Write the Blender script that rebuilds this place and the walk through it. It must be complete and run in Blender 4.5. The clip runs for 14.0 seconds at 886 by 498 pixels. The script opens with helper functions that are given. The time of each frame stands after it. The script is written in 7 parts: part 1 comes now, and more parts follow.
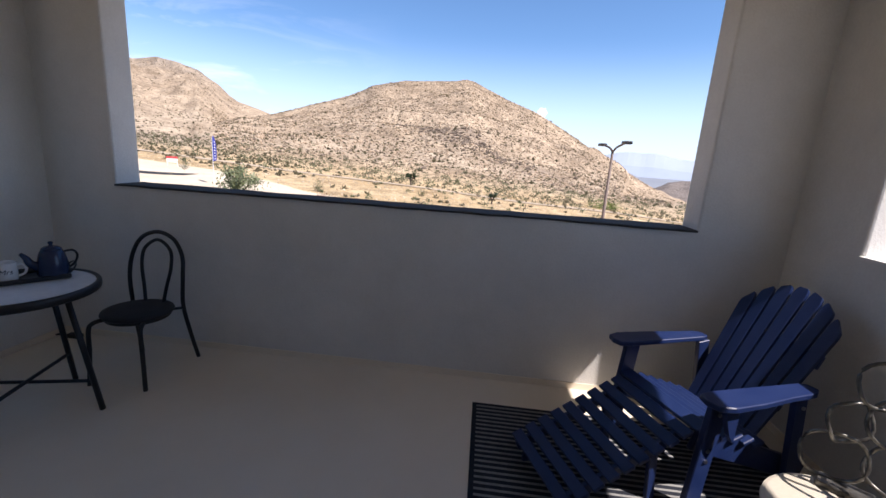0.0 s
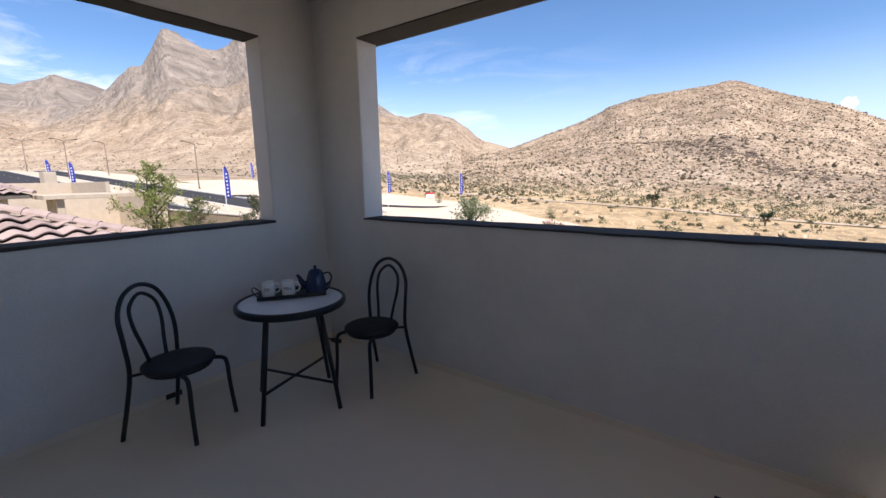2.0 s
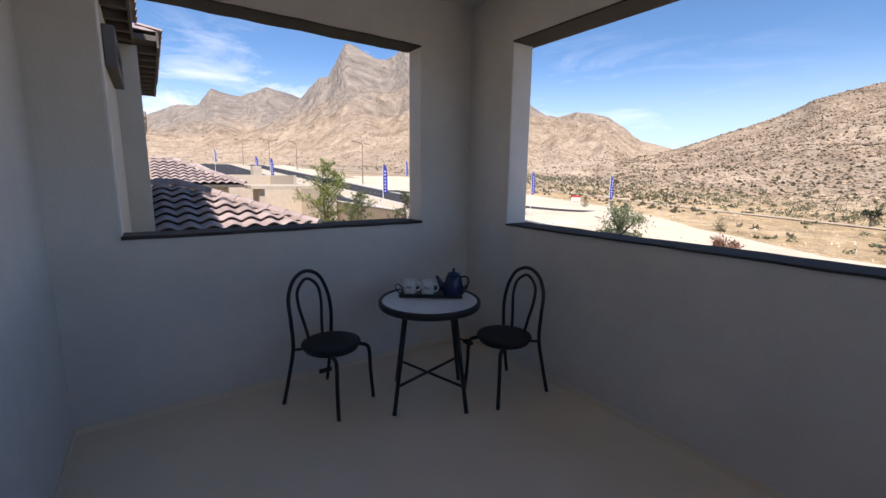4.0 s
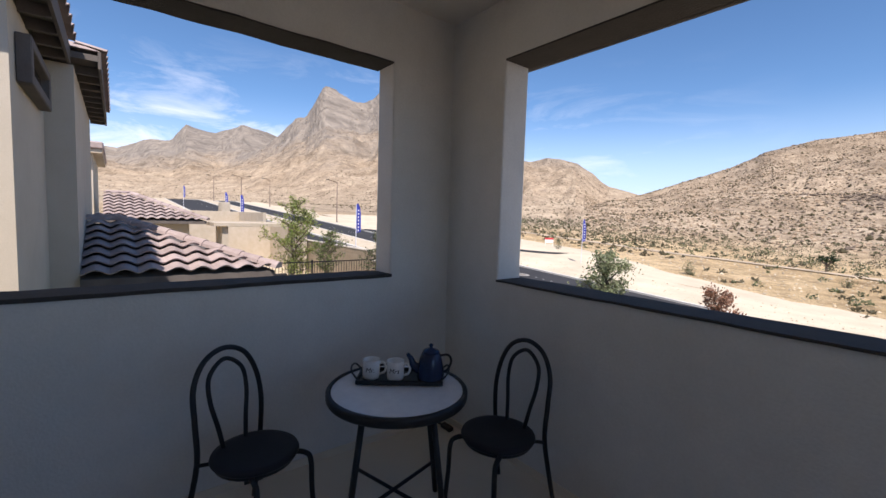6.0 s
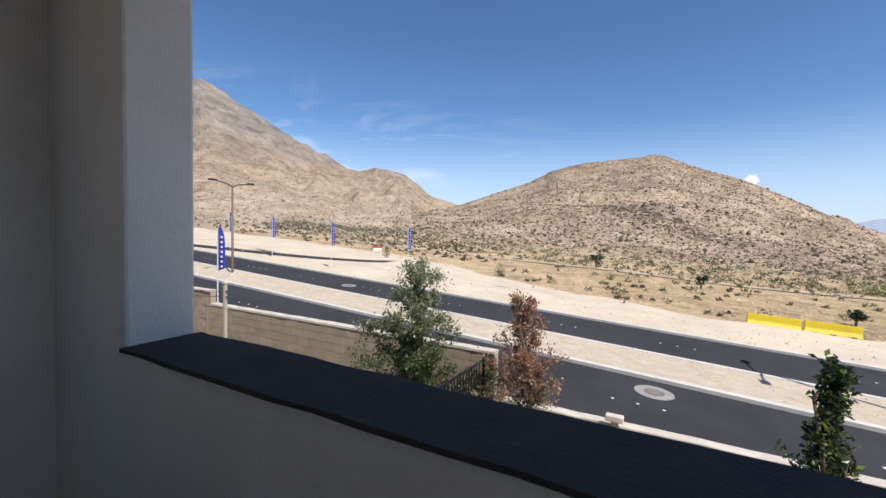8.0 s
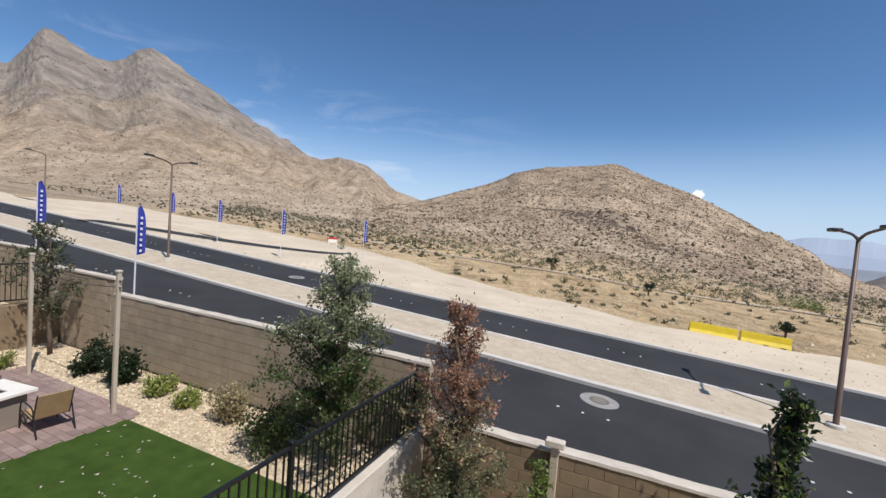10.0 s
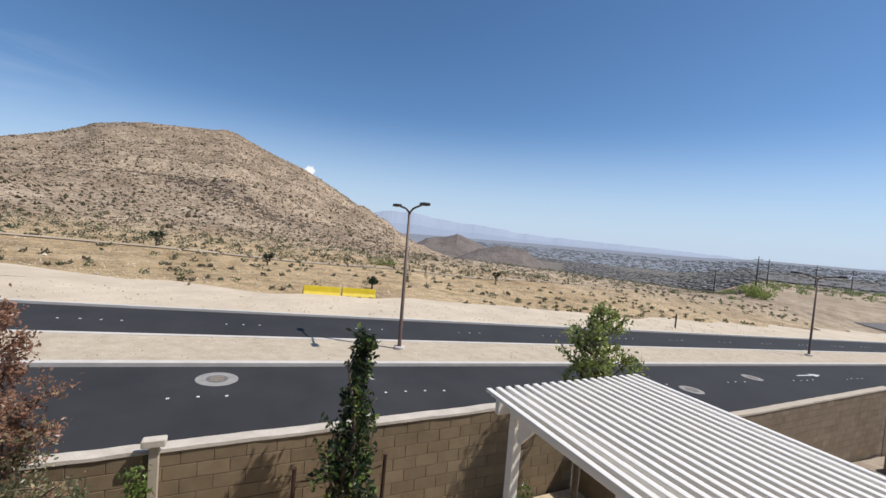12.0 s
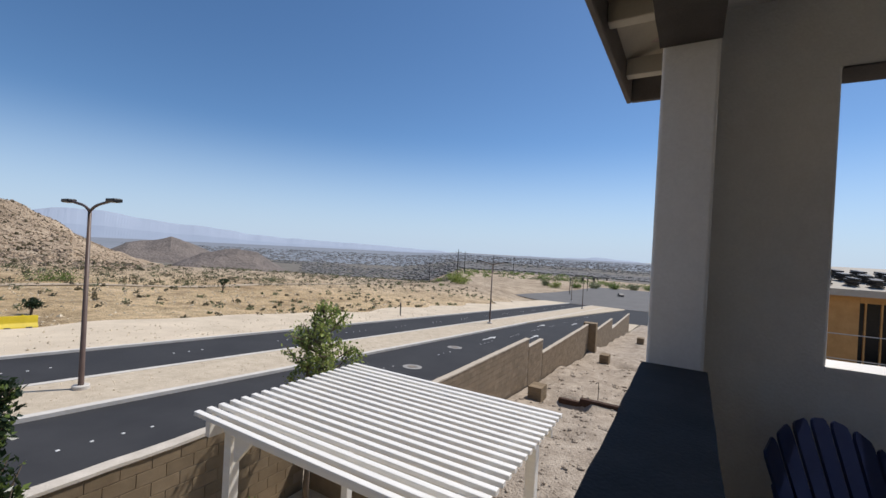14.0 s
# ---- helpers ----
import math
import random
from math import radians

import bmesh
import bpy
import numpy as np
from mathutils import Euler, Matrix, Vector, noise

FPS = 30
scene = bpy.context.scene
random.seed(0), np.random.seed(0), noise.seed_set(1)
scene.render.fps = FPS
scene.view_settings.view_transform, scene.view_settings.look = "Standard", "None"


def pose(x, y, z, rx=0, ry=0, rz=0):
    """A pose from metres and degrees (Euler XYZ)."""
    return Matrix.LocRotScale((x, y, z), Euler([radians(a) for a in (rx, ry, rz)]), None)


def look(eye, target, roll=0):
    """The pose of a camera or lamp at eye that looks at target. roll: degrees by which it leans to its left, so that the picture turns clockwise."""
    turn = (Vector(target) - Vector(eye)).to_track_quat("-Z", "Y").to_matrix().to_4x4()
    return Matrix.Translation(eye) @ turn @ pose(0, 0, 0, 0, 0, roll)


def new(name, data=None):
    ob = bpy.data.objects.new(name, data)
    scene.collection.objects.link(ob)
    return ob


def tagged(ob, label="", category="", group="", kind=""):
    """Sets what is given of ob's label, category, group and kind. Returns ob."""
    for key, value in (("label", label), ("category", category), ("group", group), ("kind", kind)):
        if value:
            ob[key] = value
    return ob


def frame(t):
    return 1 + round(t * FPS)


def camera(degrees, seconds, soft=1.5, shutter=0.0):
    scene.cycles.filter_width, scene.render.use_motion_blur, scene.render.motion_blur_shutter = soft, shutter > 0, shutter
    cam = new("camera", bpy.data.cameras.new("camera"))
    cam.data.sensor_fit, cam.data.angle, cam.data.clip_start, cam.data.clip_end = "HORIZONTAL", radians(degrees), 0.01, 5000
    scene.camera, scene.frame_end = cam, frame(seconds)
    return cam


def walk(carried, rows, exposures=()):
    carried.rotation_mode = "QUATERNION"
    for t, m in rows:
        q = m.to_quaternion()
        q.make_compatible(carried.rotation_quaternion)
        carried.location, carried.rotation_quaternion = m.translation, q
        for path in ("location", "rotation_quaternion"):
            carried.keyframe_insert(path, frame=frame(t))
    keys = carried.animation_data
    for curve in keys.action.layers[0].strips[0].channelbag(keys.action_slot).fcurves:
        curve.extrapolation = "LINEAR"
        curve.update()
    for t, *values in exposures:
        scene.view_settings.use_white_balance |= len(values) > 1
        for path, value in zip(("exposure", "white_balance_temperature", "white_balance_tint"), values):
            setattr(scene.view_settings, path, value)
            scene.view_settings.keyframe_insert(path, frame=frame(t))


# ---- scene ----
cam = camera(93.0, 14.0)
PATH = [
    (0, (2.998, -2.646, 1.464), (2.831, -0.7, 1.034), 4.0),
    (0.5, (2.937, -2.549, 1.461), (2.666, -0.6, 1.104), 2.0),
    (1, (2.966, -2.487, 1.465), (2.427, -0.586, 1.15), 0.5),
    (1.5, (3.051, -2.408, 1.468), (2.183, -0.635, 1.147), -0.3),
    (2, (3.074, -2.388, 1.453), (1.902, -0.804, 1.114), -1.0),
    (2.5, (3.067, -2.368, 1.464), (1.662, -0.991, 1.105), -1.0),
    (3, (3.049, -2.373, 1.475), (1.512, -1.15, 1.095), -0.6),
    (3.2, (3.054, -2.362, 1.474), (1.481, -1.188, 1.091), -0.7),
    (5.3, (2.696, -2.288, 1.533), (1.051, -1.169, 1.325), 2.9),
    (5.5, (2.62, -2.213, 1.53), (0.989, -1.071, 1.347), 2.9),
    (6, (2.416, -1.933, 1.516), (0.844, -0.706, 1.369), 1.8),
    (6.5, (2.192, -1.655, 1.49), (0.731, -0.298, 1.336), -0.8),
    (7, (2.096, -1.315, 1.474), (0.856, 0.245, 1.306), -2.1),
    (7.5, (2.032, -0.939, 1.487), (0.98, 0.758, 1.373), -1.1),
    (7.7, (2.005, -0.817, 1.495), (0.999, 0.909, 1.406), 0.2),
    (9.8, (1.892, 0.353, 1.514), (0.945, 2.112, 1.432), 3.8),
    (10, (1.901, 0.373, 1.512), (1.087, 2.197, 1.417), 4.4),
    (10.5, (1.956, 0.347, 1.515), (1.58, 2.308, 1.412), 5.0),
    (11, (2.015, 0.346, 1.517), (2.093, 2.342, 1.408), 5.0),
    (11.5, (2.087, 0.343, 1.525), (2.584, 2.278, 1.422), 4.9),
    (12, (2.123, 0.325, 1.546), (2.959, 2.14, 1.456), 4.6),
    (12.5, (2.153, 0.293, 1.559), (3.267, 1.954, 1.494), 4.4),
    (13, (2.178, 0.26, 1.549), (3.533, 1.73, 1.517), 4.2),
    (13.5, (2.2, 0.164, 1.579), (3.758, 1.419, 1.566), 3.8),
    (14, (2.259, 0.064, 1.581), (3.981, 1.082, 1.576), 3.1),
]
walk(cam, [(t, look(eye, target, roll)) for t, eye, target, roll in PATH],
     exposures=[(0.0, 0.66, 6650, 18), (3.2, 0.55, 6650, 18), (5.3, 0.46, 6650, 17), (6.5, 0.38, 6650, 16), (7.7, 0.2, 6550, 14), (9.8, -0.08, 6450, 12), (12.5, -0.15, 6500, 12), (14.0, -0.2, 6450, 12)])

# ---------------------------------------------------------------- light
SUN_TO = Vector((1.0, -0.497, 1.674)).normalized()
world = bpy.data.worlds.new("sky_world")
scene.world = world
world.use_nodes = True
wn = world.node_tree
wn.nodes.clear()
w_out = wn.nodes.new("ShaderNodeOutputWorld")
w_bg = wn.nodes.new("ShaderNodeBackground")
w_sky = wn.nodes.new("ShaderNodeTexSky")
w_sky.sky_type = "NISHITA"
w_sky.sun_disc = False
w_sky.sun_elevation = math.asin(SUN_TO.z)
w_sky.sun_rotation = math.atan2(SUN_TO.x, SUN_TO.y)
w_sky.altitude = 900
w_sky.air_density = 0.8
w_sky.dust_density = 0.45
w_sky.ozone_density = 3.0
w_bg.inputs["Strength"].default_value = 0.13
# thin streaky clouds low over the western ridges
w_tc = wn.nodes.new("ShaderNodeTexCoord")
w_map = wn.nodes.new("ShaderNodeMapping")
w_map.inputs["Scale"].default_value = (2.2, 3.2, 11.0)
w_map.inputs["Rotation"].default_value = (0.0, 0.12, 0.0)
w_noise = wn.nodes.new("ShaderNodeTexNoise")
w_noise.inputs["Scale"].default_value = 1.6
w_noise.inputs["Detail"].default_value = 8
w_noise.inputs["Roughness"].default_value = 0.62
w_noise.inputs["Distortion"].default_value = 0.5
w_ramp = wn.nodes.new("ShaderNodeValToRGB")
w_ramp.color_ramp.elements[0].position = 0.50
w_ramp.color_ramp.elements[1].position = 0.80
w_sep = wn.nodes.new("ShaderNodeSeparateXYZ")
w_west = wn.nodes.new("ShaderNodeMapRange")
w_west.inputs["From Min"].default_value = -0.2
w_west.inputs["From Max"].default_value = -0.95
w_low = wn.nodes.new("ShaderNodeMapRange")
w_low.inputs["From Min"].default_value = 0.34
w_low.inputs["From Max"].default_value = 0.12
w_mul = wn.nodes.new("ShaderNodeMath")
w_mul.operation = "MULTIPLY"
w_mul2 = wn.nodes.new("ShaderNodeMath")
w_mul2.operation = "MULTIPLY"
w_mix = wn.nodes.new("ShaderNodeMix")
w_mix.data_type = "RGBA"
w_mix.inputs["B"].default_value = (8.0, 8.2, 8.6, 1)
wl = wn.links.new
wl(w_tc.outputs["Generated"], w_map.inputs["Vector"])
wl(w_map.outputs["Vector"], w_noise.inputs["Vector"])
wl(w_noise.outputs["Fac"], w_ramp.inputs["Fac"])
wl(w_tc.outputs["Generated"], w_sep.inputs["Vector"])
wl(w_sep.outputs["X"], w_west.inputs["Value"])
wl(w_sep.outputs["Z"], w_low.inputs["Value"])
wl(w_west.outputs["Result"], w_mul.inputs[0])
wl(w_low.outputs["Result"], w_mul.inputs[1])
wl(w_mul.outputs["Value"], w_mul2.inputs[0])
wl(w_ramp.outputs["Color"], w_mul2.inputs[1])
wl(w_mul2.outputs["Value"], w_mix.inputs["Factor"])
# pale haze towards the horizon
w_hz = wn.nodes.new("ShaderNodeMapRange")
w_hz.interpolation_type = "SMOOTHSTEP"
w_hz.inputs["From Min"].default_value = 0.26
w_hz.inputs["From Max"].default_value = -0.02
w_hz.inputs["To Max"].default_value = 0.9
wl(w_sep.outputs["Z"], w_hz.inputs["Value"])
w_mixh = wn.nodes.new("ShaderNodeMix")
w_mixh.data_type = "RGBA"
w_mixh.inputs["B"].default_value = (4.4, 5.6, 7.0, 1)
wl(w_hz.outputs["Result"], w_mixh.inputs["Factor"])
w_hue = wn.nodes.new("ShaderNodeHueSaturation")
w_hue.inputs["Hue"].default_value = 0.4965
w_hue.inputs["Saturation"].default_value = 1.13
w_hue.inputs["Value"].default_value = 1.06
wl(w_sky.outputs["Color"], w_hue.inputs["Color"])
wl(w_hue.outputs["Color"], w_mixh.inputs["A"])
wl(w_mixh.outputs["Result"], w_mix.inputs["A"])
# one small cloud puff just over the hill
w_dist = wn.nodes.new("ShaderNodeVectorMath")
w_dist.operation = "DISTANCE"
w_dist.inputs[1].default_value = (0.1134, 0.9877, 0.1080)
wl(w_tc.outputs["Generated"], w_dist.inputs[0])
w_pn = wn.nodes.new("ShaderNodeTexNoise")
w_pn.inputs["Scale"].default_value = 160.0
wl(w_tc.outputs["Generated"], w_pn.inputs["Vector"])
w_pa = wn.nodes.new("ShaderNodeMath")
w_pa.operation = "MULTIPLY_ADD"
w_pa.inputs[1].default_value = 0.008
wl(w_pn.outputs["Fac"], w_pa.inputs[0])
wl(w_dist.outputs["Value"], w_pa.inputs[2])
w_pr = wn.nodes.new("ShaderNodeMapRange")
w_pr.inputs["From Min"].default_value = 0.0155
w_pr.inputs["From Max"].default_value = 0.0125
wl(w_pa.outputs["Value"], w_pr.inputs["Value"])
w_mixp = wn.nodes.new("ShaderNodeMix")
w_mixp.data_type = "RGBA"
w_mixp.inputs["B"].default_value = (8.5, 8.6, 8.8, 1)
wl(w_pr.outputs["Result"], w_mixp.inputs["Factor"])
wl(w_mix.outputs["Result"], w_mixp.inputs["A"])
wl(w_mixp.outputs["Result"], w_bg.inputs["Color"])
wl(w_bg.outputs["Background"], w_out.inputs["Surface"])

sun = new("sun", bpy.data.lights.new("sun", "SUN"))
sun.data.energy = 5.0
sun.data.angle = radians(0.53)
sun.data.color = (1.0, 0.96, 0.90)
sun.matrix_world = look(SUN_TO * 50, (0, 0, 0))


# ---------------------------------------------------------------- materials
def surf(name, low, high, scale=4.0, rough=0.8, bump=0.15, grain=120.0, metal=0.0, spot=0.0, big=0.6, vary=0.0, depth=0.01, stretch=(1, 1, 1), island=False):
    """A surface with broad mottling, fine grain, relief and, with vary, a change from piece to piece."""
    m = bpy.data.materials.new(name)
    m.use_nodes = True
    t = m.node_tree
    b = t.nodes["Principled BSDF"]
    geo = t.nodes.new("ShaderNodeNewGeometry")
    mp = t.nodes.new("ShaderNodeMapping")
    mp.inputs["Scale"].default_value = stretch
    t.links.new(geo.outputs["Position"], mp.inputs["Vector"])
    n1 = t.nodes.new("ShaderNodeTexNoise")
    n1.inputs["Scale"].default_value = scale
    n1.inputs["Detail"].default_value = 6
    n1.inputs["Roughness"].default_value = big
    n2 = t.nodes.new("ShaderNodeTexNoise")
    n2.inputs["Scale"].default_value = grain
    n2.inputs["Detail"].default_value = 3
    for n in (n1, n2):
        t.links.new(mp.outputs["Vector"], n.inputs["Vector"])
    add = t.nodes.new("ShaderNodeMath")
    add.operation = "MULTIPLY_ADD"
    add.inputs[1].default_value = 0.35
    t.links.new(n2.outputs["Fac"], add.inputs[0])
    t.links.new(n1.outputs["Fac"], add.inputs[2])
    rng = t.nodes.new("ShaderNodeMapRange")
    rng.inputs["From Min"].default_value = 0.45
    rng.inputs["From Max"].default_value = 0.9
    t.links.new(add.outputs["Value"], rng.inputs["Value"])
    mix = t.nodes.new("ShaderNodeMix")
    mix.data_type = "RGBA"
    mix.inputs["A"].default_value = (*low, 1)
    mix.inputs["B"].default_value = (*high, 1)
    t.links.new(rng.outputs["Result"], mix.inputs["Factor"])
    col = mix.outputs["Result"]
    if vary:
        if island:
            rnd = geo.outputs["Random Per Island"]
        else:
            oi = t.nodes.new("ShaderNodeObjectInfo")
            rnd = oi.outputs["Random"]
        vr = t.nodes.new("ShaderNodeMapRange")
        vr.inputs["To Min"].default_value = 1 - vary
        vr.inputs["To Max"].default_value = 1 + vary
        t.links.new(rnd, vr.inputs["Value"])
        hsv = t.nodes.new("ShaderNodeHueSaturation")
        t.links.new(vr.outputs["Result"], hsv.inputs["Value"])
        t.links.new(col, hsv.inputs["Color"])
        col = hsv.outputs["Color"]
    t.links.new(col, b.inputs["Base Color"])
    rr = t.nodes.new("ShaderNodeMapRange")
    rr.inputs["To Min"].default_value = max(0.02, rough - 0.12)
    rr.inputs["To Max"].default_value = min(1.0, rough + 0.08)
    t.links.new(n1.outputs["Fac"], rr.inputs["Value"])
    t.links.new(rr.outputs["Result"], b.inputs["Roughness"])
    b.inputs["Metallic"].default_value = metal
    b.inputs["Specular IOR Level"].default_value = 0.22 if rough > 0.78 else 0.5
    if bump:
        bp = t.nodes.new("ShaderNodeBump")
        bp.inputs["Strength"].default_value = bump
        bp.inputs["Distance"].default_value = depth
        t.links.new(n2.outputs["Fac"], bp.inputs["Height"])
        t.links.new(bp.outputs["Normal"], b.inputs["Normal"])
    return m


M_STUCCO = surf("stucco_greige", (0.66, 0.64, 0.605), (0.79, 0.77, 0.735), 1.6, 0.92, 0.34, 75, depth=0.006, big=0.7)
M_TRIM = surf("dark_trim_paint", (0.05, 0.044, 0.041), (0.08, 0.071, 0.066), 5, 0.85, 0.5, 90, depth=0.006)
M_CEIL = surf("ceiling_stucco", (0.70, 0.66, 0.60), (0.78, 0.74, 0.68), 1.6, 0.92, 0.4, 80, depth=0.005)
M_DECK = surf("deck_coating", (0.78, 0.685, 0.555), (0.86, 0.77, 0.64), 1.1, 0.43, 0.18, 200, depth=0.002)
M_BLACK = surf("black_powder_coat", (0.008, 0.008, 0.010), (0.016, 0.016, 0.02), 20, 0.4, 0.08, 300, depth=0.001)
M_SEAT = surf("black_seat_vinyl", (0.006, 0.006, 0.012), (0.012, 0.012, 0.02), 14, 0.55, 0.2, 220, depth=0.001)
M_MARBLE = surf("white_marble_top", (0.74, 0.75, 0.77), (0.88, 0.885, 0.89), 5, 0.25, 0.0, 30, big=0.75)
M_CERAMIC = surf("white_ceramic", (0.82, 0.81, 0.785), (0.87, 0.86, 0.84), 9, 0.18, 0.0, 60)
M_POT = surf("navy_enamel", (0.008, 0.018, 0.055), (0.014, 0.03, 0.085), 9, 0.18, 0.0, 60)
M_NAVY = surf("navy_poly_lumber", (0.009, 0.020, 0.082), (0.014, 0.030, 0.108), 8, 0.4, 0.15, 160, depth=0.001)
M_STEEL = surf("bolt_steel", (0.45, 0.45, 0.46), (0.6, 0.6, 0.6), 30, 0.35, 0.0, 60, metal=1.0)
M_RUG = surf("rug_dark", (0.012, 0.014, 0.022), (0.03, 0.034, 0.045), 30, 0.95, 0.6, 250, depth=0.003)
M_RUGL = surf("rug_light_stripe", (0.20, 0.20, 0.20), (0.32, 0.32, 0.31), 30, 0.95, 0.6, 250, depth=0.003)
M_CREAM = surf("cream_tabletop", (0.46, 0.42, 0.34), (0.55, 0.50, 0.42), 7, 0.4, 0.05, 90)
M_WIRE = surf("wire_rings", (0.06, 0.055, 0.05), (0.25, 0.24, 0.22), 25, 0.35, 0.0, 90, metal=0.7)
M_ASPHALT = surf("asphalt", (0.029, 0.029, 0.031), (0.047, 0.047, 0.049), 0.35, 0.9, 0.5, 35, depth=0.006)
M_OLDROAD = surf("old_asphalt", (0.12, 0.115, 0.108), (0.17, 0.163, 0.155), 0.2, 0.9, 0.4, 30, depth=0.006)
M_CURB = surf("curb_concrete", (0.50, 0.47, 0.42), (0.62, 0.58, 0.52), 1.2, 0.9, 0.3, 60)
M_RING = surf("manhole_concrete", (0.24, 0.23, 0.212), (0.34, 0.325, 0.30), 4, 0.9, 0.4, 60)
M_MEDIAN = surf("pale_gravel", (0.40, 0.33, 0.24), (0.60, 0.51, 0.385), 1.4, 0.95, 1.0, 22, depth=0.03, big=0.75)
M_SHOULDER = surf("pale_road_dirt", (0.48, 0.40, 0.295), (0.66, 0.56, 0.425), 0.25, 0.95, 0.9, 14, depth=0.03, big=0.7)
M_DIRT = surf("lot_dirt", (0.215, 0.17, 0.125), (0.50, 0.42, 0.33), 1.3, 0.95, 1.0, 14, depth=0.06, big=0.75)
M_GRAVEL = surf("tan_landscape_gravel", (0.42, 0.33, 0.21), (0.72, 0.60, 0.43), 11, 0.95, 1.0, 55, depth=0.02, big=0.8)
M_LAWN = surf("synthetic_lawn", (0.029, 0.058, 0.007), (0.056, 0.098, 0.015), 3, 0.9, 0.8, 160, depth=0.01)
M_BLOCK = surf("tan_block", (0.205, 0.15, 0.092), (0.28, 0.212, 0.135), 3.0, 0.95, 0.7, 90, vary=0.12, depth=0.006)
M_BLOCKJ = surf("tan_block_joined", (0.205, 0.155, 0.104), (0.285, 0.22, 0.152), 3.0, 0.95, 0.7, 90, vary=0.12, depth=0.006, island=True)
# same tan block, lightened: the west walls' brighter light is in the colour
M_BLOCKLIT = surf("tan_block_lit", (0.31, 0.25, 0.178), (0.41, 0.335, 0.245), 3.0, 0.95, 0.7, 90, vary=0.07, depth=0.006, island=True)
M_MORTAR = surf("mortar", (0.245, 0.195, 0.14), (0.32, 0.26, 0.195), 4, 0.95, 0.5, 80)
M_CAP = surf("wall_cap_mortar", (0.46, 0.41, 0.34), (0.62, 0.56, 0.48), 2.5, 0.9, 0.6, 40, depth=0.01)
M_PILASTER = surf("cream_pilaster", (0.44, 0.37, 0.28), (0.52, 0.45, 0.36), 3, 0.9, 0.4, 60)
M_WHITE = surf("white_alumawood", (0.75, 0.715, 0.645), (0.83, 0.795, 0.725), 3, 0.5, 0.1, 140, stretch=(8, 1, 8), depth=0.002)
M_RAIL = surf("black_iron", (0.007, 0.007, 0.008), (0.014, 0.014, 0.015), 12, 0.4, 0.1, 200)
M_BROWNPOLE = surf("bronze_pole", (0.10, 0.062, 0.045), (0.14, 0.09, 0.065), 3, 0.5, 0.1, 120)
M_HEAD = surf("dark_bronze_head", (0.02, 0.018, 0.016), (0.035, 0.03, 0.028), 8, 0.45, 0.1, 100)
M_YELLOW = surf("yellow_plastic", (0.62, 0.46, 0.015), (0.74, 0.56, 0.025), 2, 0.5, 0.15, 50)
M_BLUE = surf("blue_flag_cloth", (0.035, 0.045, 0.26), (0.05, 0.065, 0.34), 4, 0.8, 0.2, 60)
M_FLAGW = surf("flag_white", (0.6, 0.6, 0.64), (0.72, 0.72, 0.75), 4, 0.8, 0.0, 60)
M_RED = surf("red_sign", (0.5, 0.04, 0.05), (0.6, 0.07, 0.07), 4, 0.6, 0.0, 60)
M_BARK = surf("bark", (0.10, 0.075, 0.055), (0.19, 0.15, 0.115), 14, 0.95, 0.8, 60, depth=0.01)
M_STAKE = surf("wood_stake", (0.045, 0.025, 0.018), (0.085, 0.05, 0.035), 12, 0.9, 0.4, 90)
M_TILE = surf("clay_concrete_tile", (0.29, 0.225, 0.205), (0.43, 0.35, 0.325), 2.0, 0.9, 0.4, 60, vary=0.14)
M_TILEJ = surf("clay_concrete_tile_joined", (0.23, 0.165, 0.145), (0.34, 0.26, 0.235), 2.0, 0.9, 0.4, 60, vary=0.14, island=True)
M_HOUSE = surf("house_stucco", (0.46, 0.405, 0.32), (0.54, 0.48, 0.39), 1.5, 0.92, 0.5, 70, depth=0.006)
M_HOUSED = surf("house_stucco_brown", (0.24, 0.20, 0.165), (0.30, 0.255, 0.21), 1.5, 0.92, 0.5, 70, depth=0.006)
M_WOODP = surf("painted_fascia", (0.10, 0.085, 0.075), (0.15, 0.13, 0.115), 4, 0.8, 0.2, 90)
M_RAFTER = surf("pale_soffit_paint", (0.40, 0.36, 0.30), (0.48, 0.44, 0.37), 4, 0.8, 0.2, 90)
M_OSB = surf("orange_sheathing", (0.46, 0.25, 0.09), (0.58, 0.34, 0.14), 3, 0.85, 0.3, 40)
M_STONEPAVE = surf("paver", (0.215, 0.15, 0.135), (0.33, 0.245, 0.22), 3, 0.9, 0.4, 60, vary=0.18)
M_SLING = surf("tan_sling", (0.36, 0.24, 0.12), (0.45, 0.31, 0.17), 8, 0.8, 0.4, 260, depth=0.002)
M_LAMPGLASS = surf("lamp_lens", (0.5, 0.5, 0.48), (0.6, 0.6, 0.58), 8, 0.3, 0.0, 60)
M_PAINT = surf("road_paint", (0.52, 0.52, 0.50), (0.66, 0.66, 0.64), 3, 0.8, 0.2, 50)


def leafy(name, a, b, rough=0.36):
    m = surf(name, a, b, 6, rough, 0.0, 40, vary=0.35, island=True)
    t = m.node_tree
    p = t.nodes["Principled BSDF"]
    out = [n for n in t.nodes if n.type == "OUTPUT_MATERIAL"][0]
    thin = t.nodes.new("ShaderNodeBsdfTranslucent")
    t.links.new(p.inputs["Base Color"].links[0].from_socket, thin.inputs["Color"])
    both = t.nodes.new("ShaderNodeMixShader")
    both.inputs["Fac"].default_value = 0.46
    t.links.new(p.outputs["BSDF"], both.inputs[1])
    t.links.new(thin.outputs["BSDF"], both.inputs[2])
    t.links.new(both.outputs["Shader"], out.inputs["Surface"])
    return m


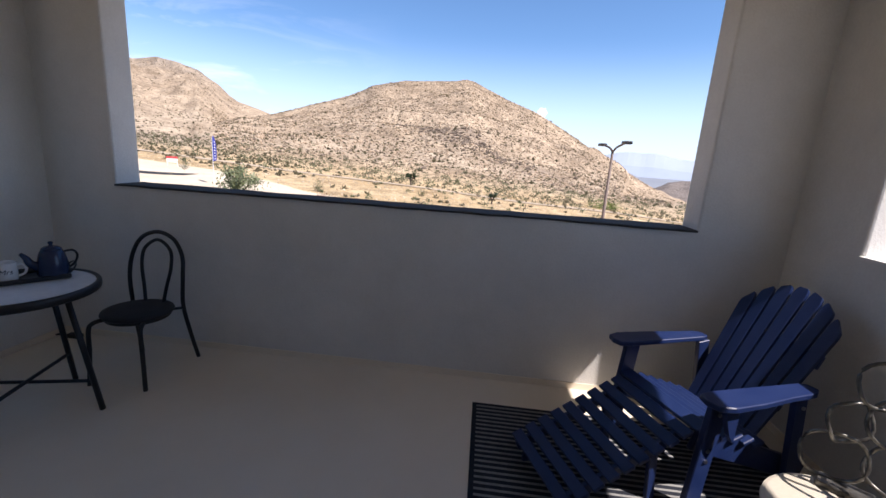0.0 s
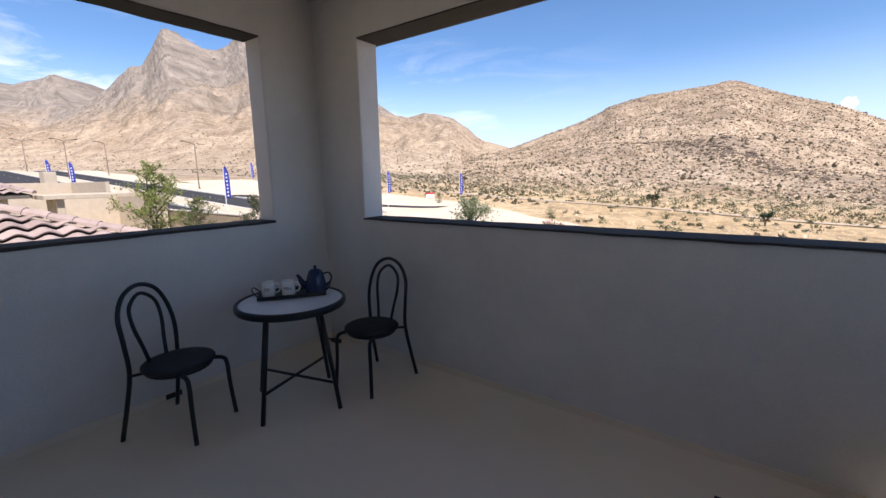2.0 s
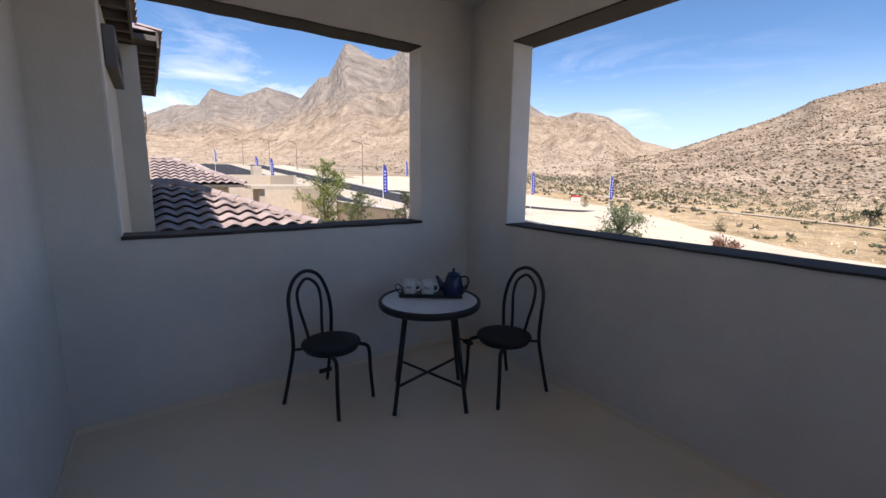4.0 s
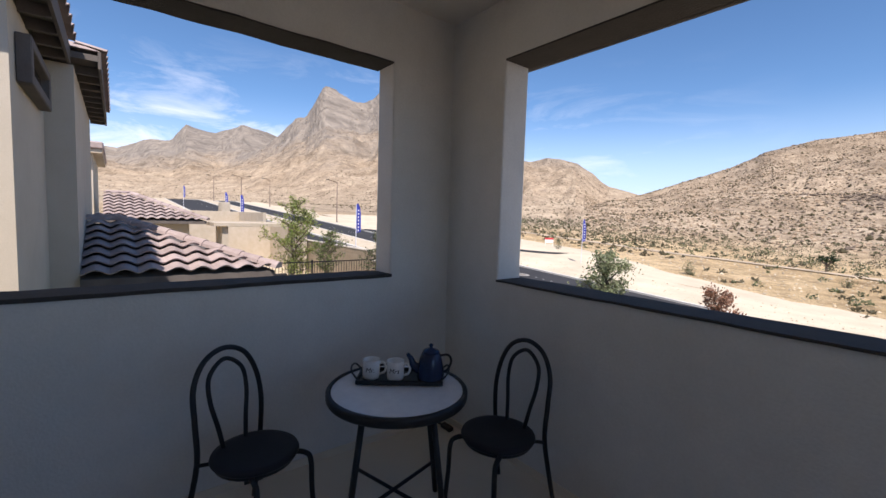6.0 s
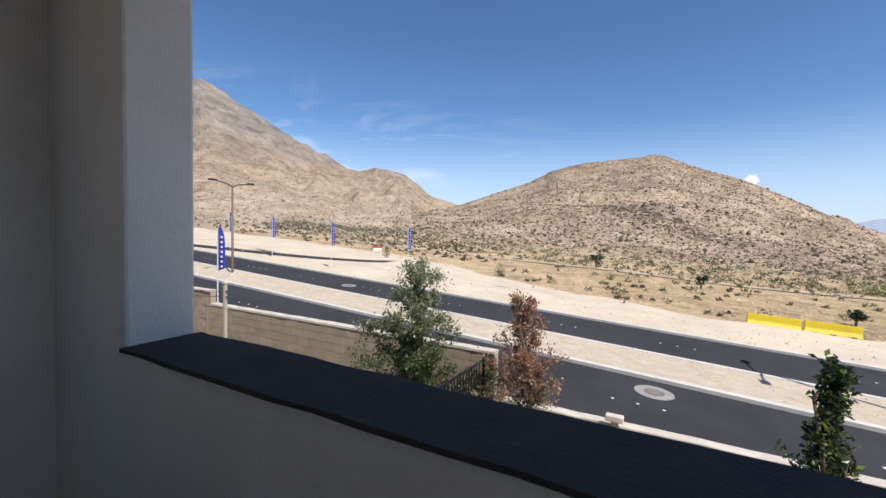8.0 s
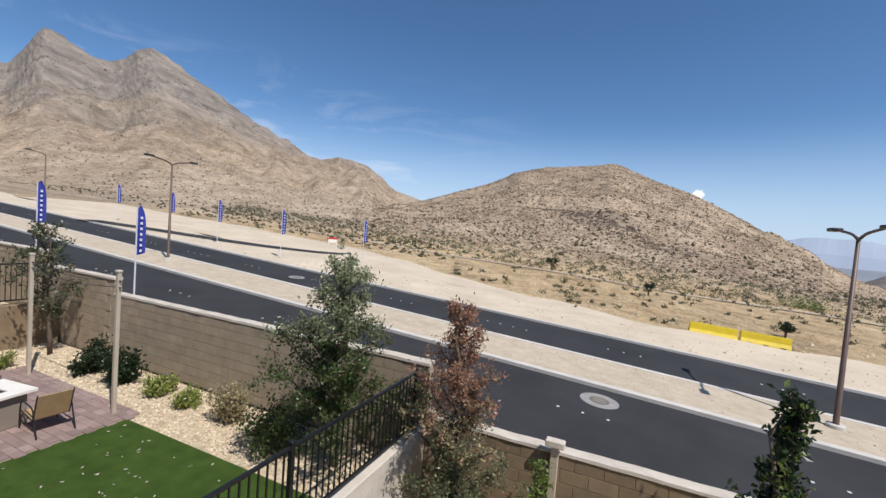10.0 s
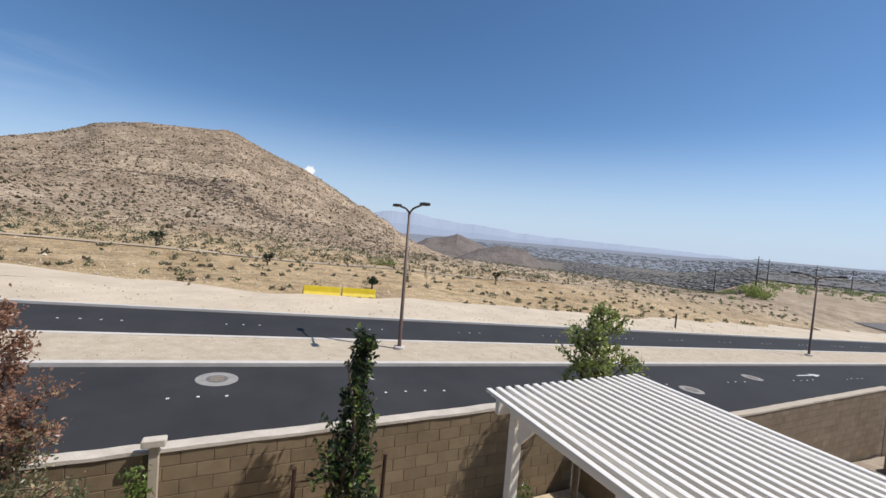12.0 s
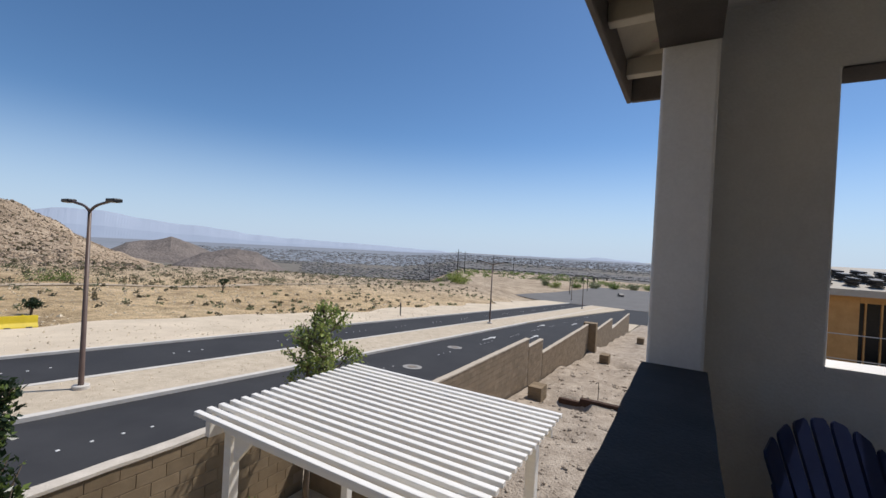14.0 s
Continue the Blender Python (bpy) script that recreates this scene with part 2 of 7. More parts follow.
M_OLIVE = leafy("olive_leaf", (0.115, 0.135, 0.065), (0.20, 0.22, 0.115))
M_GREEN = leafy("bright_leaf", (0.12, 0.175, 0.04), (0.21, 0.28, 0.07))
M_DARKLEAF = leafy("dark_leaf", (0.022, 0.042, 0.018), (0.045, 0.07, 0.03))
M_REDLEAF = leafy("dry_russet_leaf", (0.27, 0.145, 0.09), (0.45, 0.26, 0.17))
M_DRYLEAF = leafy("variegated_leaf", (0.30, 0.25, 0.13), (0.50, 0.43, 0.26))
M_MIDLEAF = leafy("mid_green_leaf", (0.055, 0.085, 0.025), (0.115, 0.16, 0.05))
M_LIME = leafy("lime_leaf", (0.22, 0.26, 0.06), (0.35, 0.40, 0.12))
M_SILVER = leafy("silver_green_leaf", (0.23, 0.26, 0.135), (0.36, 0.39, 0.22))
M_SAGE = leafy("desert_scrub", (0.095, 0.085, 0.048), (0.185, 0.16, 0.095))


# ---------------------------------------------------------------- mesh helpers
def mesh_ob(name, bm, material, parent=None, smooth=False):
    me = bpy.data.meshes.new(name)
    bm.normal_update()
    bm.to_mesh(me)
    bm.free()
    me.materials.append(material)
    if smooth:
        for p in me.polygons:
            p.use_smooth = True
    ob = new(name, me)
    if parent:
        ob.parent = parent
    return ob


def part(name, bm, material, parent, label="", smooth=False):
    ob = mesh_ob(name, bm, material, parent, smooth)
    return tagged(ob, label) if label else ob


def thing(name, label, category, group="", kind="", m=None):
    e = new(name)
    e.empty_display_size = 0.1
    if m is not None:
        e.matrix_basis = m
    return tagged(e, label, category, group, kind)


def solo(name, bm, material, label="", category="", kind="", group="", smooth=False):
    return tagged(mesh_ob(name, bm, material, None, smooth), label, category, group, kind)


def box(bm, x0, x1, y0, y1, z0, z1, bevel=0.0, seg=1, m=None):
    g = bmesh.ops.create_cube(bm, size=1.0)["verts"]
    for v in g:
        v.co = Vector(((x0 + x1) / 2 + v.co.x * (x1 - x0), (y0 + y1) / 2 + v.co.y * (y1 - y0), (z0 + z1) / 2 + v.co.z * (z1 - z0)))
    if bevel:
        es = list({e for v in g for e in v.link_edges})
        r = bmesh.ops.bevel(bm, geom=es, offset=bevel, segments=seg, affect="EDGES", profile=0.5)
        g = list({v for f in r["faces"] for v in f.verts} | {v for v in g if v.is_valid})
    if m is not None:
        bmesh.ops.transform(bm, matrix=m, verts=g)
    return g


def tube(bm, pts, r, seg=8, close=False, taper=None):
    """A round bar along points; taper gives a radius for each point."""
    pts = [Vector(p) for p in pts]
    n = len(pts)
    rings = []
    up = Vector((0.13, 0.21, 0.97)).normalized()
    for i, p in enumerate(pts):
        a = pts[(i - 1) % n] if (close or i > 0) else p
        b = pts[(i + 1) % n] if (close or i < n - 1) else p
        d = (b - a).normalized()
        u = up - d * up.dot(d)
        if u.length < 0.2:
            u = Vector((1, 0, 0)) - d * d.x
        u.normalize()
        v = d.cross(u)
        rr = taper[i] if taper else r
        rings.append([bm.verts.new(p + (u * math.cos(2 * math.pi * k / seg) + v * math.sin(2 * math.pi * k / seg)) * rr) for k in range(seg)])
    for i in range(n if close else n - 1):
        A, B = rings[i], rings[(i + 1) % n]
        for k in range(seg):
            bm.faces.new((A[k], A[(k + 1) % seg], B[(k + 1) % seg], B[k]))
    if not close:
        bm.faces.new(rings[0][::-1])
        bm.faces.new(rings[-1])
    return rings


def lathe(bm, prof, seg=32, cx=0.0, cy=0.0):
    rings = []
    for r, z in prof:
        rings.append([bm.verts.new((cx + r * math.cos(2 * math.pi * k / seg), cy + r * math.sin(2 * math.pi * k / seg), z)) for k in range(seg)])
    for A, B in zip(rings, rings[1:]):
        for k in range(seg):
            bm.faces.new((A[k], A[(k + 1) % seg], B[(k + 1) % seg], B[k]))
    bm.faces.new(rings[0][::-1])
    bm.faces.new(rings[-1])


def slab(bm, outline, t, m=None):
    """An outline in x, y raised by t."""
    lo = [bm.verts.new((x, y, 0)) for x, y in outline]
    hi = [bm.verts.new((x, y, t)) for x, y in outline]
    n = len(lo)
    bm.faces.new(lo[::-1])
    bm.faces.new(hi)
    for k in range(n):
        bm.faces.new((lo[k], lo[(k + 1) % n], hi[(k + 1) % n], hi[k]))
    if m is not None:
        bmesh.ops.transform(bm, matrix=m, verts=lo + hi)
    return lo + hi


def smoothpath(ctrl, n=8):
    """Catmull-Rom through the control points."""
    c = [Vector(p) for p in ctrl]
    c = [c[0] * 2 - c[1]] + c + [c[-1] * 2 - c[-2]]
    out = []
    for i in range(1, len(c) - 2):
        for k in range(n):
            s = k / n
            out.append(0.5 * ((2 * c[i]) + (c[i + 1] - c[i - 1]) * s + (2 * c[i - 1] - 5 * c[i] + 4 * c[i + 1] - c[i + 2]) * s * s + (3 * c[i] - c[i - 1] - 3 * c[i + 1] + c[i + 2]) * s ** 3))
    out.append(c[-2])
    return out


def framed_wall(name, axis, inner, outer, u0, u1, z0, z1, a0, a1, b0, b1, material):
    """A wall with one opening through it. axis 'y': it runs along x between the planes y=inner and y=outer."""
    bm = bmesh.new()

    def P(u, w, z):
        return (u, w, z) if axis == "y" else (w, u, z)
    ring = {}
    for w in (inner, outer):
        ring[w] = ([bm.verts.new(P(u, w, z)) for u, z in ((u0, z0), (u1, z0), (u1, z1), (u0, z1))],
                   [bm.verts.new(P(u, w, z)) for u, z in ((a0, b0), (a1, b0), (a1, b1), (a0, b1))])
    for w in (inner, outer):
        o, i = ring[w]
        for k in range(4):
            bm.faces.new((o[k], o[(k + 1) % 4], i[(k + 1) % 4], i[k]))
    for k in range(4):
        for s in (0, 1):
            A, B = ring[inner][s], ring[outer][s]
            bm.faces.new((A[k], A[(k + 1) % 4], B[(k + 1) % 4], B[k]))
    bmesh.ops.recalc_face_normals(bm, faces=bm.faces)
    es = [e for e in bm.edges if all(v in ring[inner][1] + ring[outer][1] for v in e.verts) and not (e.verts[0] in ring[inner][1]) ^ (e.verts[1] in ring[inner][1])]
    bmesh.ops.bevel(bm, geom=es, offset=0.012, segments=2, affect="EDGES", profile=0.5)
    return solo(name, bm, material, kind="structure")


# ---------------------------------------------------------------- balcony
WX, EX, SY, CEIL = 0.0, 4.83, -2.82, 2.88
SILL, HEAD = 1.129, 2.507
bm = bmesh.new()
box(bm, WX - 0.2, EX + 0.2, SY - 0.2, 0.2, -0.18, 0.0)
tagged(solo("floor", bm, M_DECK, kind="structure"), "beige coated balcony floor, lightly stained", "floor")
bm = bmesh.new()
box(bm, WX - 0.2, EX + 0.2, SY - 0.2, 0.2, CEIL, CEIL + 0.1)
tagged(solo("ceiling", bm, M_CEIL, kind="structure"), "greige stucco balcony ceiling", "ceiling")
tagged(framed_wall("wall_north", "y", 0.0, 0.214, WX - 0.2, EX + 0.2, 0.0, CEIL, 0.516, 4.302, SILL, HEAD, M_STUCCO), "greige stucco balcony wall with a wide opening", "wall")
tagged(framed_wall("wall_west", "x", WX, WX - 0.2, SY - 0.2, 0.0, 0.0, CEIL, -2.497, -0.492, SILL, HEAD, M_STUCCO), "greige stucco balcony wall with an opening", "wall")
tagged(framed_wall("wall_east", "x", EX, EX + 0.2, SY - 0.2, 0.0, 0.0, CEIL, -2.497, -0.492, SILL, HEAD, M_STUCCO), "greige stucco balcony wall with an opening", "wall")
tagged(framed_wall("wall_south", "y", SY, SY - 0.2, WX, EX, 0.0, CEIL, 1.9, 4.3, 0.02, 2.1, M_STUCCO), "greige stucco house wall with a door opening", "wall")


def rough_cap(name, x0, x1, y0, y1, z0, z1, label, paint=M_TRIM):
    """A trowelled sill or head with a slightly wavy lip."""
    bm = bmesh.new()
    box(bm, x0, x1, y0, y1, z0, z1)
    long_x = (x1 - x0) > (y1 - y0)
    es = [e for e in bm.edges if abs((e.verts[0].co - e.verts[1].co).x if long_x else (e.verts[0].co - e.verts[1].co).y) > 0.3]
    bmesh.ops.subdivide_edges(bm, edges=es, cuts=60, use_grid_fill=True)
    for v in bm.verts:
        k = v.co.x if long_x else v.co.y
        n = noise.noise(Vector((k * 6, 3.1 + v.co.z * 20, v.co.y * 3 if long_x else v.co.x * 3)))
        v.co.z += 0.004 * n
        if long_x:
            v.co.y += 0.004 * n
        else:
            v.co.x += 0.004 * n
    return tagged(solo(name, bm, paint, kind="structure"), label, "trim")


rough_cap("trim_sill_north", 0.519, 4.299, -0.014, 0.229, SILL - 0.009, SILL + 0.004, "dark painted stucco sill cap")
rough_cap("trim_sill_west", -0.215, 0.016, -2.503, -0.486, SILL - 0.016, SILL + 0.004, "dark painted stucco sill cap")
rough_cap("trim_sill_east", EX - 0.016, EX + 0.215, -2.503, -0.486, SILL - 0.016, SILL + 0.004, "greige stucco sill", M_STUCCO)
rough_cap("trim_head_north", 0.519, 4.299, -0.004, 0.226, HEAD - 0.006, HEAD + 0.004, "dark painted opening head")
rough_cap("trim_head_west", -0.212, 0.004, -2.494, -0.495, HEAD - 0.006, HEAD + 0.004, "dark painted opening head")
rough_cap("trim_head_east", EX - 0.004, EX + 0.212, -2.494, -0.495, HEAD - 0.006, HEAD + 0.004, "dark painted opening head")

for k, (x0, x1, y0, y1) in enumerate(((0.0, 4.83, -0.007, -0.0005), (0.0005, 0.007, -2.812, -0.008), (4.823, 4.8295, -2.812, -0.008), (0.008, 1.9, -2.8195, -2.813), (4.3, 4.822, -2.8195, -2.813))):
    bm = bmesh.new()
    box(bm, x0, x1, y0, y1, 0.0, 0.045)
    tagged(solo("baseboard_%d" % (k + 1), bm, M_DECK, kind="structure"), "beige floor coating turned up the wall foot", "baseboard")

# closed double door behind the camera, unseen; solid tan leaves, not glass, bounce light
d = thing("door_1", "closed tan panelled double door, unseen, made solid to bounce light", "door", kind="structure")
for x0, x1 in ((1.9, 1.96), (3.085, 3.115), (4.24, 4.3)):
    bm = bmesh.new()
    box(bm, x0, x1, SY - 0.14, SY - 0.06, 0.02, 2.1, 0.004)
    part("door_frame", bm, M_HOUSE, d)
for x0, x1 in ((1.962, 3.083), (3.117, 4.238)):
    bm = bmesh.new()
    box(bm, x0, x1, SY - 0.125, SY - 0.085, 0.025, 2.095, 0.004)
    leaf = part("door_leaf", bm, M_HOUSE, d)
    for z0, z1 in ((0.2, 0.95), (1.1, 1.95)):
        bm = bmesh.new()
        box(bm, x0 + 0.16, x1 - 0.16, SY - 0.084, SY - 0.072, z0, z1, 0.006)
        part("panel", bm, M_HOUSE, leaf)
M_GLASS = bpy.data.materials.new("dark_window_glass")
M_GLASS.use_nodes = True
gb = M_GLASS.node_tree.nodes["Principled BSDF"]
gb.inputs["Base Color"].default_value = (0.05, 0.055, 0.06, 1)
gb.inputs["Roughness"].default_value = 0.03

# ---------------------------------------------------------------- own house below and roof above
bm = bmesh.new()
box(bm, WX - 0.2, EX + 0.2, SY - 9.0, 0.214, -3.6, -0.19)
box(bm, WX - 0.2, EX + 0.2, SY - 9.0, SY - 0.21, -0.19, 2.86)
house = thing("house", "two-storey stucco house carrying the balcony", "house")
part("wall", bm, M_HOUSE, house)
RZ = 2.99
bm = bmesh.new()
vs = [bm.verts.new(p) for p in ((-0.25, SY - 9.0, RZ), (5.1, SY - 9.0, RZ), (5.1, 0.25, RZ), (-0.25, 0.25, RZ), (2.4, -8.6, RZ + 0.9), (2.4, -2.5, RZ + 0.9))]
for f in ((0, 1, 4), (1, 2, 5, 4), (2, 3, 5), (3, 0, 4, 5), (3, 2, 1, 0)):
    bm.faces.new([vs[i] for i in f])
part("roof", bm, M_TILE, house)
EVX0, EVX1, EVY1 = -0.36, 5.21, 0.45


def eave_board(p0, p1, q0, q1, t=0.03):
    """A sloping soffit board between an outer and an inner edge."""
    b = bmesh.new()
    lo = [b.verts.new(p) for p in (p0, p1, q1, q0)]
    hi = [b.verts.new((v.co.x, v.co.y, v.co.z + t)) for v in lo]
    b.faces.new(lo)
    b.faces.new(hi[::-1])
    for k in range(4):
        b.faces.new((lo[k], hi[k], hi[(k + 1) % 4], lo[(k + 1) % 4]))
    bmesh.ops.recalc_face_normals(b, faces=b.faces)
    part("soffit_board", b, M_RAFTER, house, "pale painted soffit board")


eave_board((EVX0, EVY1, 2.755), (EVX1, EVY1, 2.755), (EVX0 + 0.16, 0.22, 2.84), (EVX1 - 0.155, 0.22, 2.84))
eave_board((EVX1, EVY1, 2.755), (EVX1, -11.8, 2.755), (EVX1 - 0.155, 0.22, 2.84), (EVX1 - 0.155, -11.8, 2.84))
for x0, x1, y0, y1 in ((EVX0, EVX1 + 0.03, EVY1, EVY1 + 0.03), (EVX1, EVX1 + 0.03, -11.8, EVY1 - 0.001)):
    bm = bmesh.new()
    box(bm, x0, x1, y0, y1, 2.595, 2.80, 0.005)
    part("fascia", bm, M_WOODP, house, "brown painted fascia")
for k in range(9):
    x = -0.2 + k * 0.64
    bm = bmesh.new()
    box(bm, x, x + 0.07, 0.22, EVY1 - 0.002, 2.655, 2.755, 0.004)
    part("rafter", bm, M_RAFTER, house)
for k in range(16):
    x = -0.3 + k * 0.345
    bm = bmesh.new()
    tube(bm, [(x, EVY1 + 0.07, 2.84), (x, 0.2, 2.90)], 0.075, 10)
    part("eave_tile", bm, M_TILE, house)

# ---------------------------------------------------------------- land
EYE0 = (2.2, 0.0, 1.5)


def polar(az, r):
    return EYE0[0] + r * math.sin(radians(az)), EYE0[1] + r * math.cos(radians(az))


def grade(x):
    """Height of the road grade, falling to the east."""
    if x > 130:
        return grade(130) - 0.03 * (x - 130) if x < 900 else grade(899.9) - 0.002 * (x - 900)
    if x < -150:
        return grade(-150) + 0.02 * (-150 - x)
    return -5.2 - 0.062 * (x - 9.4)


def ease(s, p):
    s = max(0.0, min(1.0, s))
    return s ** p


HILL_AZ = (-36, -32, -27.5, -24, -21.4, -18.5, -16.3, -15.4, -13.8, -11, -7.3, -5, -3.3, -2.2, -0.5, 2, 5.8, 10.2, 15.1, 19.8, 23.7, 26)
HILL_EL = (1.3, 2.4, 3.6, 4.75, 5.65, 6.65, 7.65, 8.2, 8.6, 9.1, 9.4, 9.55, 9.9, 9.7, 8.8, 7.65, 6.35, 4.05, 1.2, -1.5, -3.35, -4.2)
BACK_AZ = (-125, -105, -95, -90, -87.2, -84.9, -83.5, -82.3, -80.4, -77.5, -76, -73.8, -70, -63)
BACK_EL = (1, 4.5, 5.7, 6.2, 7.5, 7.8, 9.7, 9.3, 9.1, 10.4, 10.1, 9.4, 7.8, 5.0)
RIDGE_AZ = (-88, -82, -78, -75, -73.5, -71.5, -70.4, -69.2, -68.3, -67.7, -66, -64, -62.8, -62.1, -60.5, -59.5, -57, -52.2, -47, -45, -42.5, -40.8, -38.7, -36.5, -35, -33, -31.9, -30.9, -29.9, -27.5, -24)
RIDGE_EL = (3.0, 4.8, 6.6, 8.2, 9.4, 11.8, 12.1, 14.0, 15.6, 15.9, 15.3, 14.3, 14.4, 14.8, 16.4, 16.8, 15.8, 13.0, 10.0, 9.2, 8.0, 7.7, 8.2, 7.9, 7.5, 6.2, 5.2, 4.5, 4.3, 3.6, 1.0)


def crest(az, azs, els, dist):
    return EYE0[2] + dist * math.tan(radians(float(np.interp(az, azs, els))))


def land(x, y, bumps=True):
    dx, dy = x - EYE0[0], y - EYE0[1]
    r = math.hypot(dx, dy)
    az = math.degrees(math.atan2(dx, dy))
    z = grade(x)
    if y > 40:
        z += 0.012 * (min(y, 160) - 40) + 0.25 * noise.noise(Vector((x * 0.06, y * 0.06, 1.0)))
    if x > 40 and y > 40:
        z += 0.026 * (min(x, 130) - 40) * min(1.0, (y - 40) / 18) * min(1.0, max(0.0, (170 - x) / 30))
    if r > 130 and az > 18:
        fade = min(1.0, max(0.0, (62 - az) / 8))
        z -= fade * (min(22.0, (r - 130) * 0.10) * min(1.0, max(0.0, (y - 45) / 20)) + max(0.0, 0.02 * (min(x, 400) - 120)))
    z = max(z, -62)
    out = z
    if not bumps:
        return z
    # hill facing the balcony
    if -36 < az < 26 and r > 95:
        d = 350.0
        top = crest(az, HILL_AZ, HILL_EL, d)
        foot = 105.0 + 8 * noise.noise(Vector((az * 0.2, 0, 3)))
        s = (r - foot) / (d - foot) if r < d else 1 - (r - d) / 350
        k = 0.55 * ease(s, 1.0) + 0.45 * ease(s, 1.9) if s > 0 else 0
        h = z + (top - z) * k
        rough = noise.fractal(Vector((x * 0.035, y * 0.035, 0.5)), 1.0, 2.0, 6) * 3.2 + noise.fractal(Vector((x * 0.012, y * 0.012, 7.5)), 1.0, 2.0, 4) * 4.0
        led = abs(noise.noise(Vector((x * 0.02 + 3, h * 0.09, y * 0.02)))) * 3.0
        h += (rough + led - 1) * min(1.0, max(0.0, s * 3)) * (0.25 if abs(r - d) < 18 else 1.0)
        out = max(out, h)
    # western range
    for azs, els, dk, dv, fk, fv in ((RIDGE_AZ, RIDGE_EL, (-88, -72, -45, -41, -28), (1050, 980, 800, 660, 600), (-88, -75, -60, -28), (330, 260, 170, 150)),
                                     (BACK_AZ, BACK_EL, (-125, -63), (1600, 1500), (-125, -63), (420, 420))):
        if not (azs[0] < az < azs[-1] and r > 130):
            continue
        d = float(np.interp(az, dk, dv))
        top = crest(az, azs, els, d)
        foot = float(np.interp(az, fk, fv))
        s = (r - foot) / (d - foot) if r < d else 1 - (r - d) / 600
        if s > 0:
            k = 0.35 * ease(s, 1.0) + 0.65 * ease(s, 2.3)
            h = z + (top - z) * k
            a = min(1.0, s * 2.5) * (0.35 if abs(r - d) < 30 else 1.0)
            spur = 1 - abs(noise.noise(Vector((az * 0.14, r * 0.0016, 2.0)))) * 2
            a *= min(1.0, max(0.05, (top - z) / 130.0))
            h += a * (spur * 15 * (1 - s) * s * 4 + noise.fractal(Vector((x * 0.016, y * 0.016, 4.0)), 0.85, 2.0, 7) * 9)
            q = 0.5 * x + 0.1 * y + 0.86 * h
            h += a * (4 - 12 * abs(noise.noise(Vector((q * 0.032, x * 0.0025, y * 0.0025)))) + 7 * abs(noise.noise(Vector((q * 0.11, x * 0.006, 3.0)))))
            out = max(out, h)
    return out


def terrain():
    az = []
    a = -180.0
    while a < 180:
        az.append(a)
        a += 0.33 if -100 < a < 40 else (0.7 if 40 <= a < 100 else 4.0)
    rs = [0.0, 6, 12, 18, 24, 30, 36, 42, 48, 54, 60]
    while rs[-1] < 100:
        rs.append(rs[-1] + 6)
    while rs[-1] < 420:
        rs.append(rs[-1] + 3.4)
    while rs[-1] < 1000:
        rs.append(rs[-1] + 9.5)
    while rs[-1] < 1700:
        rs.append(rs[-1] + 22)
    while rs[-1] < 4700:
        rs.append(rs[-1] * 1.12)
    verts, faces = [], []
    n = len(az)
    for r in rs:
        for a in az:
            x, y = EYE0[0] + r * math.sin(radians(a)), EYE0[1] + r * math.cos(radians(a))
            z = land(x, y)
            if y < 12.6 and r < 100:
                z -= 0.5
            verts.append((x, y, z))
    for i in range(len(rs) - 1):
        for k in range(n):
            q = (i * n + k, i * n + (k + 1) % n, (i + 1) * n + (k + 1) % n, (i + 1) * n + k)
            faces.append(q[::-1])
    me = bpy.data.meshes.new("ground")
    me.from_pydata(verts, [], faces)
    for p in me.polygons:
        p.use_smooth = True
    return me


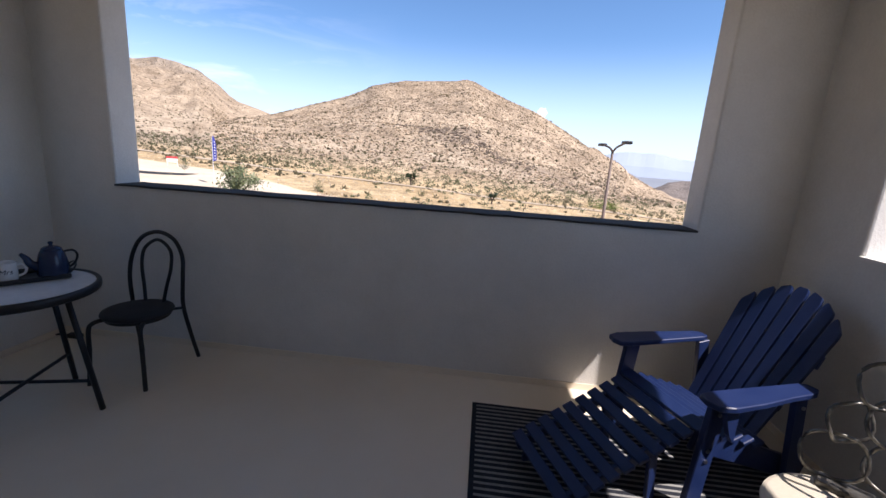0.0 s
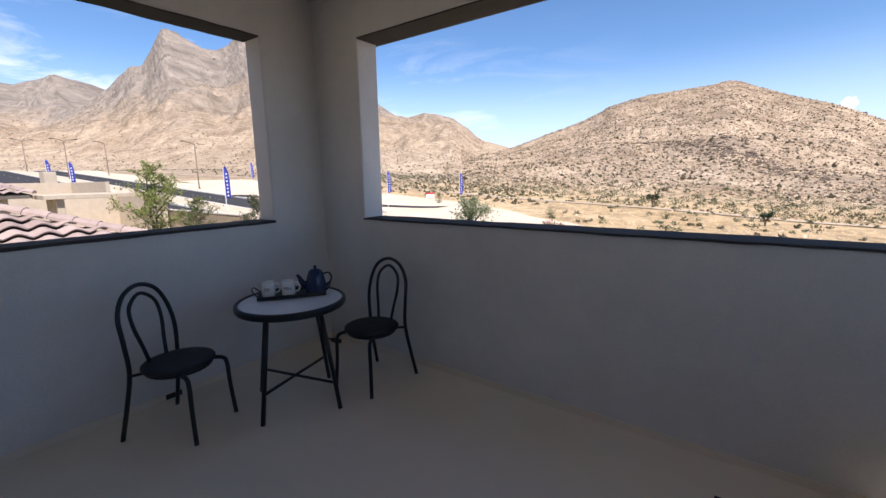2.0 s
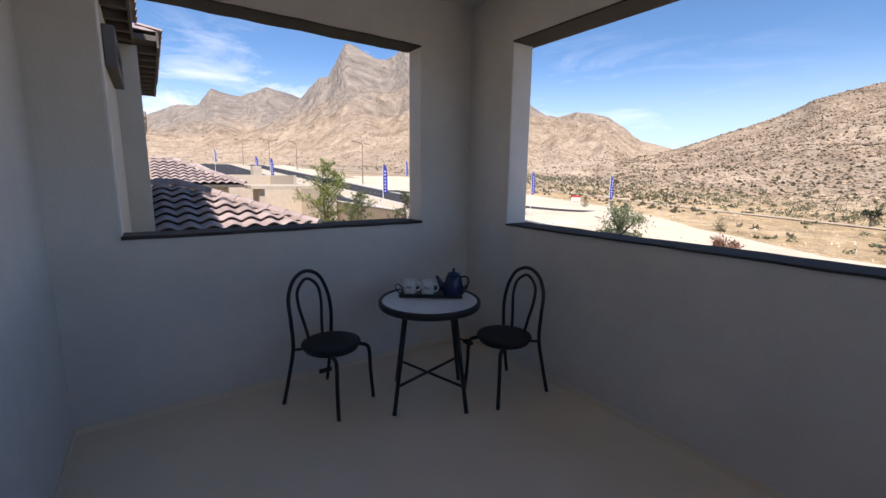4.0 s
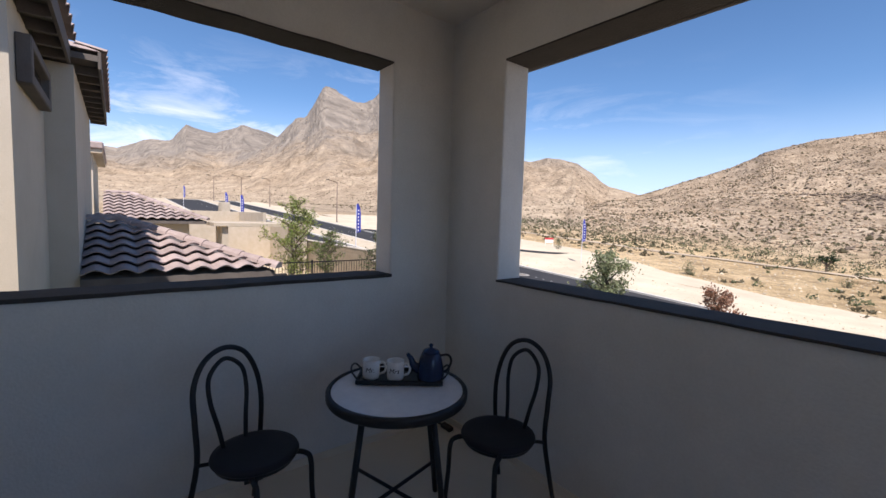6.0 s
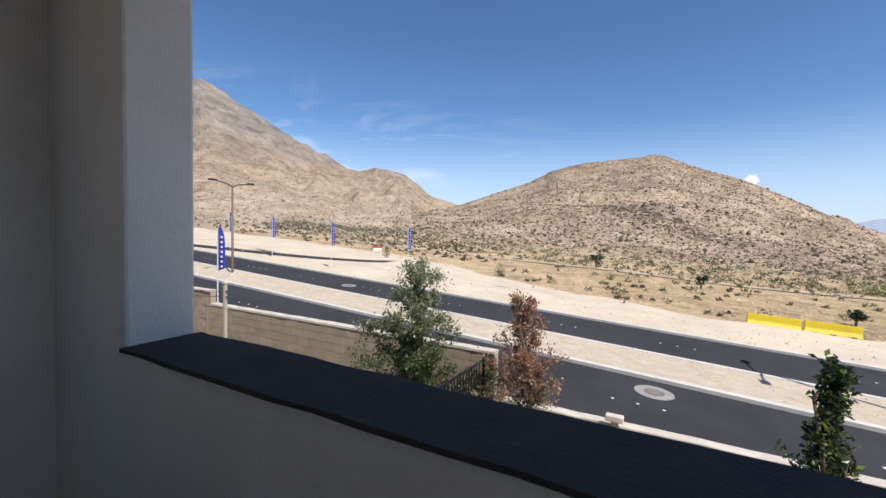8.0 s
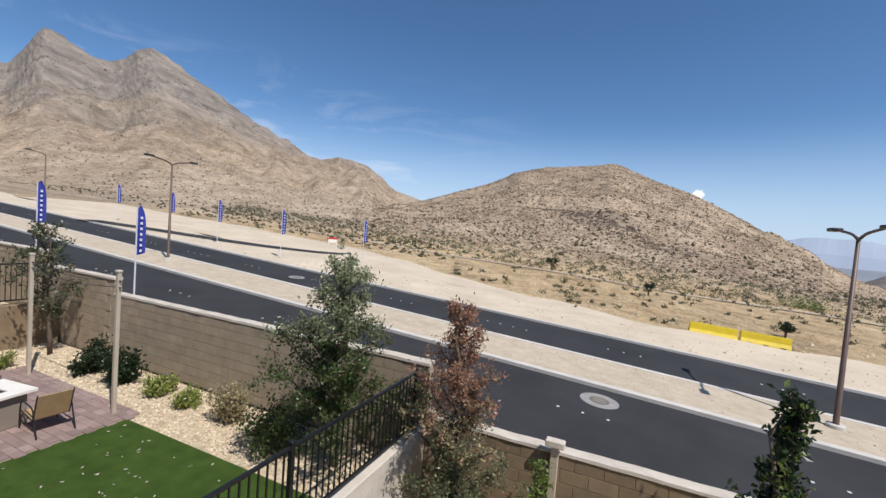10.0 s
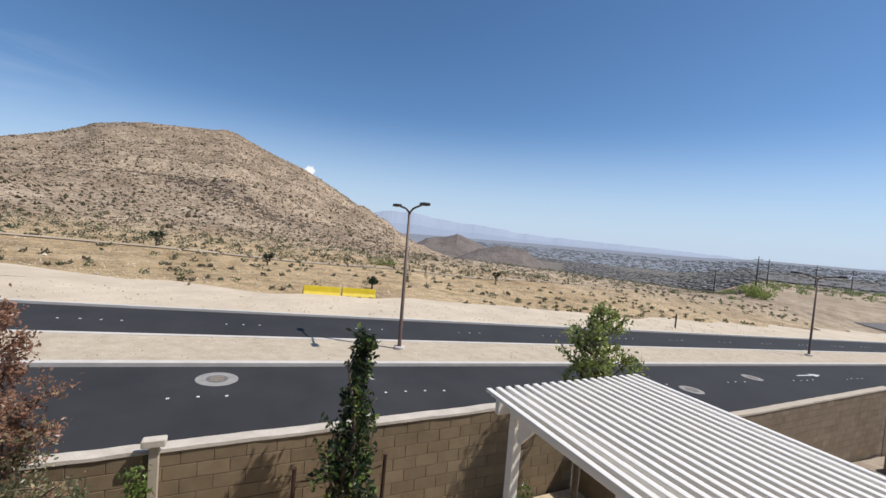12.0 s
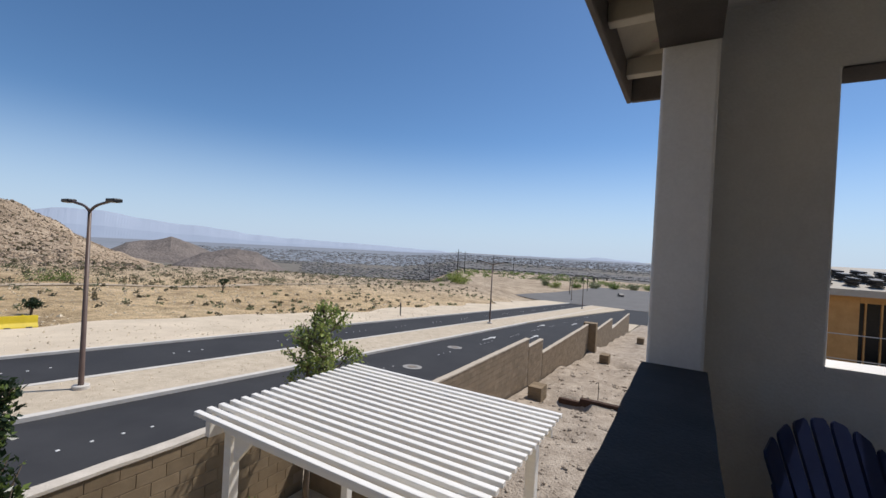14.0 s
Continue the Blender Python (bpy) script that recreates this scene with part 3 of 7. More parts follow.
def desert_material():
    """Tan desert soil with pebbles, and layered rock where it is steep."""
    m = bpy.data.materials.new("desert_land")
    m.use_nodes = True
    t = m.node_tree
    L = t.links.new
    b = t.nodes["Principled BSDF"]
    b.inputs["Roughness"].default_value = 0.95
    b.inputs["Specular IOR Level"].default_value = 0.2
    geo = t.nodes.new("ShaderNodeNewGeometry")

    def nz(scale, detail, rough=0.6, stretch=None):
        n = t.nodes.new("ShaderNodeTexNoise")
        n.inputs["Scale"].default_value = scale
        n.inputs["Detail"].default_value = detail
        n.inputs["Roughness"].default_value = rough
        if stretch:
            mp = t.nodes.new("ShaderNodeMapping")
            mp.inputs["Scale"].default_value = stretch
            mp.inputs["Rotation"].default_value = (0.25, 0.3, 0.0)
            L(geo.outputs["Position"], mp.inputs["Vector"])
            L(mp.outputs["Vector"], n.inputs["Vector"])
        else:
            L(geo.outputs["Position"], n.inputs["Vector"])
        return n.outputs["Fac"]

    def ramp(fac, a, b_, pa, pb):
        r = t.nodes.new("ShaderNodeValToRGB")
        r.color_ramp.elements[0].position, r.color_ramp.elements[1].position = pa, pb
        r.color_ramp.elements[0].color, r.color_ramp.elements[1].color = (*a, 1), (*b_, 1)
        L(fac, r.inputs["Fac"])
        return r.outputs["Color"]

    def mix(fac, a, b_, blend="MIX"):
        x = t.nodes.new("ShaderNodeMix")
        x.data_type = "RGBA"
        x.blend_type = blend
        if isinstance(fac, float):
            x.inputs["Factor"].default_value = fac
        else:
            L(fac, x.inputs["Factor"])
        L(a, x.inputs["A"])
        L(b_, x.inputs["B"])
        return x.outputs["Result"]
    soil = ramp(nz(0.05, 8, 0.7), (0.56, 0.395, 0.21), (0.80, 0.61, 0.37), 0.35, 0.68)
    rim = ramp(nz(0.05, 8, 0.7), (0.41, 0.32, 0.225), (0.62, 0.50, 0.36), 0.38, 0.64)
    away = t.nodes.new("ShaderNodeVectorMath")
    away.operation = "LENGTH"
    L(geo.outputs["Position"], away.inputs[0])
    ar = t.nodes.new("ShaderNodeMapRange")
    ar.inputs["From Min"].default_value = 75.0
    ar.inputs["From Max"].default_value = 125.0
    L(away.outputs["Value"], ar.inputs["Value"])
    soil = mix(ar.outputs["Result"], soil, rim)
    peb = ramp(nz(0.6, 7, 0.85), (0.30, 0.275, 0.25), (1.0, 1.0, 1.0), 0.39, 0.55)
    rock = ramp(nz(0.03, 10, 0.78), (0.325, 0.248, 0.172), (0.585, 0.46, 0.325), 0.39, 0.61)
    dip = t.nodes.new("ShaderNodeVectorMath")
    dip.operation = "DOT_PRODUCT"
    dip.inputs[1].default_value = (0.5, 0.1, 0.86)
    L(geo.outputs["Position"], dip.inputs[0])
    px = t.nodes.new("ShaderNodeSeparateXYZ")
    L(geo.outputs["Position"], px.inputs["Vector"])
    along = t.nodes.new("ShaderNodeMath")
    along.operation = "MULTIPLY"
    along.inputs[1].default_value = 0.10
    L(px.outputs["X"], along.inputs[0])
    sq = t.nodes.new("ShaderNodeCombineXYZ")
    L(along.outputs["Value"], sq.inputs["X"])
    L(dip.outputs["Value"], sq.inputs["Z"])
    bn = t.nodes.new("ShaderNodeTexNoise")
    bn.inputs["Scale"].default_value = 0.19
    bn.inputs["Detail"].default_value = 9
    bn.inputs["Roughness"].default_value = 0.7
    L(sq.outputs["Vector"], bn.inputs["Vector"])
    strata = ramp(bn.outputs["Fac"], (0.64, 0.62, 0.60), (1.0, 1.0, 1.0), 0.40, 0.58)
    sep = t.nodes.new("ShaderNodeSeparateXYZ")
    L(geo.outputs["Normal"], sep.inputs["Vector"])
    st = t.nodes.new("ShaderNodeMapRange")
    st.inputs["From Min"].default_value = 0.995
    st.inputs["From Max"].default_value = 0.93
    L(sep.outputs["Z"], st.inputs["Value"])
    c = mix(st.outputs["Result"], soil, rock)
    hi = t.nodes.new("ShaderNodeSeparateXYZ")
    L(geo.outputs["Position"], hi.inputs["Vector"])
    hr = t.nodes.new("ShaderNodeMapRange")
    hr.inputs["From Min"].default_value = 18.0
    hr.inputs["From Max"].default_value = 70.0
    L(hi.outputs["Z"], hr.inputs["Value"])
    c = mix(hr.outputs["Result"], c, mix(1.0, c, strata, "MULTIPLY"))
    c = mix(0.52, c, peb, "MULTIPLY")
    bl = ramp(nz(0.17, 8, 0.85), (0.42, 0.40, 0.375), (1, 1, 1), 0.41, 0.52)
    c = mix(0.55, c, bl, "MULTIPLY")
    # weathered grey cap rock on the high crests
    zj = t.nodes.new("ShaderNodeMath")
    zj.operation = "MULTIPLY_ADD"
    zj.inputs[1].default_value = 190.0
    L(nz(0.009, 6, 0.65), zj.inputs[0])
    L(hi.outputs["Z"], zj.inputs[2])
    zr = t.nodes.new("ShaderNodeMapRange")
    zr.inputs["From Min"].default_value = 150.0
    zr.inputs["From Max"].default_value = 225.0
    zr.inputs["To Max"].default_value = 0.85
    L(zj.outputs["Value"], zr.inputs["Value"])
    grey = ramp(bn.outputs["Fac"], (0.125, 0.112, 0.10), (0.33, 0.29, 0.245), 0.36, 0.66)
    c = mix(zr.outputs["Result"], c, grey)
    # dark outcrop on the near hill
    for (ox, oy), (sx, sy) in ((polar(-4.0, 173), (17, 15)), (polar(5.5, 151), (17, 8))):
        mp = t.nodes.new("ShaderNodeMapping")
        mp.vector_type = "TEXTURE"
        mp.inputs["Location"].default_value = (ox, oy, 0)
        mp.inputs["Scale"].default_value = (sx, sy, 1e6)
        L(geo.outputs["Position"], mp.inputs["Vector"])
        ln = t.nodes.new("ShaderNodeVectorMath")
        ln.operation = "LENGTH"
        L(mp.outputs["Vector"], ln.inputs[0])
        ad_ = t.nodes.new("ShaderNodeMath")
        ad_.operation = "MULTIPLY_ADD"
        ad_.inputs[1].default_value = 1.6
        L(nz(0.12, 7, 0.7), ad_.inputs[0])
        L(ln.outputs["Value"], ad_.inputs[2])
        mr = t.nodes.new("ShaderNodeMapRange")
        mr.inputs["From Min"].default_value = 1.95
        mr.inputs["From Max"].default_value = 1.45
        mr.inputs["To Max"].default_value = 0.6
        L(ad_.outputs["Value"], mr.inputs["Value"])
        c = mix(mr.outputs["Result"], c, ramp(nz(0.3, 8, 0.8), (0.13, 0.10, 0.078), (0.36, 0.285, 0.21), 0.35, 0.65))
    L(c, b.inputs["Base Color"])
    bp = t.nodes.new("ShaderNodeBump")
    bp.inputs["Strength"].default_value = 0.9
    bp.inputs["Distance"].default_value = 1.2
    L(nz(0.35, 9, 0.75), bp.inputs["Height"])
    bq = t.nodes.new("ShaderNodeBump")
    bq.inputs["Strength"].default_value = 0.8
    bq.inputs["Distance"].default_value = 2.6
    L(bn.outputs["Fac"], bq.inputs["Height"])
    L(bp.outputs["Normal"], bq.inputs["Normal"])
    far = t.nodes.new("ShaderNodeMix")
    far.data_type = "VECTOR"
    L(hr.outputs["Result"], far.inputs["Factor"])
    L(bp.outputs["Normal"], far.inputs["A"])
    L(bq.outputs["Normal"], far.inputs["B"])
    L(far.outputs["Result"], b.inputs["Normal"])
    return m


M_LAND = desert_material()
gme = terrain()
gme.materials.append(M_LAND)
tagged(new("ground", gme), "tan stony desert land rising into rocky hills", "ground", kind="structure")


def strip(name, x0, x1, y0, y1, lift, material, label, cat, thick=0.25, step=4.0, wob=0.0, wob1=0.0):
    """A band of ground along the road that follows the grade."""
    bm = bmesh.new()
    n = int((x1 - x0) / step)
    rows = []
    for i in range(n + 1):
        x = x0 + (x1 - x0) * i / n
        z = grade(x) + lift
        w0 = wob * noise.noise(Vector((x * 0.15, 1.0, y0)))
        w1 = wob1 * noise.noise(Vector((x * 0.15, 5.0, y1)))
        rows.append([bm.verts.new(p) for p in ((x, y0 + w0, z - thick), (x, y0 + w0, z), (x, y1 + w1, z), (x, y1 + w1, z - thick))])
    for A, B in zip(rows, rows[1:]):
        for k in range(3):
            bm.faces.new((A[k], B[k], B[k + 1], A[k + 1]))
    bmesh.ops.recalc_face_normals(bm, faces=bm.faces)
    return tagged(solo(name, bm, material, kind="structure"), label, cat)


RX0, RX1 = -190.0, 124.0
strip("road_near", RX0, RX1, 10.0, 19.0, 0.06, M_ASPHALT, "dark new asphalt road", "road")
strip("road_far", RX0, RX1, 23.3, 29.2, 0.06, M_ASPHALT, "dark new asphalt road", "road")
strip("kerb_1", RX0, RX1, 19.0, 19.35, 0.21, M_CURB, "pale concrete kerb", "kerb")
strip("kerb_2", RX0, RX1, 22.98, 23.3, 0.21, M_CURB, "pale concrete kerb", "kerb")
strip("kerb_3", RX0, RX1, 29.2, 29.5, 0.20, M_CURB, "pale concrete kerb", "kerb")
strip("kerb_4", RX0, 78.0, 9.7, 10.0, 0.20, M_CURB, "pale concrete kerb", "kerb")
strip("median", RX0, RX1, 19.35, 22.98, 0.19, M_MEDIAN, "pale gravel road median", "median")
strip("pavement", RX0, 78.0, 6.9, 9.7, 0.18, M_MEDIAN, "pale gravel verge behind the block wall", "verge")
strip("shoulder", RX0, RX1, 29.5, 37.6, 0.17, M_SHOULDER, "pale graded dirt shoulder", "shoulder", wob1=3.0, step=1.5)

bm = bmesh.new()
rows = []
for i in range(64):
    x = -96 + i * 1.5
    far = 38.0 + max(0.0, min(14.0, (-4 - x) * 0.42)) + 1.2 * noise.noise(Vector((x * 0.2, 3, 3)))
    rows.append([bm.verts.new((x, 37.0 + (far - 37.0) * j / 10, max(grade(x) + 0.16, land(x, 37.0 + (far - 37.0) * j / 10) + 0.10))) for j in range(11)])
for A, B in zip(rows, rows[1:]):
    for j in range(10):
        bm.faces.new((A[j], B[j], B[j + 1], A[j + 1]))
solo("shoulder_wide", bm, M_SHOULDER, "pale graded dirt beside the road", "shoulder", "structure", smooth=True)

# ---------------------------------------------------------------- lots
bm = bmesh.new()
box(bm, -0.96, 8.3, 0.2, 6.55, -4.6, -3.4)
tagged(solo("yard_gravel_east", bm, M_GRAVEL, kind="structure"), "tan gravel back yard", "yard")
bm = bmesh.new()
box(bm, -12.3, -1.16, -2.0, 6.55, -4.6, -2.4)
tagged(solo("yard_gravel_west", bm, M_GRAVEL, kind="structure"), "tan gravel planting strip of a back yard", "yard")
bm = bmesh.new()
box(bm, -6.18, -1.17, -2.0, 4.97, -2.4, -2.375, 0.01)
solo("lawn", bm, M_LAWN, "green synthetic lawn", "lawn", "structure")


def lot(name, x0, x1, y0, y1, f, material, label):
    bm = bmesh.new()
    nx, ny = int((x1 - x0) / 0.45), int((y1 - y0) / 0.45)
    g = [[bm.verts.new((x0 + (x1 - x0) * i / nx, y0 + (y1 - y0) * j / ny, f(x0 + (x1 - x0) * i / nx, y0 + (y1 - y0) * j / ny))) for j in range(ny + 1)] for i in range(nx + 1)]
    for i in range(nx):
        for j in range(ny):
            bm.faces.new((g[i][j], g[i + 1][j], g[i + 1][j + 1], g[i][j + 1]))
    return solo(name, bm, material, label, "lot", "structure", smooth=True)


PITS = ((20.9, 4.4), (32.7, 3.4), (48.5, 2.0), (27.0, -1.0))


def lot_z(x, y):
    pit = sum(0.75 * math.exp(-((x - a) / 0.9) ** 4 - ((y - b) / 0.75) ** 4) for a, b in PITS)
    return -pit - 3.9 - 0.078 * (x - 9) + 0.25 * noise.fractal(Vector((x * 0.35, y * 0.35, 2)), 1.0, 2.0, 5) + 0.5 * max(0.0, noise.noise(Vector((x * 0.16, y * 0.22, 6))))


lot("lot_dirt_east", 8.45, 77.9, -40, 6.55, lot_z, M_DIRT, "rough graded building lot of pale dirt")

# ---------------------------------------------------------------- balcony furniture
def hoop(ctrl, n=8):
    """Mirror a half path given from the side to the middle."""
    left = [Vector(p) for p in ctrl]
    right = [Vector((p[0], -p[1], p[2])) for p in ctrl[-2::-1]]
    return smoothpath(left + right, n)


def bistro_chair(m):
    c = thing("bistro_chair", "black metal bistro chair with a round seat and looped back", "chair", "bistro set chairs", m=m)
    bm = bmesh.new()
    tube(bm, hoop([(-0.245, 0.20, 0.0), (-0.20, 0.185, 0.2), (-0.165, 0.172, 0.40), (-0.168, 0.178, 0.58), (-0.195, 0.165, 0.72), (-0.21, 0.105, 0.825), (-0.217, 0.0, 0.865)]), 0.0125, 10)
    part("back_frame", bm, M_BLACK, c, smooth=True)
    bm = bmesh.new()
    tube(bm, hoop([(-0.135, 0.058, 0.405), (-0.155, 0.075, 0.52), (-0.178, 0.098, 0.65), (-0.198, 0.085, 0.755), (-0.208, 0.0, 0.815)]), 0.0105, 10)
    part("inner_loop", bm, M_BLACK, c, smooth=True)
    bm = bmesh.new()
    lathe(bm, [(0.165, 0.395), (0.186, 0.398), (0.192, 0.408), (0.188, 0.418), (0.16, 0.424), (0.05, 0.426)], 36)
    part("seat", bm, M_SEAT, c, "round black vinyl seat", smooth=True)
    bm = bmesh.new()
    tube(bm, [(0.165 * math.cos(a), 0.165 * math.sin(a), 0.384) for a in np.linspace(0, 2 * math.pi, 28, endpoint=False)], 0.011, 8, close=True)
    part("seat_ring", bm, M_BLACK, c, smooth=True)
    for s in (-1, 1):
        bm = bmesh.new()
        tube(bm, smoothpath([(0.10, s * 0.115, 0.384), (0.165, s * 0.145, 0.378), (0.188, s * 0.157, 0.34), (0.192, s * 0.162, 0.2), (0.205, s * 0.172, 0.0)], 6), 0.0125, 10)
        part("leg", bm, M_BLACK, c, smooth=True)
        bm = bmesh.new()
        tube(bm, [(-0.166, s * 0.172, 0.384), (-0.115, s * 0.115, 0.384)], 0.009, 8)
        part("bracket", bm, M_BLACK, c, smooth=True)
    return c


bistro_chair(pose(0.425, -1.442, 0, 0, 0, 27))
bistro_chair(pose(0.95, -0.39, 0, 0, 0, -88))

tb = thing("bistro_table", "round bistro table with white marble top and black legs", "table", m=pose(0.735, -0.872, 0))
bm = bmesh.new()
lathe(bm, [(0.02, 0.668), (0.30, 0.668), (0.314, 0.672), (0.314, 0.691), (0.30, 0.693), (0.02, 0.693)], 56)
part("tabletop", bm, M_MARBLE, tb, "white veined marble top")
bm = bmesh.new()
prof = [(0.310, 0.655), (0.333, 0.655), (0.338, 0.665), (0.338, 0.69), (0.332, 0.698), (0.318, 0.698), (0.3155, 0.692)]
rings = [[bm.verts.new((r * math.cos(2 * math.pi * k / 56), r * math.sin(2 * math.pi * k / 56), z)) for k in range(56)] for r, z in prof]
for i in range(len(rings)):
    A, B = rings[i], rings[(i + 1) % len(rings)]
    for k in range(56):
        bm.faces.new((A[k], A[(k + 1) % 56], B[(k + 1) % 56], B[k]))
part("rim", bm, M_BLACK, tb, "black metal rim", smooth=True)
for k in range(4):
    a = radians(15 + 90 * k)
    bm = bmesh.new()
    tube(bm, [(0.215 * math.cos(a), 0.215 * math.sin(a), 0.668), (0.325 * math.cos(a), 0.325 * math.sin(a), 0.0)], 0.014, 10)
    part("leg", bm, M_BLACK, tb, smooth=True)
for k in range(2):
    a = radians(15 + 90 * k)
    bm = bmesh.new()
    tube(bm, [(0.295 * math.cos(a), 0.295 * math.sin(a), 0.17 + 0.012 * k), (-0.295 * math.cos(a), -0.295 * math.sin(a), 0.17 + 0.012 * k)], 0.0095, 8)
    part("brace", bm, M_BLACK, tb, smooth=True)

TRAY = pose(0.655, -0.807, 0.6985, 0, 0, 54)
tr = thing("tray", "black metal serving tray with loop handles", "tray", m=TRAY)
bm = bmesh.new()
v = slab(bm, [(-0.2, -0.085), (0.2, -0.085), (0.2, 0.085), (-0.2, 0.085)], 0.006)
for x0, x1, y0, y1 in ((-0.212, 0.212, -0.097, -0.085), (-0.212, 0.212, 0.085, 0.097), (-0.212, -0.2, -0.085, 0.085), (0.2, 0.212, -0.085, 0.085)):
    box(bm, x0, x1, y0, y1, 0.0, 0.022, 0.003)
part("base", bm, M_BLACK, tr)
for s in (-1, 1):
    bm = bmesh.new()
    tube(bm, smoothpath([(s * 0.206, -0.07, 0.018), (s * 0.235, -0.06, 0.05), (s * 0.245, 0.0, 0.06), (s * 0.235, 0.06, 0.05), (s * 0.206, 0.07, 0.018)], 6), 0.0045, 8)
    part("handle", bm, M_BLACK, tr, smooth=True)


def mug(x, y, turn, words):
    c = thing("mug", "white ceramic mug with black script lettering", "mug", "mugs on the tray", m=pose(x, y, 0.7052, 0, 0, turn))
    bm = bmesh.new()
    lathe(bm, [(0.034, 0.0), (0.041, 0.004), (0.043, 0.02), (0.0435, 0.09), (0.0435, 0.094), (0.0425, 0.0955), (0.040, 0.094), (0.0395, 0.088), (0.038, 0.012), (0.01, 0.01)], 36)
    part("body", bm, M_CERAMIC, c, smooth=True)
    bm = bmesh.new()
    tube(bm, smoothpath([(0.041, 0, 0.078), (0.062, 0, 0.08), (0.073, 0, 0.058), (0.066, 0, 0.032), (0.041, 0, 0.02)], 6), 0.006, 8)
    part("handle", bm, M_CERAMIC, c, smooth=True)
    cu = bpy.data.curves.new("lettering", "FONT")
    cu.body = words
    cu.size = 0.034
    cu.shear = 0.25
    cu.align_x = "CENTER"
    cu.extrude = 0.0004
    tmp = bpy.data.objects.new("lettering", cu)
    scene.collection.objects.link(tmp)
    bpy.context.view_layer.update()
    me = bpy.data.meshes.new_from_object(tmp.evaluated_get(bpy.context.evaluated_depsgraph_get()))
    bpy.data.objects.remove(tmp)
    for vv in me.vertices:
        a = radians(-90) + vv.co.x / 0.0437
        rr = 0.0439 + vv.co.z
        vv.co = Vector((rr * math.cos(a), rr * math.sin(a), 0.041 + vv.co.y))
    me.materials.clear()
    me.materials.append(M_BLACK)
    t = new("lettering", me)
    t.parent = c
    tagged(t, "black script lettering")
    return c


mug(0.583, -0.935, 52, "Mr.")
mug(0.663, -0.842, 48, "Mrs")

tp = thing("teapot", "navy enamel teapot with a curved spout", "teapot", m=pose(0.768, -0.702, 0.7052, 0, 0, 55))
bm = bmesh.new()
lathe(bm, [(0.05, 0.0), (0.064, 0.004), (0.069, 0.02), (0.066, 0.06), (0.056, 0.11), (0.047, 0.135), (0.042, 0.14), (0.01, 0.141)], 36)
part("body", bm, M_POT, tp, smooth=True)
bm = bmesh.new()
lathe(bm, [(0.043, 0.1415), (0.042, 0.148), (0.03, 0.157), (0.012, 0.162), (0.006, 0.167), (0.010, 0.172), (0.012, 0.178), (0.007, 0.184), (0.002, 0.185)], 24)
part("lid", bm, M_POT, tp, smooth=True)
bm = bmesh.new()
sp = smoothpath([(-0.045, 0, 0.045), (-0.085, 0, 0.075), (-0.098, 0, 0.105), (-0.118, 0, 0.132)], 6)
tube(bm, sp, 0.01, 10, taper=[0.026 - 0.0175 * i / (len(sp) - 1) for i in range(len(sp))])
part("spout", bm, M_POT, tp, smooth=True)
bm = bmesh.new()
tube(bm, smoothpath([(0.045, 0, 0.125), (0.085, 0, 0.128), (0.102, 0, 0.10), (0.09, 0, 0.06), (0.062, 0, 0.035)], 6), 0.006, 8)
part("handle", bm, M_BLACK, tp, "black wire handle", smooth=True)


# Adirondack chair: local +x points to the front
def board(bm, p, q, w, t, side=Vector((0, 1, 0)), bevel=0.004):
    """A board from p to q, w wide along side and t thick."""
    p, q = Vector(p), Vector(q)
    d = (q - p).normalized()
    n = d.cross(side).normalized()
    s = n.cross(d)
    L = (q - p).length
    m = Matrix((d, s, n)).transposed().to_4x4()
    m.translation = p
    box(bm, 0, L, -w / 2, w / 2, -t / 2, t / 2, bevel, 1, m)


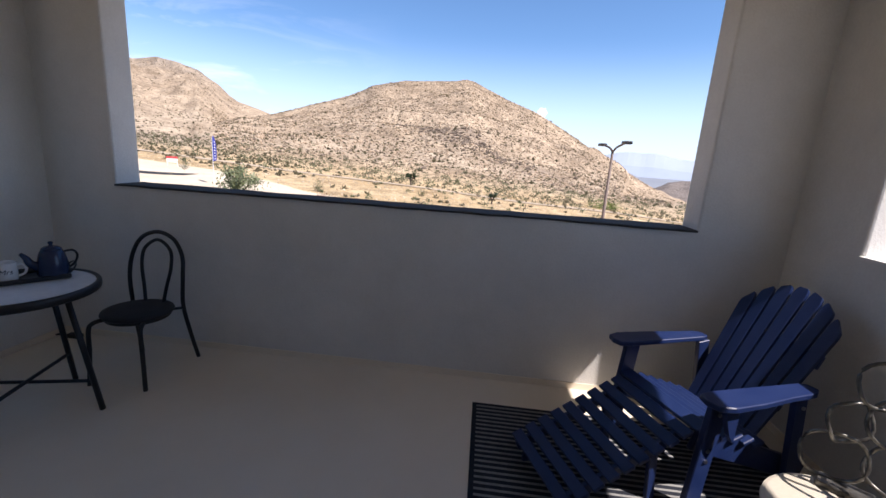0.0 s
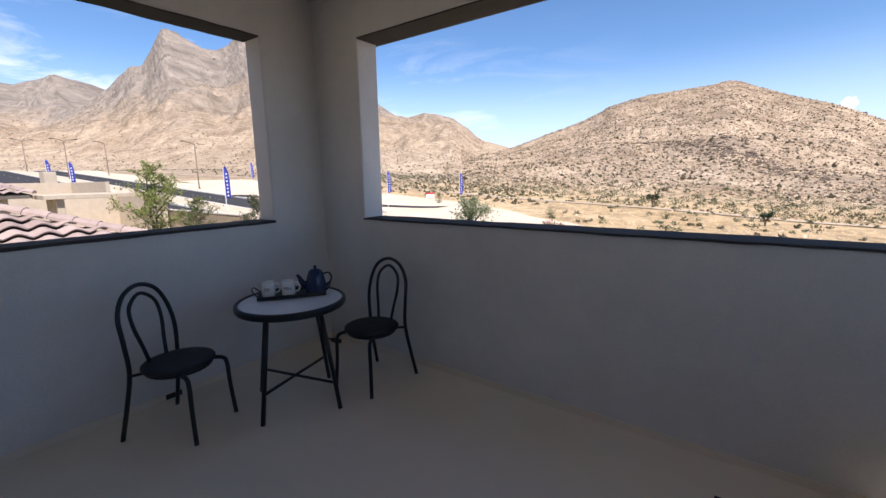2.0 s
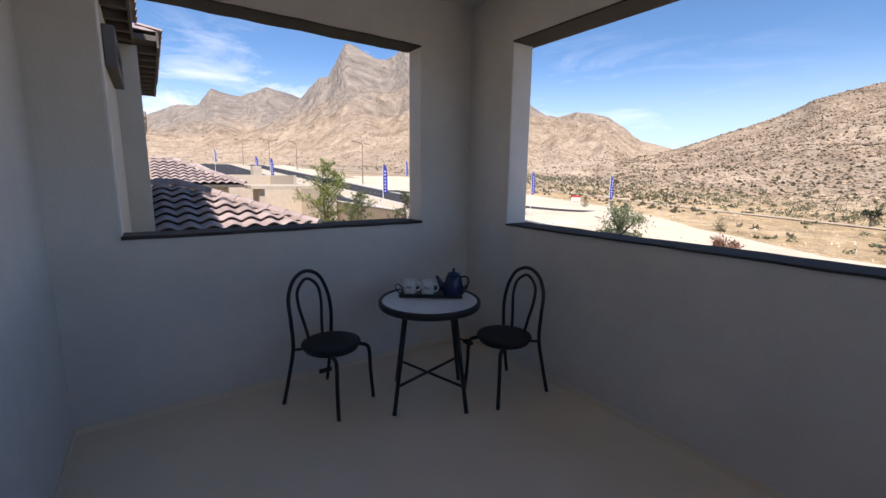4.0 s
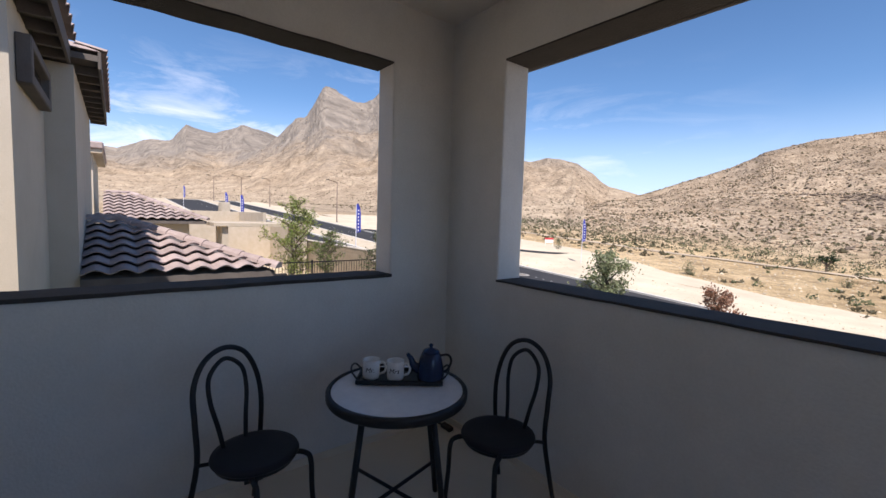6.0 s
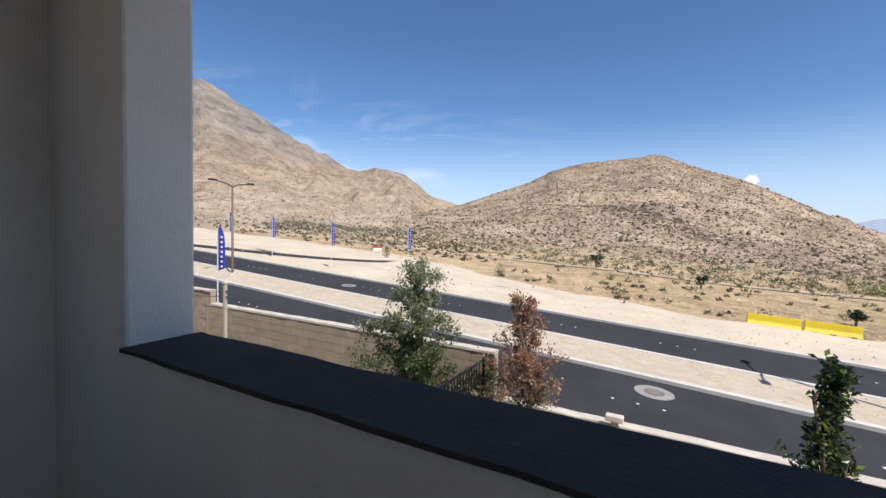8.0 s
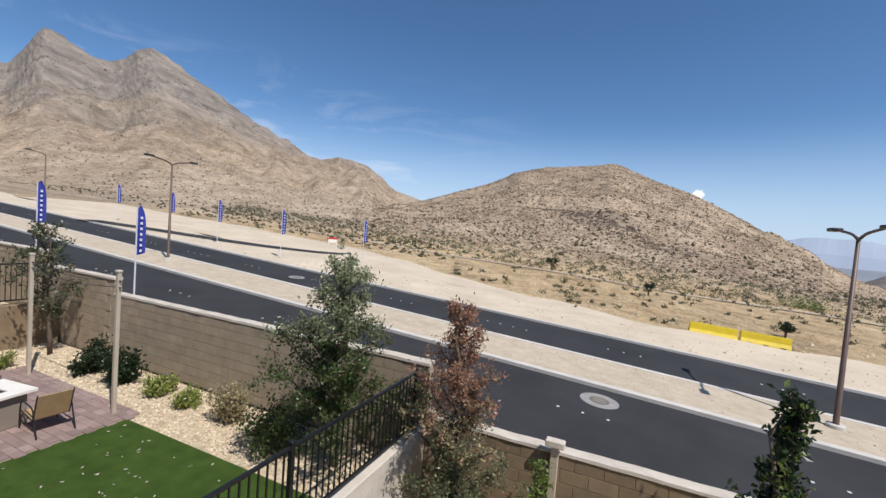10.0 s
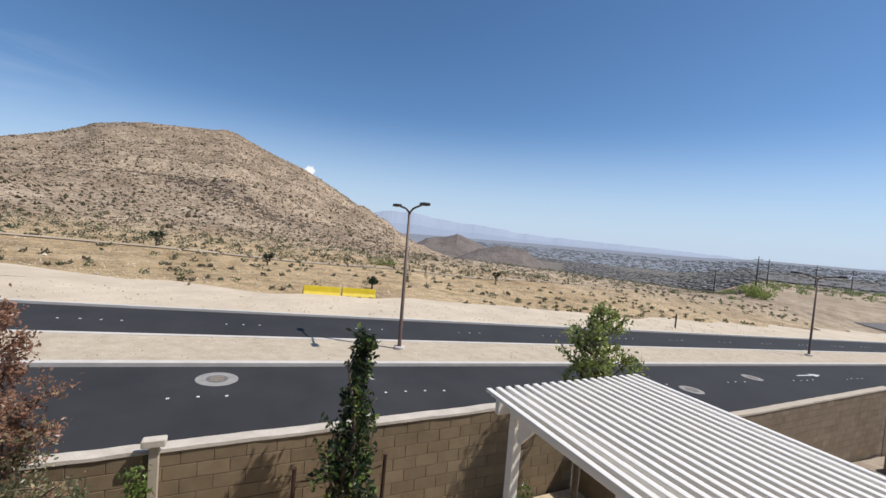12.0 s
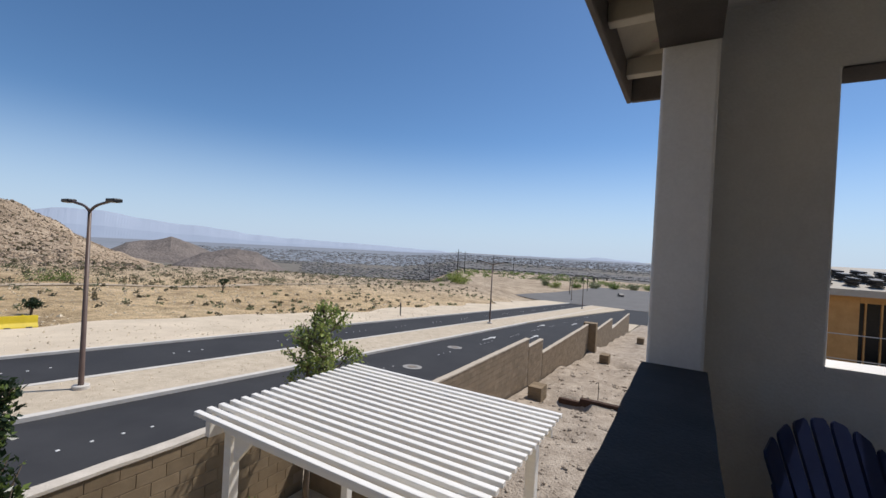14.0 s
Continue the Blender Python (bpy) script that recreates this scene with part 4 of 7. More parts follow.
ADI = pose(4.137, -0.634, 0, 0, 0, 201)
ad = thing("adirondack_chair", "navy slatted adirondack lounge chair half in sunlight", "chair", m=ADI)
for s in (-1, 1):
    bm = bmesh.new()
    board(bm, (0.24, s * 0.268, 0.0), (0.19, s * 0.268, 0.55), 0.085, 0.03, Vector((1, 0, 0)))
    part("front_leg", bm, M_NAVY, ad)
    bm = bmesh.new()
    board(bm, (-0.36, s * 0.262, 0.0), (-0.28, s * 0.262, 0.55), 0.075, 0.028, Vector((1, 0, 0)))
    part("back_leg", bm, M_NAVY, ad)
    bm = bmesh.new()
    board(bm, (0.22, s * 0.214, 0.335), (-0.50, s * 0.214, 0.06), 0.11, 0.028, Vector((0, 0, 1)))
    part("side_rail", bm, M_NAVY, ad)
    bm = bmesh.new()
    arm = [(0.28, -0.045), (0.295, 0.0), (0.28, 0.055), (0.22, 0.075), (0.05, 0.068), (-0.12, 0.05), (-0.27, 0.042), (-0.31, 0.02), (-0.31, -0.03), (-0.27, -0.045), (0.22, -0.055)]
    if s < 0:
        arm = [(x, -y) for x, y in arm[::-1]]
    slab(bm, [(x, s * 0.292 + y) for x, y in arm], 0.026, Matrix.Translation((0, 0, 0.552)))
    bmesh.ops.bevel(bm, geom=list(bm.edges), offset=0.004, segments=1, affect="EDGES")
    part("armrest", bm, M_NAVY, ad)
    bm = bmesh.new()
    slab(bm, [(0, 0), (0.07, 0), (0.065, 0.03), (0.03, 0.12), (0.0, 0.16)], 0.024, Matrix.Translation((0.16, s * 0.303 + 0.012, 0.55)) @ pose(0, 0, 0, -90, 0, 0))
    part("arm_bracket", bm, M_NAVY, ad)
    for x, z in ((0.215, 0.27), (0.215, 0.32), (0.195, 0.49), (-0.29, 0.47)):
        bm = bmesh.new()
        tube(bm, [(x, s * 0.282, z), (x, s * 0.290, z)], 0.009, 8)
        part("bolt", bm, M_STEEL, ad, "steel bolt head")
for k in range(6):
    x = 0.215 - k * 0.07
    z = 0.40 - (0.215 - x) * 0.36
    bm = bmesh.new()
    board(bm, (x, -0.25, z), (x, 0.25, z), 0.064, 0.02, Vector((1, 0, -0.36)).normalized())
    part("seat_slat", bm, M_NAVY, ad)
for k in range(7):
    f = (k - 3) / 3.0
    y = f * 0.165
    h = 0.81 - 0.12 * f * f
    p0 = Vector((-0.15, y, 0.235))
    d = Vector((-0.50, f * 0.075, 0.866)).normalized()
    n = Vector((0.866, 0, 0.50))
    side = n.cross(d).normalized()
    b = bmesh.new()
    rows = []
    for j, (u, wd, lo_) in enumerate(((0.0, 0.044, 0.0), (h * 0.55, 0.053, 0.0), (h - 0.035, 0.06, 0.0), (h - 0.01, 0.05, -0.02 * f), (h, 0.034, -0.02 * f))):
        c = p0 + d * u
        rows.append([b.verts.new(c + side * (e * wd / 2) + n * t + d * (0.022 * f * e * (1 if j > 1 else 0))) for t in (-0.01, 0.01) for e in (-1, 1)])
    for A, B in zip(rows, rows[1:]):
        for i0, i1 in ((0, 1), (1, 3), (3, 2), (2, 0)):
            b.faces.new((A[i0], A[i1], B[i1], B[i0]))
    b.faces.new([rows[0][i] for i in (0, 1, 3, 2)])
    b.faces.new([rows[-1][i] for i in (0, 2, 3, 1)])
    bmesh.ops.recalc_face_normals(b, faces=b.faces)
    part("back_slat", b, M_NAVY, ad)
for f, w in ((0.30, 0.40), (0.62, 0.46)):
    p = Vector((-0.15, 0, 0.235)) + Vector((-0.50, 0, 0.866)).normalized() * f * 0.80 + Vector((-0.020, 0, -0.011))
    bm = bmesh.new()
    board(bm, p + Vector((0, -w / 2, 0)), p + Vector((0, w / 2, 0)), 0.07, 0.022, Vector((-0.50, 0, 0.866)).normalized())
    part("back_rail", bm, M_NAVY, ad)
fr = thing("leg_rest", "navy slatted folding leg rest of a lounge chair", "leg rest", m=ADI)
for k in range(9):
    x = 0.285 + k * 0.068
    z = 0.375 - k * 0.0325
    bm = bmesh.new()
    board(bm, (x, -0.245, z), (x, 0.245, z), 0.056, 0.018, Vector((1, 0, -0.5)).normalized())
    part("slat", bm, M_NAVY, fr)
for s in (-1, 1):
    bm = bmesh.new()
    board(bm, (0.26, s * 0.19, 0.36), (0.85, s * 0.19, 0.078), 0.05, 0.024, Vector((0, 0, 1)))
    part("rail", bm, M_NAVY, fr)
    bm = bmesh.new()
    board(bm, (0.38, s * 0.165, 0.30), (0.35, s * 0.165, 0.0), 0.045, 0.024, Vector((1, 0, 0)))
    part("leg", bm, M_NAVY, fr)
    bm = bmesh.new()
    board(bm, (0.795, s * 0.165, 0.10), (0.805, s * 0.165, 0.0), 0.045, 0.024, Vector((1, 0, 0)))
    part("leg", bm, M_NAVY, fr)

# striped rug
rg = thing("rug", "dark outdoor rug with fine pale stripes", "rug")
bm = bmesh.new()
box(bm, 3.045, 4.70, -2.25, -0.31, 0.001, 0.008, 0.002)
part("weave", bm, M_RUG, rg)
for k in range(52):
    y = -0.345 - k * 0.0365
    bm = bmesh.new()
    box(bm, 3.07, 4.675, y - 0.0065, y + 0.0065, 0.008, 0.0095)
    part("stripe", bm, M_RUGL, rg)

st = thing("side_table", "round cream side table with dark legs", "table", m=pose(4.15, -1.52, 0))
bm = bmesh.new()
lathe(bm, [(0.20, 0.475), (0.222, 0.478), (0.228, 0.487), (0.226, 0.497), (0.215, 0.5), (0.03, 0.5)], 44)
part("tabletop", bm, M_CREAM, st, "cream painted round top", smooth=False)
for k in range(3):
    a = radians(30 + 120 * k)
    bm = bmesh.new()
    tube(bm, [(0.12 * math.cos(a), 0.12 * math.sin(a), 0.478), (0.19 * math.cos(a), 0.19 * math.sin(a), 0.0)], 0.011, 8)
    part("leg", bm, M_BLACK, st)
sc = thing("ring_sculpture", "wire sculpture of joined metal rings standing on a side table", "sculpture", m=pose(4.230, -1.365, 0.5, 0, 0, -43))
bm = bmesh.new()
box(bm, -0.07, 0.07, -0.035, 0.035, 0.0, 0.02, 0.004)
part("base", bm, M_WIRE, sc)
for cx, cz, r, tw in ((-0.045, 0.105, 0.085, 15), (0.09, 0.12, 0.08, -35), (-0.03, 0.235, 0.075, 50), (0.085, 0.27, 0.085, -10), (0.03, 0.385, 0.08, 30), (0.15, 0.37, 0.07, -50)):
    bm = bmesh.new()
    m = pose(cx, 0, cz, 0, 0, tw)
    tube(bm, [m @ Vector((r * math.cos(a), 0.012 * math.sin(3 * a), r * math.sin(a))) for a in np.linspace(0, 2 * math.pi, 26, endpoint=False)], 0.006, 7, close=True)
    part("ring", bm, M_WIRE, sc, smooth=True)

# small drain hole at the foot of the west wall
bm = bmesh.new()
box(bm, 0.001, 0.012, -1.40, -1.30, 0.004, 0.04, 0.002)
solo("drain_scupper", bm, M_HEAD, "small dark drain opening at the wall foot", "drain")
bm = bmesh.new()
box(bm, 0.10, 0.20, -0.10, -0.055, 0.0, 0.03, 0.004)
tube(bm, [(0.11, -0.09, 0.02), (0.06, -0.11, 0.03), (0.03, -0.10, 0.02)], 0.008, 6)
solo("drain_fitting", bm, M_HEAD, "small dark drain fitting on the floor corner", "drain")

# ---------------------------------------------------------------- yard walls
def courses(x0, x1, base, top):
    rows = []
    z = top - 0.20
    while z > base - 0.1:
        rows.append(z)
        z -= 0.203
    return rows


_block = bmesh.new()
box(_block, -0.196, 0.196, -0.012, 0.012, 0.0, 0.194, 0.004)
BLOCK_ME = bpy.data.meshes.new("brick")
_block.to_mesh(BLOCK_ME)
_block.free()
BLOCK_ME.materials.append(M_BLOCK)
_block = bmesh.new()
box(_block, -0.096, 0.096, -0.012, 0.012, 0.0, 0.194, 0.004)
HALF_ME = bpy.data.meshes.new("brick_half")
_block.to_mesh(HALF_ME)
_block.free()
HALF_ME.materials.append(M_BLOCK)


def block_wall(name, x0, x1, base, top, y=6.65, single=True, label="tan concrete block yard wall with a pale mortar cap", blocks=M_BLOCKJ, core=M_MORTAR, cap=M_CAP):
    w = thing(name, label, "wall", kind="structure")
    bm = bmesh.new()
    box(bm, x0, x1, y, y + 0.16, base - 0.8, top - 0.005)
    part("core", bm, core, w)
    bm = bmesh.new()
    n = max(2, int((x1 - x0) / 0.15))
    g = []
    for i in range(n + 1):
        x = x0 + (x1 - x0) * i / n
        d = 0.012 * noise.noise(Vector((x * 3, y, 1.7)))
        g.append([bm.verts.new(p) for p in ((x, y - 0.03 + d, top - 0.002), (x, y - 0.026 + d, top + 0.045 + d), (x, y + 0.18, top + 0.05 + d), (x, y + 0.18, top - 0.002))])
    for A, B in zip(g, g[1:]):
        for k in range(3):
            bm.faces.new((A[k], B[k], B[k + 1], A[k + 1]))
    bm.faces.new(g[0][::-1])
    bm.faces.new(g[-1])
    bmesh.ops.recalc_face_normals(bm, faces=bm.faces)
    part("cap", bm, cap, w, "rough mortar cap")
    joined = bmesh.new() if not single else None
    for r, z in enumerate(courses(x0, x1, base, top)):
        x = x0 + (0.2 if r % 2 else 0.0)
        spans = [(x0, x0 + 0.2)] if r % 2 else []
        while x + 0.39 < x1:
            spans.append((x, x + 0.4))
            x += 0.4
        for a, b in spans:
            if single:
                ob = new("brick", BLOCK_ME if b - a > 0.3 else HALF_ME)
                ob.parent = w
                ob.location = ((a + b) / 2, y - 0.002, z)
            else:
                box(joined, a + 0.004, b - 0.004, y - 0.014, y + 0.01, z, z + 0.194)
    if not single:
        o = part("blocks", joined, blocks, w)
        tagged(o, kind="stuff")
    return w


pil = thing("pilaster", "cream painted wall pilaster with a square cap", "pilaster")
bm = bmesh.new()
box(bm, 1.10, 1.21, 6.53, 6.63, -3.42, -1.50, 0.006)
part("shaft", bm, M_PILASTER, pil)
bm = bmesh.new()
box(bm, 1.02, 1.29, 6.48, 6.62, -1.50, -1.40, 0.012)
part("cap", bm, M_CAP, pil)

# retaining wall between the yards with an iron railing on it
bm = bmesh.new()
box(bm, -1.16, -0.96, 0.2, 6.62, -3.6, -1.78, 0.012)
solo("retaining_wall", bm, M_CAP, "cream plastered retaining wall between two yards", "wall", "structure")


def railing(name, p, q, z0, z1, gap=0.105, posts=2.4, label="black iron railing with square pickets"):
    p, q = Vector((*p, 0)), Vector((*q, 0))
    L = (q - p).length
    d = (q - p).normalized()
    r = thing(name, label, "railing", m=Matrix.Translation((p.x, p.y, z0)) @ pose(0, 0, 0, 0, 0, math.degrees(math.atan2(d.y, d.x))))
    h = z1 - z0
    for a, b in ((0.07, 0.105), (h - 0.04, h)):
        bm = bmesh.new()
        box(bm, 0, L, -0.018, 0.018, a, b, 0.004)
        part("rail", bm, M_RAIL, r)
    bm = bmesh.new()
    box(bm, -0.008, 0.008, -0.008, 0.008, 0.105, h - 0.04)
    first = part("picket", bm, M_RAIL, r)
    n = int(L / gap)
    first.location.x = gap
    for k in range(2, n):
        o = first.copy()
        scene.collection.objects.link(o)
        o.location.x = k * gap
    m = max(2, int(round(L / posts)) + 1)
    for k in range(m):
        x = L * k / (m - 1)
        bm = bmesh.new()
        box(bm, x - 0.026, x + 0.026, -0.026, 0.026, -0.02, h + 0.03, 0.003)
        box(bm, x - 0.034, x + 0.034, -0.034, 0.034, h + 0.03, h + 0.05, 0.006)
        part("post", bm, M_RAIL, r)
    return r


railing("iron_railing", (-1.06, 0.9), (-1.06, 6.35), -1.78, -0.80)
railing("iron_railing", (-12.45, -1.6), (-12.45, 6.3), -1.25, -0.2)
bm = bmesh.new()
box(bm, -12.6, -12.3, -2.0, 6.6, -3.6, -1.27, 0.012)
solo("side_wall", bm, M_BLOCK, "tan block retaining wall below a railing", "wall", "structure")
bm = bmesh.new()
box(bm, 8.3, 8.45, -3.0, 6.6, -4.6, -2.35, 0.01)
solo("side_wall_east", bm, M_BLOCK, "tan block side wall of the yard", "wall", "structure")

# ---------------------------------------------------------------- pergola
pg = thing("pergola", "white slatted patio cover on square posts", "pergola")
PX0, PX1, PY0, PY1, PZ = 5.08, 7.85, 1.42, 5.02, -0.50
for k in range(19):
    x = PX0 + (PX1 - PX0 - 0.07) * k / 18
    bm = bmesh.new()
    box(bm, x, x + 0.072, PY0, PY1, PZ - 0.05, PZ, 0.004)
    part("slat", bm, M_WHITE, pg)
for y in (PY0 + 0.22, PY1 - 0.30):
    bm = bmesh.new()
    box(bm, PX0 + 0.02, PX1 - 0.02 if y > 3 else PX1 + 0.05, y, y + 0.08, PZ - 0.24, PZ - 0.051, 0.005)
    part("beam", bm, M_WHITE, pg)
for x in (PX0 + 0.3, PX1 - 0.38):
    bm = bmesh.new()
    box(bm, x, x + 0.08, PY0 + 0.301, PY1 - 0.301, PZ - 0.24, PZ - 0.051, 0.005)
    part("beam", bm, M_WHITE, pg)
for x in (PX0 + 0.28, PX1 - 0.40):
    for y in (PY0 + 0.20, PY1 - 0.32):
        bm = bmesh.new()
        box(bm, x, x + 0.13, y, y + 0.13, -3.4, PZ - 0.241, 0.006)
        part("post", bm, M_WHITE, pg)


for x in (PX0 + 0.19, PX1 - 0.29):
    bm = bmesh.new()
    box(bm, x, x + 0.05, PY0 + 0.05, PY1 - 0.05, PZ - 0.24, PZ - 0.051, 0.012)
    part("header_board", bm, M_WHITE, pg)
    for y in (PY0 + 0.34, PY1 - 0.46):
        bm = bmesh.new()
        slab(bm, [(0, 0), (0.0, -0.30), (0.05, -0.30), (0.28, -0.05), (0.28, 0)], 0.05, Matrix.Translation((x + 0.09, y, PZ - 0.242)) @ pose(0, 0, 0, 90, 0, 90 if y < 3 else -90))
        part("bracket", bm, M_WHITE, pg)

# ---------------------------------------------------------------- plants
def leaf_cloud(name, pts, size, material, parent, seed, label=""):
    """Many small bent leaves, each at a point."""
    rng = np.random.default_rng(seed)
    n = len(pts)
    pts = np.asarray(pts)
    d = rng.normal(size=(n, 3))
    d[:, 2] += 0.35
    d /= np.linalg.norm(d, axis=1)[:, None]
    s = np.cross(d, rng.normal(size=(n, 3)))
    s /= np.linalg.norm(s, axis=1)[:, None] + 1e-9
    L = size * rng.uniform(0.6, 1.35, n)[:, None]
    w = L * 0.27
    nrm = np.cross(d, s)
    a, b, c, e = pts, pts + d * L * 0.5 + s * w, pts + d * L + nrm * L * 0.15, pts + d * L * 0.5 - s * w
    v = np.stack([a, b, c, e], 1).reshape(-1, 3)
    f = np.arange(n * 4).reshape(-1, 4)
    f = np.concatenate([f[:, [0, 1, 2]], f[:, [0, 2, 3]]])
    me = bpy.data.meshes.new(name)
    me.from_pydata(v.tolist(), [], f.tolist())
    me.materials.append(material)
    o = new(name, me)
    o.parent = parent
    tagged(o, label, kind="stuff")
    return o


def tree(x, y, z0, height, spread, clear, leaf, count, leaf_mats, seed, label, name="tree", cone=False, group="", lift=(0.5, 1.3), layered=False):
    """A tapered trunk, bent limbs and twigs with leaves along them."""
    rng = random.Random(seed)
    t = thing(name, label, "tree", group, m=pose(x, y, z0))
    bm = bmesh.new()
    trunk = [Vector((rng.uniform(-1, 1) * 0.03 * k, rng.uniform(-1, 1) * 0.03 * k, height * 0.93 * k / 7)) for k in range(8)]
    r0 = 0.013 * height + 0.012
    tube(bm, trunk, r0, 7, taper=[r0 * (1 - 0.12 * k) for k in range(8)])
    part("trunk", bm, M_BARK, t, smooth=True)
    pts = []
    nl = 34
    for i in range(nl):
        f = clear + (0.97 - clear) * i / nl
        p = trunk[0].lerp(trunk[7], f)
        a = i * 2.4 + rng.uniform(-0.5, 0.5)
        prof = (1.12 - f) if cone else math.sin(math.pi * min(1, (f - clear) / (1 - clear) * 0.85 + 0.15)) * 0.9 + 0.12
        ln = spread * prof * rng.uniform(0.6, 1.25) * (1.4 if cone else 1.0)
        up = rng.uniform(0.15, 0.9) if not cone else rng.uniform(*lift)
        d = Vector((math.cos(a), math.sin(a), up)).normalized()
        bm = bmesh.new()
        q = [p + d * ln * s + Vector((0, 0, 0.12 * ln * s * s)) for s in (0, 0.35, 0.7, 1.0)]
        tube(bm, q, 0.01, 5, taper=[r0 * 0.42, r0 * 0.3, r0 * 0.2, r0 * 0.08])
        for _ in range(8):
            s = rng.uniform(0.2, 1.0)
            b = q[0].lerp(q[3], s)
            e = b + Vector((rng.gauss(0, 1), rng.gauss(0, 1), rng.gauss(0.3, 0.8))).normalized() * ln * rng.uniform(0.2, 0.5)
            tube(bm, [b, (b + e) / 2 + Vector((0, 0, 0.02)), e], 0.004, 4, taper=[r0 * 0.13, r0 * 0.09, r0 * 0.04])
            for _ in range(max(1, int(count / (nl * 8) * (0.25 + 1.5 * ln / spread * (0.6 if cone else 0.8))))):
                u = rng.uniform(0.05, 1.05)
                pts.append(tuple(b.lerp(e, u) + Vector((rng.gauss(0, 1), rng.gauss(0, 1), rng.gauss(0, 1))) * 0.045 * (spread + 0.2)))
        part("limb", bm, M_BARK, t)
    rng.shuffle(pts)
    if layered:
        pts.sort(key=lambda q: q[2] + rng.gauss(0, 0.28))
    k = 0
    for j, (mat, share, lab) in enumerate(leaf_mats):
        n = int(len(pts) * share)
        leaf_cloud("crown", pts[k:k + n], leaf, mat, t, seed * 7 + j, lab)
        k += n
    return t


def shrub(x, y, z0, h, w, leaf, count, mat, seed, label, name="shrub", group="", cat="shrub"):
    rng = random.Random(seed)
    t = thing(name, label, cat, group, m=pose(x, y, z0))
    bm = bmesh.new()
    pts = []
    ns = 26
    for i in range(ns):
        a = rng.uniform(0, 6.283)
        rr = w * 0.5 * math.sqrt(rng.random())
        top = Vector((math.cos(a) * rr, math.sin(a) * rr, h * rng.uniform(0.45, 1.0) * (1 - 0.45 * (rr / (w * 0.5)) ** 2)))
        base = Vector((math.cos(a) * rr * 0.25, math.sin(a) * rr * 0.25, 0))
        tube(bm, [base, base.lerp(top, 0.5) + Vector((0, 0, 0.03)), top], 0.005, 4, taper=[0.008, 0.005, 0.002])
        for _ in range(count // ns):
            u = rng.uniform(0.25, 1.02)
            pts.append(tuple(base.lerp(top, u) + Vector((rng.gauss(0, 1), rng.gauss(0, 1), rng.gauss(0, 1))) * 0.06 * w))
    tagged(part("stem_cluster", bm, M_BARK, t), kind="stuff")
    leaf_cloud("foliage", pts, leaf, mat, t, seed)
    return t


tree(-2.1, 5.75, -2.4, 3.55, 1.02, 0.04, 0.056, 17000, [(M_MIDLEAF, 0.62, "green leaves"), (M_OLIVE, 0.16, "grey-green leaves"), (M_SILVER, 0.22, "silvery leaves")], 11, "young grey-green evergreen tree against the block wall", cone=True, layered=True)
tree(-0.1, 5.85, -3.4, 4.2, 0.88, 0.06, 0.05, 17000, [(M_OLIVE, 0.50, "green leaves"), (M_DRYLEAF, 0.12, "faded leaves"), (M_REDLEAF, 0.38, "dry russet leaves")], 12, "half dried young tree with russet leaves", cone=True, layered=True)
tree(3.5, 5.9, -3.4, 3.75, 0.62, 0.12, 0.085, 4600, [(M_DARKLEAF, 0.72, "dark glossy leaves"), (M_GREEN, 0.28, "")], 13, "slender dark-leaved young tree tied between stakes", cone=True, lift=(1.2, 2.8))
tree(7.7, 5.9, -3.4, 4.15, 0.8, 0.36, 0.075, 4200, [(M_GREEN, 0.34, "fresh green leaves"), (M_LIME, 0.66, "yellow-green leaves")], 14, "light green young tree behind the pergola")
tree(-11.2, 5.95, -2.4, 3.6, 0.75, 0.25, 0.07, 2600, [(M_OLIVE, 0.6, ""), (M_DARKLEAF, 0.4, "")], 15, "thin young tree with several stems beside a railing")
tree(-14.3, 4.9, -1.6, 2.6, 0.8, 0.25, 0.07, 2400, [(M_OLIVE, 0.5, ""), (M_GREEN, 0.5, "")], 16, "young green tree in a neighbouring yard")
tree(-15.2, 3.9, -1.75, 4.2, 1.1, 0.12, 0.08, 5200, [(M_LIME, 0.75, ""), (M_GREEN, 0.25, "")], 17, "bushy yellow-green tree in a neighbouring yard")
shrub(-9.2, 5.9, -2.4, 0.9, 1.0, 0.075, 2800, M_DARKLEAF, 21, "dense dark green hedge bush on gravel", group="bushes along the wall")
shrub(-8.0, 5.85, -2.4, 0.85, 0.95, 0.075, 2800, M_DARKLEAF, 22, "dense dark green hedge bush on gravel", group="bushes along the wall")
shrub(-6.85, 5.95, -2.4, 0.52, 0.7, 0.07, 1100, M_LIME, 23, "small lime green grassy bush on gravel", group="bushes along the wall")
shrub(-5.85, 5.9, -2.4, 0.46, 0.6, 0.07, 900, M_LIME, 24, "small lime green grassy bush on gravel", group="bushes along the wall")
shrub(-4.6, 5.85, -2.4, 0.9, 0.9, 0.06, 2400, M_DRYLEAF, 25, "pale variegated bush with dry leaves", group="bushes along the wall")
shrub(-3.2, 5.65, -2.4, 1.0, 1.2, 0.06, 2600, M_MIDLEAF, 26, "grey-green bush under a young tree", group="bushes along the wall")
shrub(-10.9, 4.9, -2.4, 0.5, 0.6, 0.07, 700, M_LIME, 27, "small yellow-green bush by the side wall", group="bushes along the wall")
shrub(1.02, 6.2, -3.4, 2.15, 0.5, 0.075, 1500, M_GREEN, 28, "climbing green vine bush against the block wall", name="vine")
shrub(1.45, 5.9, -3.4, 1.0, 0.6, 0.08, 400, M_GREEN, 29, "climbing green vine bush against the block wall", name="vine")
